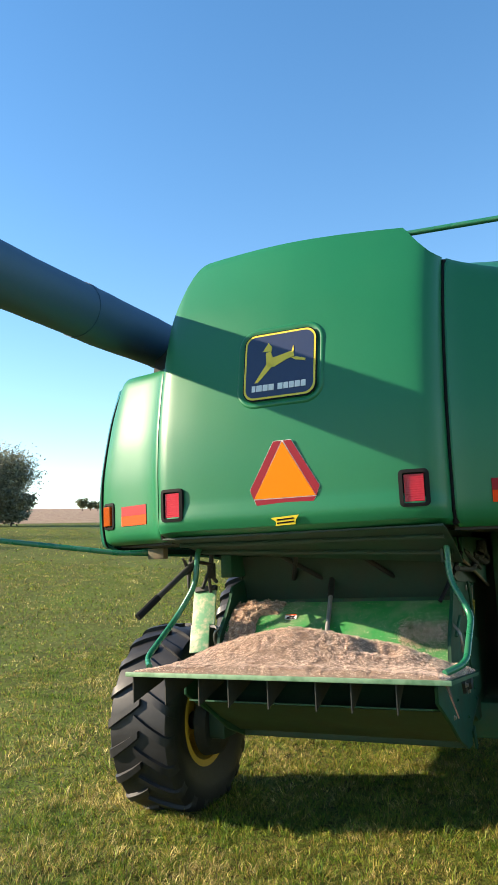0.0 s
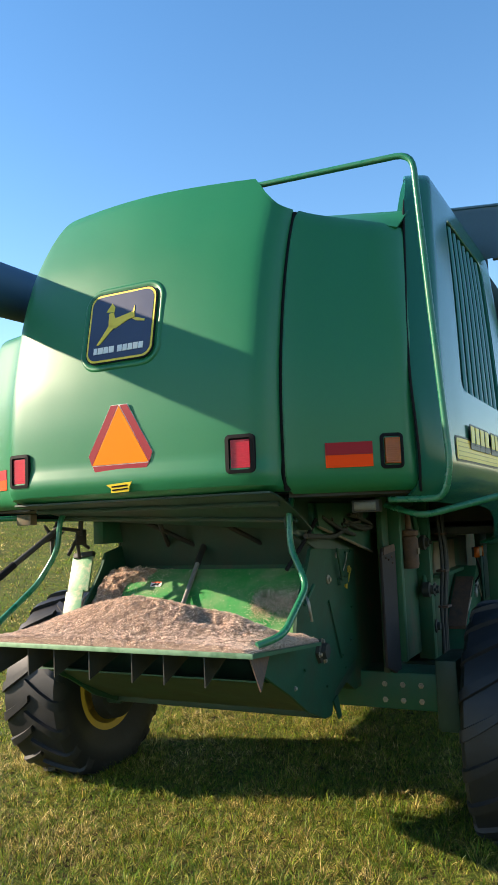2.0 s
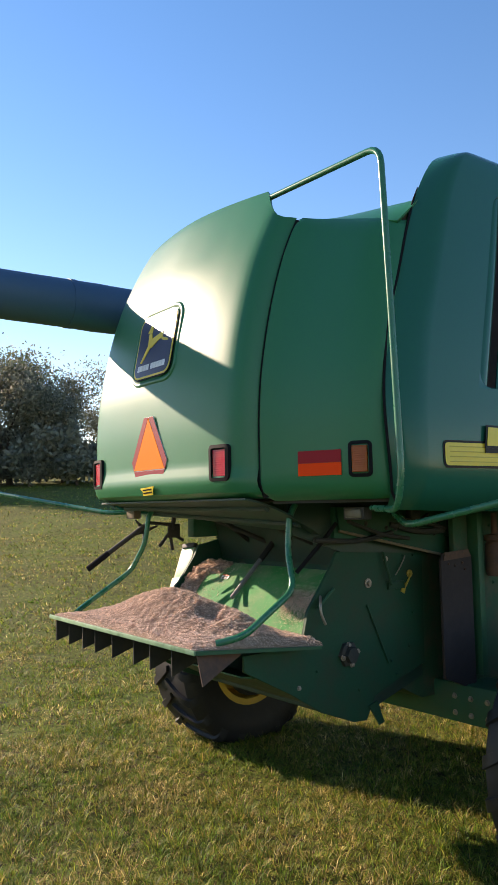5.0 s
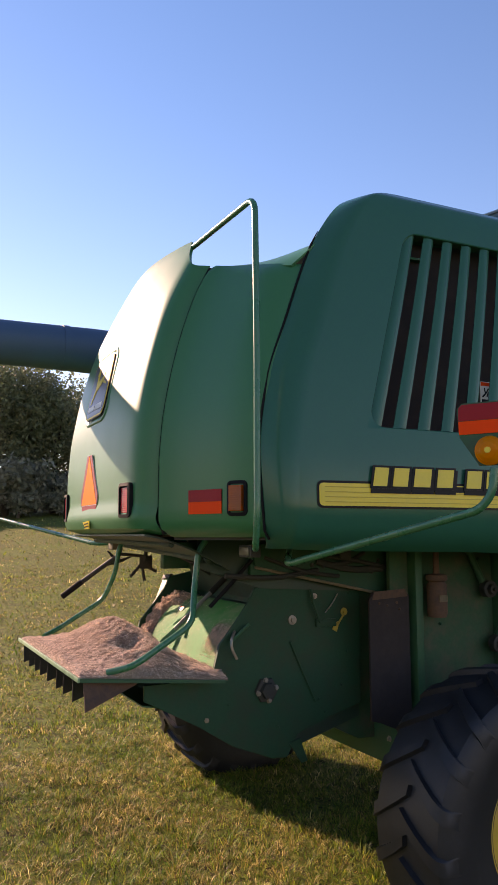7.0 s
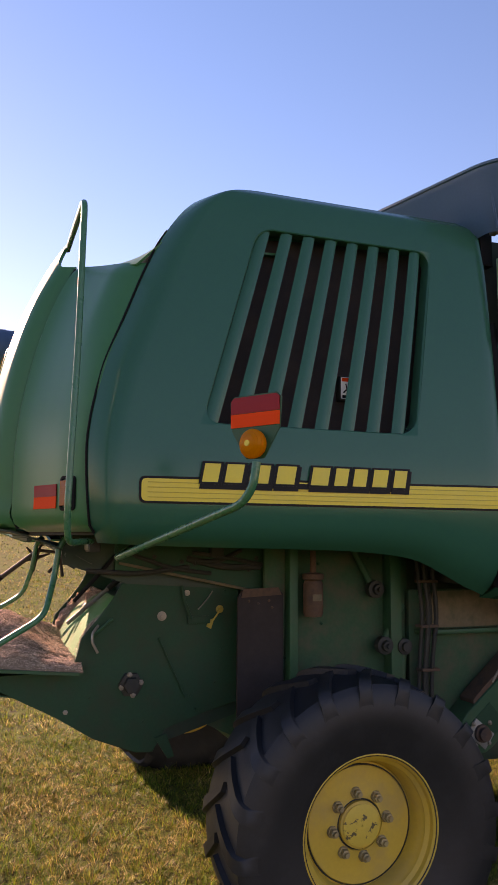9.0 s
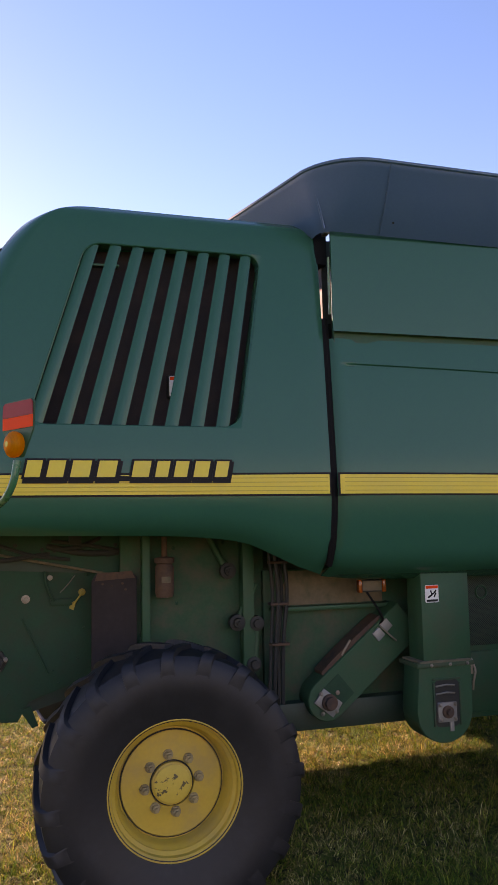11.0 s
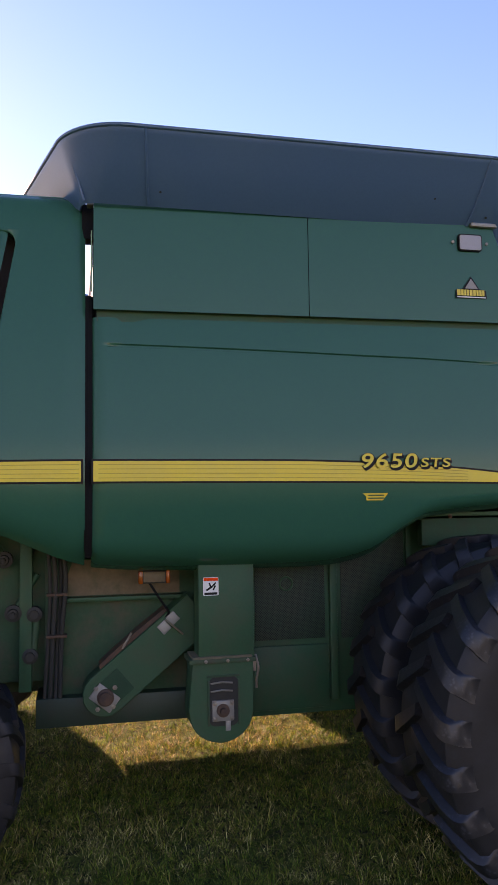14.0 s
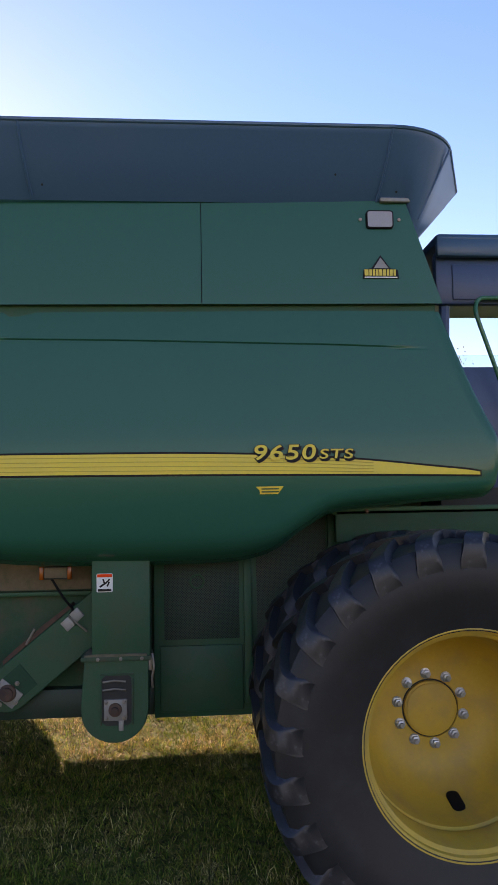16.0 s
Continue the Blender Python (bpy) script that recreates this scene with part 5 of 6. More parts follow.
for z in (1.40, 1.13):
    bm = bmesh.new()
    lathe(bm, [(-0.04, 0.05), (0.03, 0.05), (0.035, 0.03), (0.055, 0.028), (0.055, 0.01)], (0.98, 2.535 if z > 1.3 else 2.51, z), "x", 20)
    part("roller", bm, M_DARK, lv)
for k, (dy, dx) in enumerate(((0.0, 0.0), (0.035, 0.02), (0.07, -0.01), (0.10, 0.015))):
    bm = bmesh.new()
    sweep(bm, bend([(1.03 + dx, 2.61 + dy, 1.98), (1.05 + dx, 2.64 + dy, 1.6), (1.02 + dx, 2.63 + dy * 0.8, 1.3), (1.03, 2.60 + dy, 0.80)], 0.15), 0.013 + 0.002 * (k % 2), 8)
    part("hose", bm, M_DARK, wall, "dark hydraulic hose")
for z in (1.80, 1.52, 1.25):
    solid("hose_clip", M_RUST, wall, "", (1.0, 1.075, 2.615, 2.745, z, z + 0.018), bevel=0.003)
for y, z in ((1.98, 1.92), (2.0, 1.55), (2.33, 1.95), (1.75, 1.35)):
    bolt(wall, (0.90, y, z), "x", 0.009, 0.010, mat=M_CHOP)

# shoe side in the middle, bottom pan
mid = solid("shoe_side_wall", M_DIRTY, combine, "dusty green side wall of the cleaning shoe", (0.90, 0.95, 2.60, 4.05, 0.80, 1.75))
solid("ledge", M_STEEL, mid, "", (0.93, 1.03, 2.64, 3.55, 1.47, 1.50))
solid("bottom_pan", M_UNDER, combine, "bottom pan coloured dark for shade", (-1.05, 1.05, 2.55, 5.2, 0.675, 0.86))
# Unseen block; its lower edge sets where sun reaches the grass.
left = solid("far_side_blocker", M_DIRTY, combine, "unseen block on the far side, shading the grass below", (-1.42, -1.15, 2.7, 5.0, 0.68, 1.75))
shape("upper_sheet", M_DUST, mid, [(2.70, 1.505), (3.50, 1.505), (3.50, 1.74), (2.78, 1.74)], "x", 0.95, 0.956, "tan dusty upper sheet")
ml = solid("side_marker_lamp", M_DARK, mid, "rectangular lamp with amber ends", (1.16, 1.21, 3.205, 3.40, 1.595, 1.677))
for y in (3.213, 3.392):
    solid("lens", M_AMBER, ml, "", (1.18, 1.222, y - 0.014, y + 0.014, 1.593, 1.679))
solid("lamp_body", M_DUST, ml, "", (1.20, 1.214, 3.23, 3.375, 1.603, 1.670))
bm = bmesh.new()
sweep(bm, bend([(1.18, 3.27, 1.60), (1.2, 3.36, 1.46), (1.14, 3.42, 1.38), (1.1, 3.30, 1.33)], 0.06), 0.008, 8)
part("cable", bm, M_BLACK, mid)

# inclined elevator
def obround(y0, z0, y1, z1, r, n=8, square=True):
    d = Vector((y1 - y0, z1 - z0)).normalized()
    o = Vector((-d.y, d.x))
    p, q = Vector((y0, z0)), Vector((y1, z1))
    pts = [tuple(p + (-d * math.sin(a) + o * math.cos(a)) * r) for a in space(0, math.pi, n)]
    return pts + [tuple(q - o * r), tuple(q + o * r)]


inc = shape("return_elevator", M_STEEL, combine, obround(2.985, 0.882, 3.62, 1.400, 0.142), "x", 0.95, 1.135, "inclined green elevator housing with a bearing", 0.006)
bm = bmesh.new()
box(bm, 1.127, 1.147, -0.085, 0.085, -0.058, 0.058, 0.004, Matrix.Translation((0, 2.985, 0.865)) @ Matrix.Rotation(radians(-38), 4, "X"))
part("bearing_plate", bm, M_GREY, inc, "scuffed grey bearing plate")
bm = bmesh.new()
lathe(bm, [(1.135, 0.056), (1.165, 0.054), (1.170, 0.040), (1.195, 0.04), (1.195, 0.012)], (0, 2.99, 0.87), "x", 20)
part("bearing", bm, M_RUST, inc)
shape("cover", M_CHOP, inc, obround(2.995, 0.88, 3.12, 0.985, 0.088), "x", 1.130, 1.139)
for y, z in ((2.94, 0.80), (3.05, 0.93), (2.93, 0.93), (3.04, 0.81)):
    bolt(inc, (1.150, y, z), "x", 0.011, 0.012)
for y, z in ((3.372, 1.298), (3.430, 1.356)):
    bm = bmesh.new()
    box(bm, -0.012, 0.012, -0.034, 0.034, -0.036, 0.036, 0.004, Matrix.Translation((1.140, y, z)) @ Matrix.Rotation(radians(42), 4, "X"))
    part("latch_plate", bm, M_GREY, inc, "pale grey latch plate")
bm = bmesh.new()
sweep(bm, [(1.165, 3.378, 1.352), (1.16, 3.497, 1.25)], 0.007, 8)
part("latch_rod", bm, M_STEELB, inc)
bm = bmesh.new()
sweep(bm, [(1.12, 3.10, 1.17), (1.14, 3.158, 1.272)], 0.008, 8)
part("latch_rod", bm, M_STEELB, inc)
shape("dirt_layer", M_RUST, inc, [(2.955, 1.045), (3.40, 1.408), (3.385, 1.425), (3.20, 1.285), (3.02, 1.135), (2.95, 1.07)], "x", 0.98, 1.125, "brown crust of chaff and dust")

# upright elevator with its rounded boot
up = solid("grain_elevator", M_STEEL, combine, "upright green elevator housing with a rounded boot", (1.22, 1.42, 3.560, 3.920, 1.10, 1.78))
boot_pts = [(3.515, 1.11), (3.495, 0.82)] + [(3.700 - 0.205 * math.cos(a), 0.80 - 0.19 * math.sin(a)) for a in space(0.0, math.pi, 14)][1:-1] + [(3.905, 0.80), (3.912, 1.11)]
shape("boot", M_STEEL, up, boot_pts, "x", 1.22, 1.43, "", 0.006)
solid("collar_crust", M_DUST, up, "crust of chaff and dust", (1.20, 1.447, 3.515, 3.90, 1.133, 1.147), bevel=0.004)
for y, z in ((3.60, 1.12), (3.74, 1.12), (3.87, 1.12)):
    bolt(up, (1.45, y, z), "x", 0.008, 0.010)
for y0, y1, z0, z1 in ((3.611, 3.623, 0.72, 1.0), (3.805, 3.817, 0.72, 1.0), (3.611, 3.817, 1.018, 1.030)):
    solid("pocket_edge", M_DIRTY, up, "", (1.428, 1.442, y0, y1, z0, z1), bevel=0.003)
solid("collar", M_DIRTY, up, "", (1.19, 1.45, 3.495, 3.925, 1.105, 1.135))
# Dark plate on the boot's face stands for the shaded bearing pocket.
shape("bearing_recess", M_DARK, up, rounded(0.187, 0.305, 0.04, 4, 3.715, 0.868), "x", 1.425, 1.434)
solid("bearing_plate", M_GREY, up, "", (1.43, 1.45, 3.637, 3.778, 0.748, 0.876))
solid("tongue", M_GREY, up, "", (1.43, 1.442, 3.725, 3.757, 0.685, 0.75), bevel=0.004)
bm = bmesh.new()
lathe(bm, [(1.44, 0.042), (1.465, 0.040), (1.467, 0.022), (1.49, 0.02), (1.49, 0.006)], (0, 3.706, 0.815), "x", 20)
part("bearing", bm, M_RUST, up)
for y, z in ((3.652, 0.765), (3.762, 0.765), (3.652, 0.86), (3.762, 0.86)):
    bolt(up, (1.45, y, z), "x", 0.010, 0.012)
for z in (0.93, 0.98):
    bm = bmesh.new()
    sweep(bm, [(1.44, 3.63, z), (1.46, 3.70, z + 0.012), (1.44, 3.77, z)], 0.006, 8)
    part("adjuster_rod", bm, M_STEELB, up)
bm = bmesh.new()
sweep(bm, bend([(1.40, 3.93, 1.14), (1.43, 3.945, 1.06), (1.42, 3.93, 0.99), (1.40, 3.935, 0.93)], 0.02), 0.008, 8)
part("spring_catch", bm, M_STEELB, up)
m = Matrix(((0, 0, 1, 1.4205), (1, 0, 0, 3.64), (0, 1, 0, 1.585), (0, 0, 0, 1)))
warning(up, m, 0.10, 0.115)
solid("loop_catch", M_STEELB, up, "", (1.41, 1.425, 3.90, 3.93, 1.04, 1.12), bevel=0.004)


# perforated screens and the door below them
def perforated():
    m = material("perforated_sheet", (0.016, 0.055, 0.032), 0.7, vary=0.2, grain=40, bump=0.05, second=(0.07, 0.06, 0.04), amount=0.5)
    t = m.node_tree
    b = t.nodes["Principled BSDF"]
    tc = t.nodes.new("ShaderNodeTexCoord")
    sp = t.nodes.new("ShaderNodeSeparateXYZ")
    t.links.new(tc.outputs["Object"], sp.inputs[0])
    cells = []
    for out, shift in (("Y", 0), ("Z", 0)):
        k = t.nodes.new("ShaderNodeMath")
        k.operation = "MULTIPLY"
        k.inputs[1].default_value = 2 * math.pi / 0.017
        t.links.new(sp.outputs[out], k.inputs[0])
        c = t.nodes.new("ShaderNodeMath")
        c.operation = "COSINE"
        t.links.new(k.outputs[0], c.inputs[0])
        cells.append(c.outputs[0])
    ad = t.nodes.new("ShaderNodeMath")
    ad.operation = "ABSOLUTE"
    s2 = t.nodes.new("ShaderNodeMath")
    t.links.new(cells[0], s2.inputs[0])
    t.links.new(cells[1], s2.inputs[1])
    t.links.new(s2.outputs[0], ad.inputs[0])
    gt = t.nodes.new("ShaderNodeMath")
    gt.operation = "GREATER_THAN"
    gt.inputs[1].default_value = 1.05
    t.links.new(ad.outputs[0], gt.inputs[0])
    old = b.inputs["Base Color"].links[0].from_socket
    mx = t.nodes.new("ShaderNodeMix")
    mx.data_type = "RGBA"
    sa, sb = [s for s in mx.inputs if s.type == "RGBA"]
    t.links.new(old, sa)
    sb.default_value = (0.003, 0.004, 0.004, 1)
    t.links.new(gt.outputs[0], mx.inputs[0])
    t.links.new([o for o in mx.outputs if o.type == "RGBA"][0], b.inputs["Base Color"])
    return m


M_PERF = perforated()
scr = solid("screen_panel", M_STEEL, combine, "green panel with perforated screens over the fan", (1.05, 1.10, 3.93, 5.25, 0.665, 2.0))
solid("screen", M_PERF, scr, "perforated sheet screen", (1.095, 1.106, 4.0, 4.50, 1.17, 1.70), bevel=0.002)
shape("screen", M_PERF, scr, [(4.62, 1.16), (4.62, 1.72), (4.80, 1.86), (5.10, 2.0), (5.10, 1.16)], "x", 1.095, 1.106, "perforated sheet screen")
solid("lower_door", M_STEEL, scr, "", (1.095, 1.118, 3.97, 4.52, 0.70, 1.13), bevel=0.01)
solid("stile", M_STEEL, scr, "", (1.09, 1.135, 4.53, 4.585, 0.75, 1.75), bevel=0.01)
solid("stile", M_STEEL, scr, "", (1.09, 1.13, 5.11, 5.16, 1.1, 2.03), bevel=0.01)
bm = bmesh.new()
sweep(bm, [(1.112, 4.22 + 0.045 * math.cos(a), 1.55 + 0.045 * math.sin(a)) for a in space(0, 2 * math.pi, 20)], 0.007, 8, caps=False)
part("finger_ring", bm, M_STEEL, scr)
fend = solid("fender_panel", M_CHOP, combine, "green fender panel over the drive wheel", (1.30, 1.38, 5.12, 6.5, 1.80, 2.02), bevel=0.012)
solid("fender_lip", M_STEEL, fend, "", (1.36, 1.41, 5.12, 6.5, 2.0, 2.03))
bolt(fend, (1.41, 5.32, 2.0), "x", 0.011, 0.012, mat=M_RUST)
solid("fender_top", M_STEEL, fend, "", (0.9, 1.38, 5.10, 6.5, 1.98, 2.01))

# ---- chopper and tailboard ----
PLATE = [(0.10, 1.215), (0.10, 1.30), (0.50, 1.305), (0.545, 1.49), (0.64, 1.60), (0.73, 1.715), (0.77, 1.80), (1.0, 1.85), (1.51, 1.78), (1.50, 1.08), (1.27, 1.02), (1.05, 0.95), (0.98, 0.82), (0.88, 0.825), (0.63, 0.92), (0.42, 1.05)]
for s in (1, -1):
    a, b = (0.715, 0.735) if s > 0 else (-0.735, -0.715)
    sp = shape("chopper_side", M_CHOP, combine, PLATE, "x", a, b, "green side plate of the straw chopper", 0.003)
    o = s * 0.735
    bm = bmesh.new()
    lathe(bm, [(0, 0.075), (s * 0.02, 0.072), (s * 0.025, 0.05), (s * 0.05, 0.045), (s * 0.052, 0.005)], (o, 0.84, 1.215), "x", 6)
    br = part("rotor_bearing", bm, M_DARK, sp)
    for k in range(4):
        w = math.pi * k / 2 + 0.2
        bolt(br, (o + s * 0.02, 0.84 + 0.058 * math.cos(w), 1.215 + 0.058 * math.sin(w)), "x", 0.012, 0.014, s)
    for y, z, k in ((1.02, 1.605, 0.028), (1.175, 1.74, 0.018), (1.385, 1.638, 0.024)):
        bm = bmesh.new()
        lathe(bm, [(0, k), (s * 0.006, k), (s * 0.008, k * 0.5), (s * 0.018, k * 0.46), (s * 0.018, 0.003)], (o, y, z), "x", 20)
        part("grommet", bm, M_KNOB if y > 1.3 else M_STEELB, sp)
    bm = bmesh.new()
    sweep(bm, [(o + s * 0.012, 1.38, 1.625), (o + s * 0.012, 1.335, 1.565)], 0.006, 8)
    part("adjuster", bm, M_KNOB, sp, "dull yellow adjuster link")
    shape("adjuster_blade", M_KNOB, sp, [(1.35, 1.585), (1.315, 1.572), (1.300, 1.535), (1.330, 1.520)], "x", o, o + s * 0.008)
    bm = bmesh.new()
    sweep(bm, [(o + s * 0.02, 1.14, 1.785), (o + s * 0.03, 1.15, 1.70), (o + s * 0.025, 1.20, 1.585)], 0.009, 8)
    part("control_lever", bm, M_CHOP, sp)
    bm = bmesh.new()
    sweep(bm, bend([(o + s * 0.015, 1.335, 1.75), (o + s * 0.02, 1.29, 1.69), (o + s * 0.02, 1.24, 1.64)], 0.03), 0.004, 6)
    part("control_wire", bm, M_STEELB, sp)
    for y, z in ((0.60, 1.15), (1.01, 1.475), (1.20, 1.13), (1.36, 1.20), (1.33, 1.75), (1.42, 1.75), (0.92, 1.0), (1.40, 1.40), (1.24, 1.05)):
        bolt(sp, (o, y, z), "x", 0.007, 0.008, s, M_CHOP)
    bolt(sp, (o, 0.468, 1.08), "x", 0.010, 0.010, s)
    bm = bmesh.new()
    sweep(bm, bend([(o, 0.64, 1.56), (o + s * 0.045, 0.60, 1.52), (o + s * 0.05, 0.60, 1.47), (o + s * 0.045, 0.635, 1.41)], 0.02), 0.008, 8)
    part("latch_hook", bm, M_STEELB, sp)
    bm = bmesh.new()
    sweep(bm, [(o + s * 0.02, 0.60, 1.50), (o + s * 0.03, 0.72, 1.60)], 0.010, 8)
    part("latch_rod", bm, M_STEEL, sp)
    bm = bmesh.new()
    sweep(bm, [(o + s * 0.008, 1.00, 1.48), (o + s * 0.008, 1.17, 1.12)], 0.005, 8)
    part("stiffener", bm, M_CHOP, sp)
    solid("bracket", M_CHOP, sp, "", (o - 0.005, o + 0.02 * s if s > 0 else o + 0.005, 1.18, 1.32, 1.555, 1.60) if s > 0 else (o - 0.02, o + 0.005, 1.18, 1.32, 1.555, 1.60), bevel=0.002)
    shape("hanger", M_CHOP, sp, [(0.99, 0.90), (1.06, 0.92), (1.11, 0.79), (1.07, 0.78)], "x", o, o + s * 0.012)

bm = bmesh.new()
cover = curve([(0.0, 1.315), (0.15, 1.36), (0.5, 1.54), (0.8, 1.64), (1.0, 1.685)])
sheet(bm, lambda u, v: Vector((-0.712 + 1.424 * u, 0.50 + 0.06 * v + 0.28 * v * v ** 0.3, cover(v))), space(0, 1, 8), space(0, 1, 14), 0.008)
part("chopper_cover", bm, M_BRIGHT, combine, "bright green sloping chopper cover dusted with chaff")
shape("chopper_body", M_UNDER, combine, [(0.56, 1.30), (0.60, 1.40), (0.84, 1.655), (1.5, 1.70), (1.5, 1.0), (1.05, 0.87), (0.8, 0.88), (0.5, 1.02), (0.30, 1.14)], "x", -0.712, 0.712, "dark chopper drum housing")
bm = bmesh.new()
sweep(bm, [(-0.09, 1.0, 1.86), (0.0, 0.55, 1.50)], 0.014, 10)
prop = part("prop_rod", bm, M_GREY, combine, "grey prop rod")
bm = bmesh.new()
sweep(bm, [(-0.094, 1.02, 1.876), (-0.055, 0.825, 1.72)], 0.021, 10)
part("sleeve", bm, M_DARK, prop)
for x0, x1 in ((-0.20, -0.36), (-0.32, -0.14), (0.18, 0.34)):
    bm = bmesh.new()
    sweep(bm, [(x0, 0.62, 2.0), (x1, 0.98, 1.82)], 0.016, 8)
    part("linkage_rod", bm, M_DARK, combine)
v = 0.66
m = Matrix(((1, 0, 0, -0.285), (0, 0.64, -0.77, 0.50 + 0.06 * v + 0.28 * v ** 1.3), (0, 0.77, 0.64, cover(v) + 0.004), (0, 0, 0, 1)))
warning(combine, m, 0.08, 0.035)

# tailboard
tb = shape("tailboard", M_STEEL, combine, [(-0.292, 1.372), (-0.292, 1.392), (0.52, 1.318), (0.52, 1.302)], "x", -0.865, 0.875, "green steel tailboard of the chopper")
solid("tailboard_edge", M_EDGE, tb, "worn pale edge strip", (-0.870, 0.880, -0.300, -0.288, 1.372, 1.396), bevel=0.003)
for i, x in enumerate((-0.80, -0.61, -0.42, -0.26, -0.05, 0.20, 0.37, 0.58, 0.80)):
    bm = bmesh.new()

    def fin(u, v, x=x, i=i):
        y = -0.262 + 0.30 * u
        depth = 0.135 * (1 - u) + 0.012
        return Vector((x + (i - 4) * 0.012 * (1 - u) + (0.05 * v * (1 - u) if i == 8 else 0), y, 1.374 - 0.036 * u - depth * v))
    sheet(bm, fin, space(0, 1, 6), space(0, 1, 3), 0.006)
    part("tailboard_fin", bm, M_DARK if i != 8 else M_RUST, tb, "dark steering fin" if i != 8 else "rust-brown steering fin")
bm = bmesh.new()
sheet(bm, lambda u, v: Vector((-0.70 + 1.40 * u, 0.10 + 0.85 * v, 1.19 - 0.30 * v + 0.05 * math.sin(v * math.pi))), space(0, 1, 4), space(0, 1, 8), 0.008)
part("deflector", bm, M_STEEL, combine, "dusty olive deflector sheet under the tailboard")
solid("cross_bar", M_UNDER, combine, "", (-0.73, 0.73, 0.86, 0.94, 0.83, 0.90))

# bent tubes that hold the tailboard
for s in (1, -1):
    bm = bmesh.new()
    sweep(bm, bend([(s * 0.775, 0.44, 2.08), (s * 0.778, 0.395, 2.02), (s * 0.785, 0.37, 1.83), (s * 0.895, 0.315, 1.635), (s * 0.905, -0.02, 1.435), (s * 0.82, -0.13, 1.402)], 0.07), 0.0175, 12)
    part("tailboard_tube", bm, M_TUBE, combine, "bent green tube holding the tailboard")
bm = bmesh.new()
sweep(bm, [(-0.80, 0.42, 1.98), (-0.96, 0.10, 1.72)], 0.018, 10)
lever = part("lever", bm, M_DARK, combine, "lever with a black grip")
bm = bmesh.new()
sweep(bm, [(-0.93, 0.16, 1.77), (-0.995, 0.03, 1.66)], 0.022, 10)
part("grip", bm, M_BLACK, lever)
for a, b, r in (((-0.79, 0.62, 2.10), (-0.79, 0.60, 1.92), 0.016), ((-0.80, 0.40, 1.975), (-0.79, 0.62, 1.95), 0.012)):
    bm = bmesh.new()
    sweep(bm, [a, b], r, 8)
    part("linkage_rod", bm, M_DARK, combine)
solid("sector_plate", M_DARK, combine, "", (-0.80, -0.785, 0.56, 0.66, 1.86, 1.96))
for a in (0.0, 0.9, 1.8):
    bm = bmesh.new()
    sweep(bm, [(-0.80, 0.58, 1.90), (-0.80, 0.58 + 0.13 * math.cos(a + 0.5), 1.90 - 0.13 * math.sin(a + 0.5))], 0.012, 8)
    part("linkage_rod", bm, M_DARK, combine)
gm = Matrix.Translation((-0.955, 0.80, 1.66)) @ Matrix.Rotation(radians(-24), 4, "X") @ Matrix.Rotation(radians(-7), 4, "Y")
bm = bmesh.new()
box(bm, -0.085, 0.085, -0.006, 0.006, -0.13, 0.13, 0.003, gm)
guide = part("guide_plate", bm, M_PALE, combine, "pale green guide plate with chaff on it")
bm = bmesh.new()
box(bm, -0.085, 0.055, -0.018, -0.006, -0.31, -0.12, 0.003, gm)
part("lower_plate", bm, M_PALE, guide)
bm = bmesh.new()
box(bm, -0.07, 0.09, -0.022, 0.012, 0.115, 0.150, 0.004, gm)
part("bracket", bm, M_DARK, guide)

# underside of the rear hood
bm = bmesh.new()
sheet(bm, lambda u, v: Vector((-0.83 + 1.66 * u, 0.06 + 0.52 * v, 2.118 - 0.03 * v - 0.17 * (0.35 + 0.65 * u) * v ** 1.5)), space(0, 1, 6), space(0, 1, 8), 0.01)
und = part("hood_underside", bm, M_UNDER, combine, "underside of the rear hood, coloured dark for its shade")
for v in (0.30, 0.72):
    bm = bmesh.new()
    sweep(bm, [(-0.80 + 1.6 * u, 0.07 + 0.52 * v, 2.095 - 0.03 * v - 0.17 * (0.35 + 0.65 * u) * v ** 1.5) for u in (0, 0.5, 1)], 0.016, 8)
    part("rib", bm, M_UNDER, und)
# A dark plate fills the open, shaded mouth above the chopper.
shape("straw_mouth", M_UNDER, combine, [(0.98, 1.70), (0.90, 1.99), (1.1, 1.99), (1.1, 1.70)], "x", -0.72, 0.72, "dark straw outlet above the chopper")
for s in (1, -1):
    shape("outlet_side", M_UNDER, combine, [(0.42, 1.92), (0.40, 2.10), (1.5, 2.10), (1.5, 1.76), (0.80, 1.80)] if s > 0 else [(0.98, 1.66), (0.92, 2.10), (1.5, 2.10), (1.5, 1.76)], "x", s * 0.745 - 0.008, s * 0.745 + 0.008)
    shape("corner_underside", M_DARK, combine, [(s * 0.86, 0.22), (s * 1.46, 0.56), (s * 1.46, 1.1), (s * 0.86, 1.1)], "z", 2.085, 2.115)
lampb = solid("number_lamp", M_DARK, combine, "small lamp under the hood corner, its lens dimmed for shade", (1.09, 1.24, 0.50, 0.56, 1.995, 2.06))
solid("lens", M_LAMPD, lampb, "pale lens dimmed for shade", (1.105, 1.225, 0.492, 0.505, 2.005, 2.05))
solid("left_lamp_plate", M_DUST, combine, "", (-1.16, -1.04, 0.42, 0.48, 2.0, 2.07))
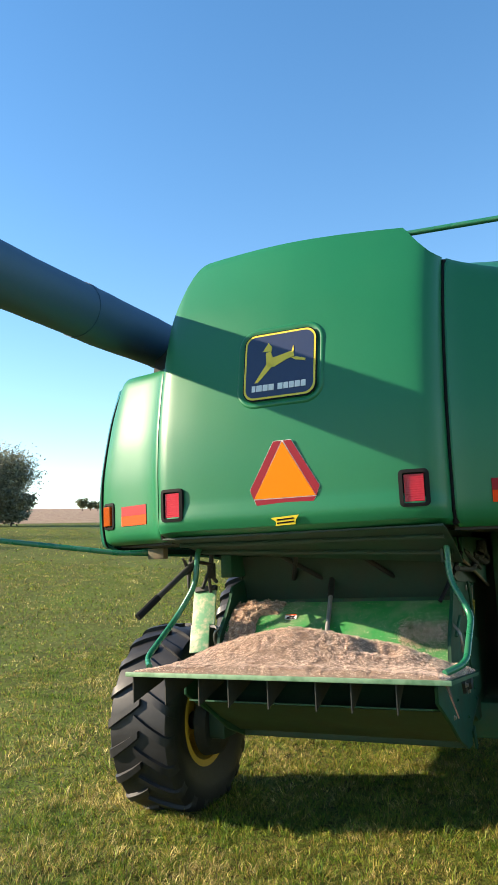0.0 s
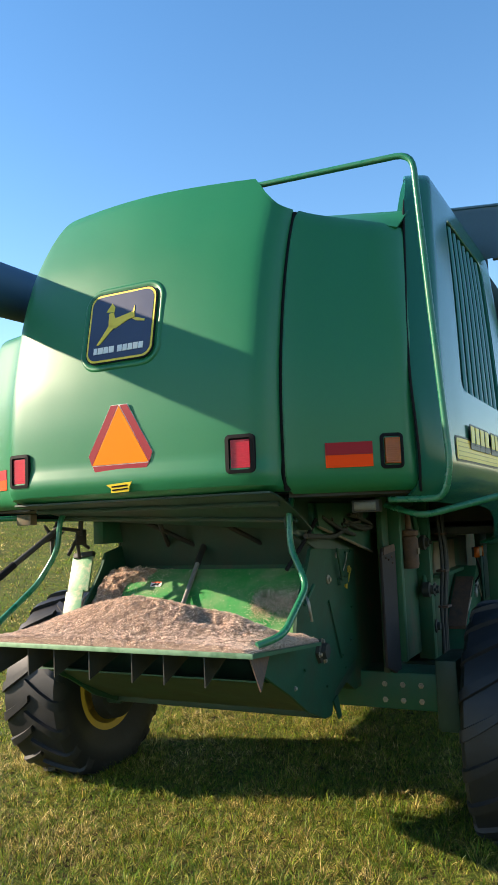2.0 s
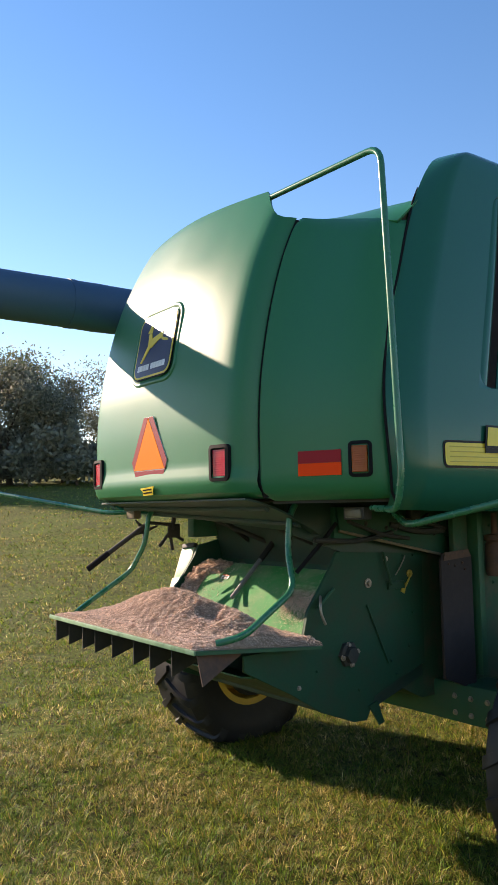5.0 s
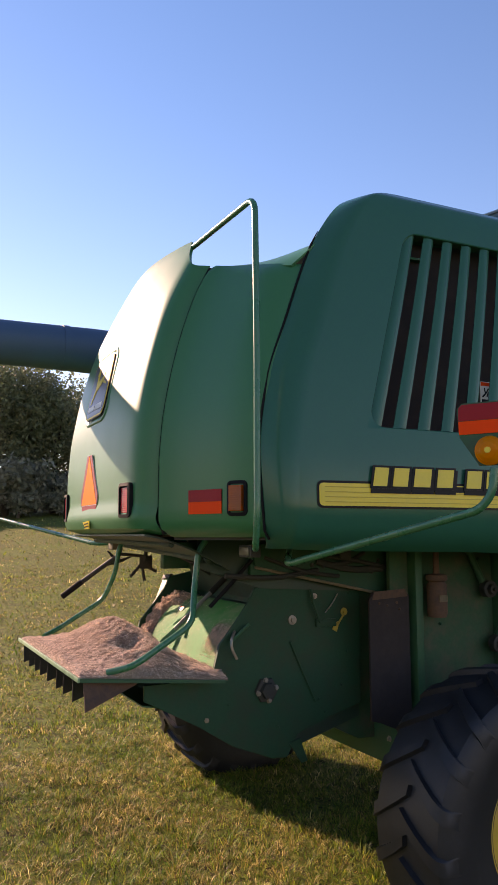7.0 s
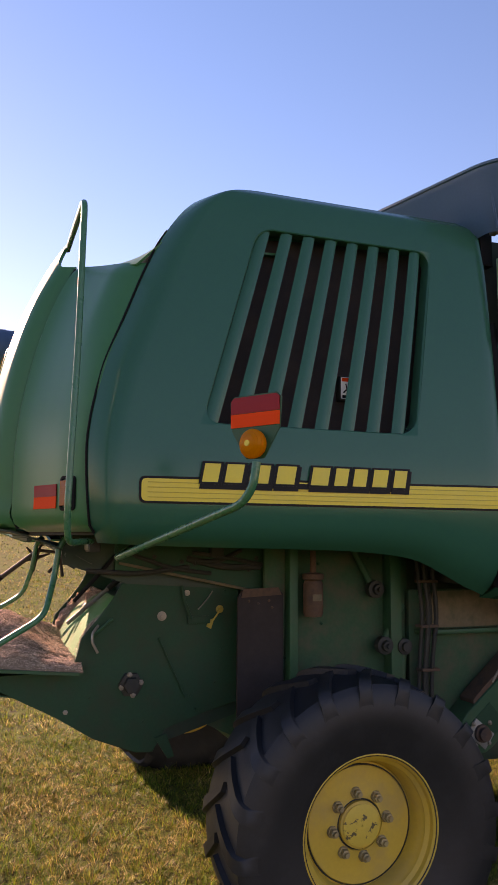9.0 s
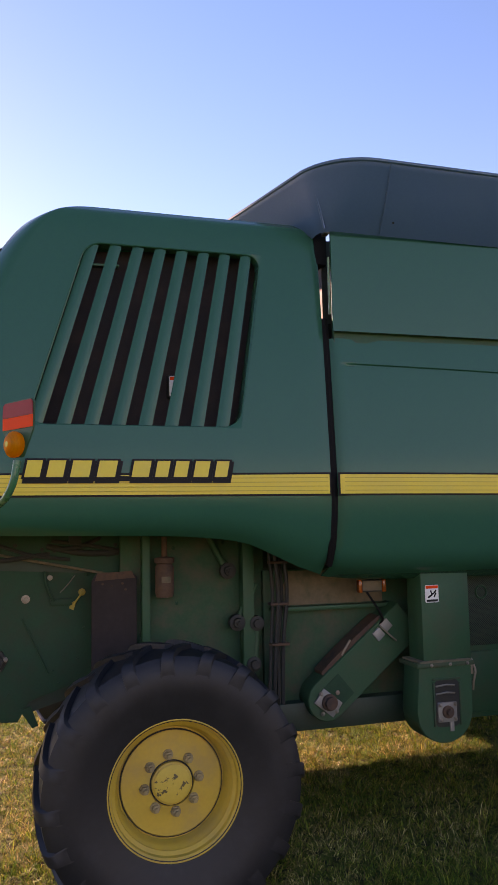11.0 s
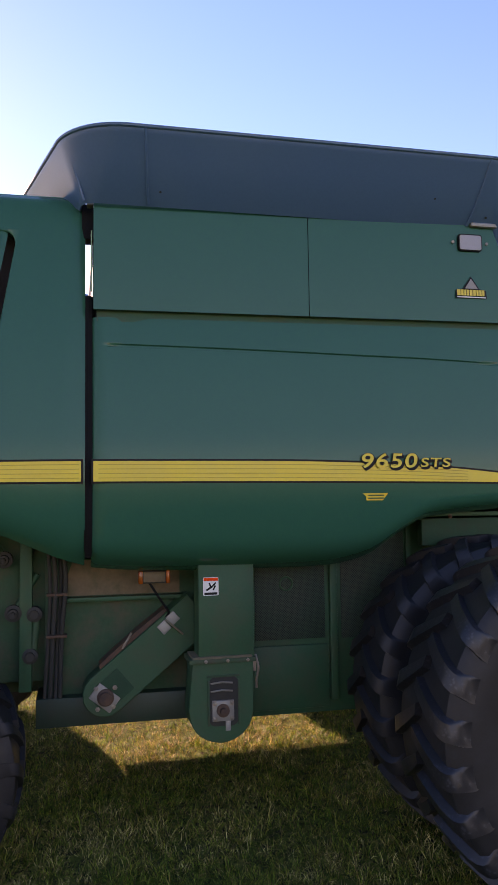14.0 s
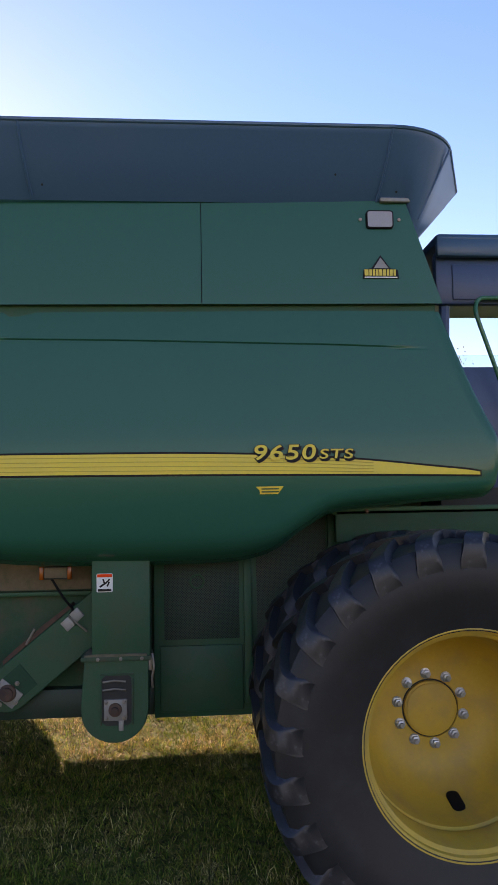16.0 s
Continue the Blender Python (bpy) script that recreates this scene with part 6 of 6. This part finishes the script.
# belts and shields seen behind the chopper side
for k, (y0, z0, y1, z1, r) in enumerate(((1.15, 1.95, 1.62, 1.90, 0.02), (0.55, 1.88, 1.15, 1.90, 0.015), (0.8, 1.98, 1.3, 1.86, 0.012), (1.5, 2.0, 1.2, 1.93, 0.014))):
    bm = bmesh.new()
    sweep(bm, bend([(0.80, y0, z0), (0.84, (y0 + y1) / 2, (z0 + z1) / 2 - 0.03), (0.82, y1, z1)], 0.1), r, 8)
    part("hose", bm, M_DARK, combine, "dark hose")

for a in (0.3, 1.2, 2.3, 3.4, 4.6):
    bm = bmesh.new()
    sweep(bm, [(-0.845, 0.40, 1.915), (-0.845, 0.40 + 0.11 * math.cos(a), 1.915 + 0.11 * math.sin(a))], [0.018, 0.006], 6)
    part("spring_finger", bm, M_DARK, combine)
# clutter between the hood corner and the chopper side
beam = shape("side_beam", M_CHOP, combine, [(0.74, 1.93), (0.72, 2.06), (1.66, 2.06), (1.66, 1.74), (1.02, 1.87)], "x", 0.79, 0.805, "weathered green beam plate under the hull", 0.002)
bm = bmesh.new()
sweep(bm, [(0.80, 0.74, 1.925), (0.81, 1.02, 1.865), (0.81, 1.66, 1.735)], 0.009, 8)
part("dusty_edge", bm, M_DUST, beam, "lower edge caked with dust")
for y, z in ((0.95, 1.96), (1.12, 1.93), (1.16, 1.90), (1.20, 1.92), (1.36, 1.99), (1.55, 1.88), (1.60, 1.95)):
    bolt(beam, (0.806, y, z), "x", 0.010, 0.008, mat=M_DARK)
bm = bmesh.new()
sweep(bm, bend([(0.83, 1.18, 1.985), (0.85, 1.40, 1.955), (0.83, 1.64, 1.91)], 0.1), 0.012, 8)
part("hose", bm, M_DARK, beam, "dark hose")
solid("clamp", M_DARK, beam, "", (0.81, 0.86, 1.29, 1.37, 1.96, 2.04), bevel=0.008)
bm = bmesh.new()
sweep(bm, bend([(0.80, 0.72, 1.97), (0.77, 0.64, 1.87), (0.70, 0.50, 1.70)], 0.05), 0.012, 8)
part("shaft_boot", bm, M_BLACK, combine, "black rubber boot round a shaft")
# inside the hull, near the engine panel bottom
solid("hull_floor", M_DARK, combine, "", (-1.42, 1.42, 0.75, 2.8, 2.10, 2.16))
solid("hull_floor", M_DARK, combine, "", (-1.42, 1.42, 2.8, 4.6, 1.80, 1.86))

# ---- cab ----
cab = empty("cab")
cab.parent = combine
roof = solid("cab_roof", M_CABROOF, cab, "dark green cab roof", (-1.12, 1.12, 5.95, 7.75, 3.90, 3.97), bevel=0.03)
solid("roof_edge", M_CABROOF, cab, "", (1.06, 1.12, 5.95, 7.75, 3.80, 3.95), bevel=0.025)
solid("visor_band", M_CABTRIM, cab, "dark band above the cab windows", (0.96, 1.04, 5.96, 7.6, 3.47, 3.86), bevel=0.025)
solid("visor_panel", M_CABTRIM, cab, "", (1.035, 1.055, 6.08, 7.5, 3.50, 3.76), bevel=0.008)
solid("cab_floor", M_DARK, cab, "", (-1.0, 1.0, 5.95, 7.5, 1.95, 2.2))
solid("cab_rear_wall", M_CABTRIM, cab, "", (-0.98, 0.98, 5.92, 6.0, 2.2, 2.95))
for s in (1, -1):
    for y in (5.98, 7.45):
        bm = bmesh.new()
        sweep(bm, [(s * 0.98, y, 2.1), (s * 0.97, y + 0.06, 3.5)], 0.04, 8)
        part("cab_pillar", bm, M_CABTRIM, cab)
    solid("lower_door", M_CABTRIM, cab, "dark lower door panel", (s * 0.98 - 0.025, s * 0.98 + 0.025, 6.02, 7.45, 2.15, 3.02))
    pane = solid("pane", M_GLASS, cab, "clear side window", (s * 0.985 - 0.004, s * 0.985 + 0.004, 6.0, 7.46, 3.0, 3.50), bevel=0.0)
    pane.visible_shadow = False
seat = solid("operator_seat", M_DARK, cab, "dark operator seat", (-0.28, 0.28, 6.15, 6.28, 2.55, 3.22), (-0.28, 0.28, 6.15, 6.7, 2.42, 2.57), bevel=0.05)
bm = bmesh.new()
sweep(bm, bend([(1.06, 6.60, 2.2), (1.12, 6.42, 2.75), (1.14, 6.20, 3.40), (1.10, 6.24, 3.50), (1.06, 6.75, 3.52)], 0.08), 0.016, 10)
part("door_rail", bm, M_TUBE, cab, "bent tube rail beside the cab door")
solid("mirror", M_GREY, cab, "pale mirror on the far side", (-1.32, -1.28, 6.9, 7.08, 3.0, 3.35), bevel=0.02)
bm = bmesh.new()
sweep(bm, [(-0.98, 7.3, 3.3), (-1.3, 7.0, 3.2)], 0.012, 8)
part("mirror_arm", bm, M_DARK, cab)

# ---- the heap of chaff on the tailboard ----
def heap():
    bm = bmesh.new()

    def f(u, v):
        x = -0.835 + 1.69 * u
        y = -0.285 + 0.83 * v
        base = 1.392 - 0.074 * (y + 0.29) / 0.81
        rise = 0.205 * math.exp(-((x + 0.04) / 0.50) ** 2 - ((y - 0.15) / 0.24) ** 2)
        rise += 0.085 * math.exp(-((x + 0.52) / 0.22) ** 2 - ((y - 0.42) / 0.24) ** 2)
        rise += 0.065 * math.exp(-((x - 0.50) / 0.22) ** 2 - ((y - 0.20) / 0.20) ** 2)
        rise -= 0.065 * math.exp(-((x - 0.44) / 0.11) ** 4 - ((y - 0.11) / 0.075) ** 2)
        edge = min(1.0, u / 0.12, (1 - u) / 0.05, v / 0.03)
        rise += 0.03
        rise += 0.008 * noise.noise((x * 7, y * 7, 1)) + 0.010 * noise.noise((x * 28, y * 28, 2)) + 0.006 * noise.noise((x * 70, y * 70, 3))
        return Vector((x, y, base + max(0.0, rise) * max(0.0, edge) ** 0.6 - 0.003))
    sheet(bm, f, space(0, 1, 200), space(0, 1, 110), 0.0)
    return bm, f


bm, heap_f = heap()
pile = tagged(part("chaff_heap", bm, M_CHAFF, None, "", 180), "heap of pale oat hulls and chaff on the tailboard", "chaff heap")


def flakes(n, seed, place, size):
    rng = random.Random(seed)
    vs, fs = [], []
    for _ in range(n):
        p, nrm = place(rng)
        a = rng.uniform(0, math.tau)
        d = Vector((math.cos(a), math.sin(a), rng.uniform(-0.6, 0.7))).normalized() * size * rng.uniform(0.5, 1.5)
        w = d.cross(Vector((rng.uniform(-0.5, 0.5), rng.uniform(-0.5, 0.5), 1))).normalized() * size * 0.34
        o = Vector((0, 0, rng.uniform(0, 0.009)))
        i = len(vs)
        vs += [tuple(p + o - d), tuple(p + o + w), tuple(p + o + d), tuple(p + o - w)]
        fs.append((i, i + 1, i + 2, i + 3))
    me = bpy.data.meshes.new("chaff_flakes")
    me.from_pydata(vs, [], fs)
    me.materials.append(M_FLAKE)
    return new("chaff_flakes", me)


tagged(flakes(100000, 3, lambda r: (heap_f(r.random(), r.random()), None), 0.0052), "loose pale oat hulls over the chaff heap", "chaff", kind="stuff")


def on_cover(r):
    u, v = r.random(), r.random() ** 1.3 * 0.95
    if r.random() < 0.8:
        u = 0.34 * r.random() ** 1.6 if r.random() < 0.6 else min(0.995, max(0.74, r.gauss(0.90, 0.05)))
        v = r.random() if u < 0.5 else min(0.72, max(0.15, r.gauss(0.42, 0.12)))
    return Vector((-0.712 + 1.424 * u, 0.50 + 0.06 * v + 0.28 * v * v ** 0.3, cover(v) + 0.003)), None


tagged(flakes(5500, 8, on_cover, 0.0045), "thin scatter of chaff on the chopper cover", "chaff", kind="stuff")


def drift(name, label, x0, x1, v0, v1, thick, seed, n):
    """A layer of chaff lying on the sloping cover, with loose hulls on it."""
    bm = bmesh.new()

    def f(u, w):
        x, v = x0 + (x1 - x0) * u, v0 + (v1 - v0) * w
        k = min(1.0, u / 0.3, (1 - u) / 0.3 + (0.6 if x1 > 0.7 else 0), w / 0.25, (1 - w) / 0.25)
        k = k + 0.55 * noise.noise((x * 16, v * 8, seed)) + 0.25 * noise.noise((x * 50, v * 26, seed)) - 0.12
        t = thick * (0.55 + 0.6 * noise.noise((x * 22, v * 16, seed + 1)) + 0.25 * noise.noise((x * 70, v * 50, seed))) * min(max(k, 0.0) * 2, 1)
        if not (0 < u < 1 and 0 < w < 1) or k <= 0:
            return Vector((x, 0.50 + 0.06 * v + 0.28 * v * v ** 0.3 + 0.004, cover(v) - 0.004))
        return Vector((x, 0.50 + 0.06 * v + 0.28 * v * v ** 0.3 - 0.7 * t, cover(v) + 0.0015 + 0.7 * t))
    sheet(bm, f, space(0, 1, 50), space(0, 1, 50), 0.0)
    base = tagged(part(name, bm, M_CHAFF, None, "", 180), label, "chaff")
    loose = tagged(flakes(n, seed + 20, lambda r: (f(r.random(), r.random()), None), 0.0048), kind="stuff")
    loose.name = "loose_chaff"
    loose.parent = base
    return base


drift("chaff_drift", "drift of pale chaff along the edge of the chopper cover", -0.712, -0.50, 0.02, 0.98, 0.045, 3, 9000)
drift("chaff_drift", "ridge of chaff caught at the top of the chopper cover", -0.70, -0.36, 0.70, 0.99, 0.05, 6, 6000)
def on_patch(r):
    x = 0.712 - 0.27 * r.random() ** 1.1 - abs(r.gauss(0, 0.02))
    v = min(0.66, max(0.22, r.gauss(0.43, 0.08)))
    return Vector((x, 0.50 + 0.06 * v + 0.28 * v * v ** 0.3, cover(v) + 0.003)), None


tagged(flakes(6500, 31, on_patch, 0.0050), "thin flat patch of chaff on the chopper cover", "chaff", kind="stuff")


# ---- trees ----
M_BARK = material("tree_bark", (0.075, 0.058, 0.042), 0.9, vary=0.3, grain=20, blotch=4, bump=0.4)


def leaf_material(name, a, b):
    m = material(name, a, 0.6, vary=0.2, grain=3, blotch=0.5, bump=0.0, second=b, amount=0.8, island=0.36)
    t = m.node_tree
    bs = t.nodes["Principled BSDF"]
    tr = t.nodes.new("ShaderNodeBsdfTranslucent")
    t.links.new(bs.inputs["Base Color"].links[0].from_socket, tr.inputs["Color"])
    mx = t.nodes.new("ShaderNodeMixShader")
    mx.inputs[0].default_value = 0.3
    t.links.new(bs.outputs[0], mx.inputs[1])
    t.links.new(tr.outputs[0], mx.inputs[2])
    t.links.new(mx.outputs[0], t.nodes["Material Output"].inputs["Surface"])
    return m


# Both leaf colours are lightened for the haze over the far trees.
M_LEAF = leaf_material("leaf_green", (0.13, 0.165, 0.085), (0.21, 0.20, 0.105))
M_LEAF2 = leaf_material("hazy_grey_green_leaf", (0.19, 0.205, 0.145), (0.25, 0.225, 0.145))


def tree_mesh(seed, height, spread, leaves, leaf, bare=False):
    """A tapered trunk with limbs, and a crown of single leaves gathered round the twig ends."""
    rng = random.Random(seed)
    bm = bmesh.new()
    tips = []

    def grow(p, d, length, r, depth):
        pts, rs = [p], [r]
        n = 3 if depth else 5
        for i in range(n):
            d = (d + Vector((rng.uniform(-1, 1), rng.uniform(-1, 1), rng.uniform(-0.5, 0.8))) * (0.16 + 0.06 * depth)).normalized()
            p = p + d * length / n
            pts.append(p)
            rs.append(r * (1 - 0.55 * (i + 1) / n))
            if depth >= (2 if bare else 1):
                tips.append((p.copy(), depth))
        sweep(bm, pts, rs, 7 if depth < 2 else 4, caps=False)
        if depth < (5 if bare else 3):
            for k in range(rng.randint(3, 4) if depth else rng.randint(5, 7)):
                i = rng.randint(2, n) if depth == 0 else rng.randint(1, n)
                a = rng.uniform(0, math.tau)
                out = Vector((math.cos(a) * spread, math.sin(a) * spread, rng.uniform(0.25, 0.95)))
                grow(pts[i], (d * 0.35 + out).normalized(), length * rng.uniform(0.5, 0.72), rs[i] * 0.62, depth + 1)

    grow(Vector((0, 0, -0.3)), Vector((0, 0, 1)), height * 0.48, height * 0.026, 0)
    vs, fs = [], []
    for _ in range(leaves):
        q, depth = rng.choice(tips)
        s = height * 0.07
        p = q + Vector((rng.gauss(0, s), rng.gauss(0, s), rng.gauss(0, s * 0.8)))
        a = Vector((rng.uniform(-1, 1), rng.uniform(-1, 1), rng.uniform(-1, 1))).normalized() * leaf * rng.uniform(0.6, 1.4)
        b = a.cross(Vector((rng.uniform(-1, 1), rng.uniform(-1, 1), rng.uniform(-1, 1)))).normalized() * leaf * 0.55
        i = len(vs)
        vs += [tuple(p - a), tuple(p + b), tuple(p + a), tuple(p - b)]
        fs.append((i, i + 1, i + 2, i + 3))
    return bm, vs, fs


def make_tree(name, label, seed, height, spread, leaves, leaf, mat, bare=False, group=""):
    base = tagged(empty(name), label, "tree" if name == "tree" else "shrub", group)
    bm, vs, fs = tree_mesh(seed, height, spread, leaves, leaf, bare)
    part("trunk", bm, M_BARK, base)
    if leaves:
        me = bpy.data.meshes.new("crown")
        me.from_pydata(vs, [], fs)
        me.materials.append(mat)
        cr = new("crown", me)
        cr.parent = base
    return base


def spot(phi, d, eye=(3.5, -2.6)):
    x, y = eye[0] - math.sin(radians(phi)) * d, eye[1] + math.cos(radians(phi)) * d
    return x, y, ground_height(x, y)


def place_tree(src, phi, d, size, turn, eye=(3.5, -2.6)):
    x, y, z = spot(phi, d, eye)
    m = pose(x, y, z, 0, 0, turn)
    if src.name in planted:
        ob = copy_thing(src, m)
    else:
        ob = src
        planted.add(src.name)
        ob.matrix_basis = m
    ob.scale = (size, size, size)
    return ob


planted = set()
grove = "trees of the grove"
t_leafy = make_tree("tree", "broad leafy tree, grey-green crown, at the meadow's edge", 11, 9.0, 0.85, 9000, 0.11, M_LEAF2, group=grove)
t_dense = make_tree("tree", "tall dense dark green tree at the meadow's edge", 23, 10.0, 0.75, 13000, 0.13, M_LEAF, group=grove)
t_bare = make_tree("tree", "nearly bare tree with fine spreading twigs", 37, 10.0, 0.95, 500, 0.06, M_LEAF2, bare=True)
t_lone = make_tree("tree", "lone grey-green leafy tree beside the field", 41, 7.0, 0.7, 17000, 0.085, M_LEAF2)
shrub = make_tree("shrub", "dense dark undergrowth below the trees", 53, 3.2, 1.2, 3200, 0.14, M_LEAF2, group="shrubs of the grove")
far = make_tree("tree", "distant tree on the skyline", 61, 6.0, 0.8, 2500, 0.25, M_LEAF, group="trees on the skyline")
place_tree(t_lone, 42.45, 75, 1.36, 20, (1.6, -3.9)).location.z -= 0.9
for k, (phi, d, s) in enumerate(((36.6, 260, 0.95), (36.0, 262, 0.7), (35.5, 258, 0.75), (35.1, 262, 0.6), (43.0, 300, 0.8), (44.0, 305, 0.7))):
    place_tree(far, phi, d, s, 57 * k, (1.6, -3.9))
place_tree(t_bare, 55.2, 62, 1.0, 0, (3.1, -3.0))
for k, (phi, d, s, src) in enumerate(((62.5, 60, 0.78, t_leafy), (66.0, 57, 0.95, t_leafy), (70.0, 55, 1.05, t_leafy), (73.5, 60, 1.0, t_dense), (76.5, 56, 1.1, t_dense), (80.0, 55, 1.05, t_dense), (84.0, 62, 1.15, t_dense), (88.0, 78, 1.2, t_dense), (92.5, 66, 1.1, t_leafy), (68.0, 58, 0.95, t_dense), (78.5, 58, 1.1, t_leafy))):
    place_tree(src, phi, d, s, 67 * k)
for k in range(3):
    place_tree(shrub, 41.6 + 0.9 * k, 74.5, 1.25, 50 * k, (1.6, -3.9))
for k in range(36):
    place_tree(shrub, 56 + k * 1.15, 55 + 3 * math.sin(k * 2.1), 1.35 + 0.3 * math.sin(k * 1.7), 71 * k)
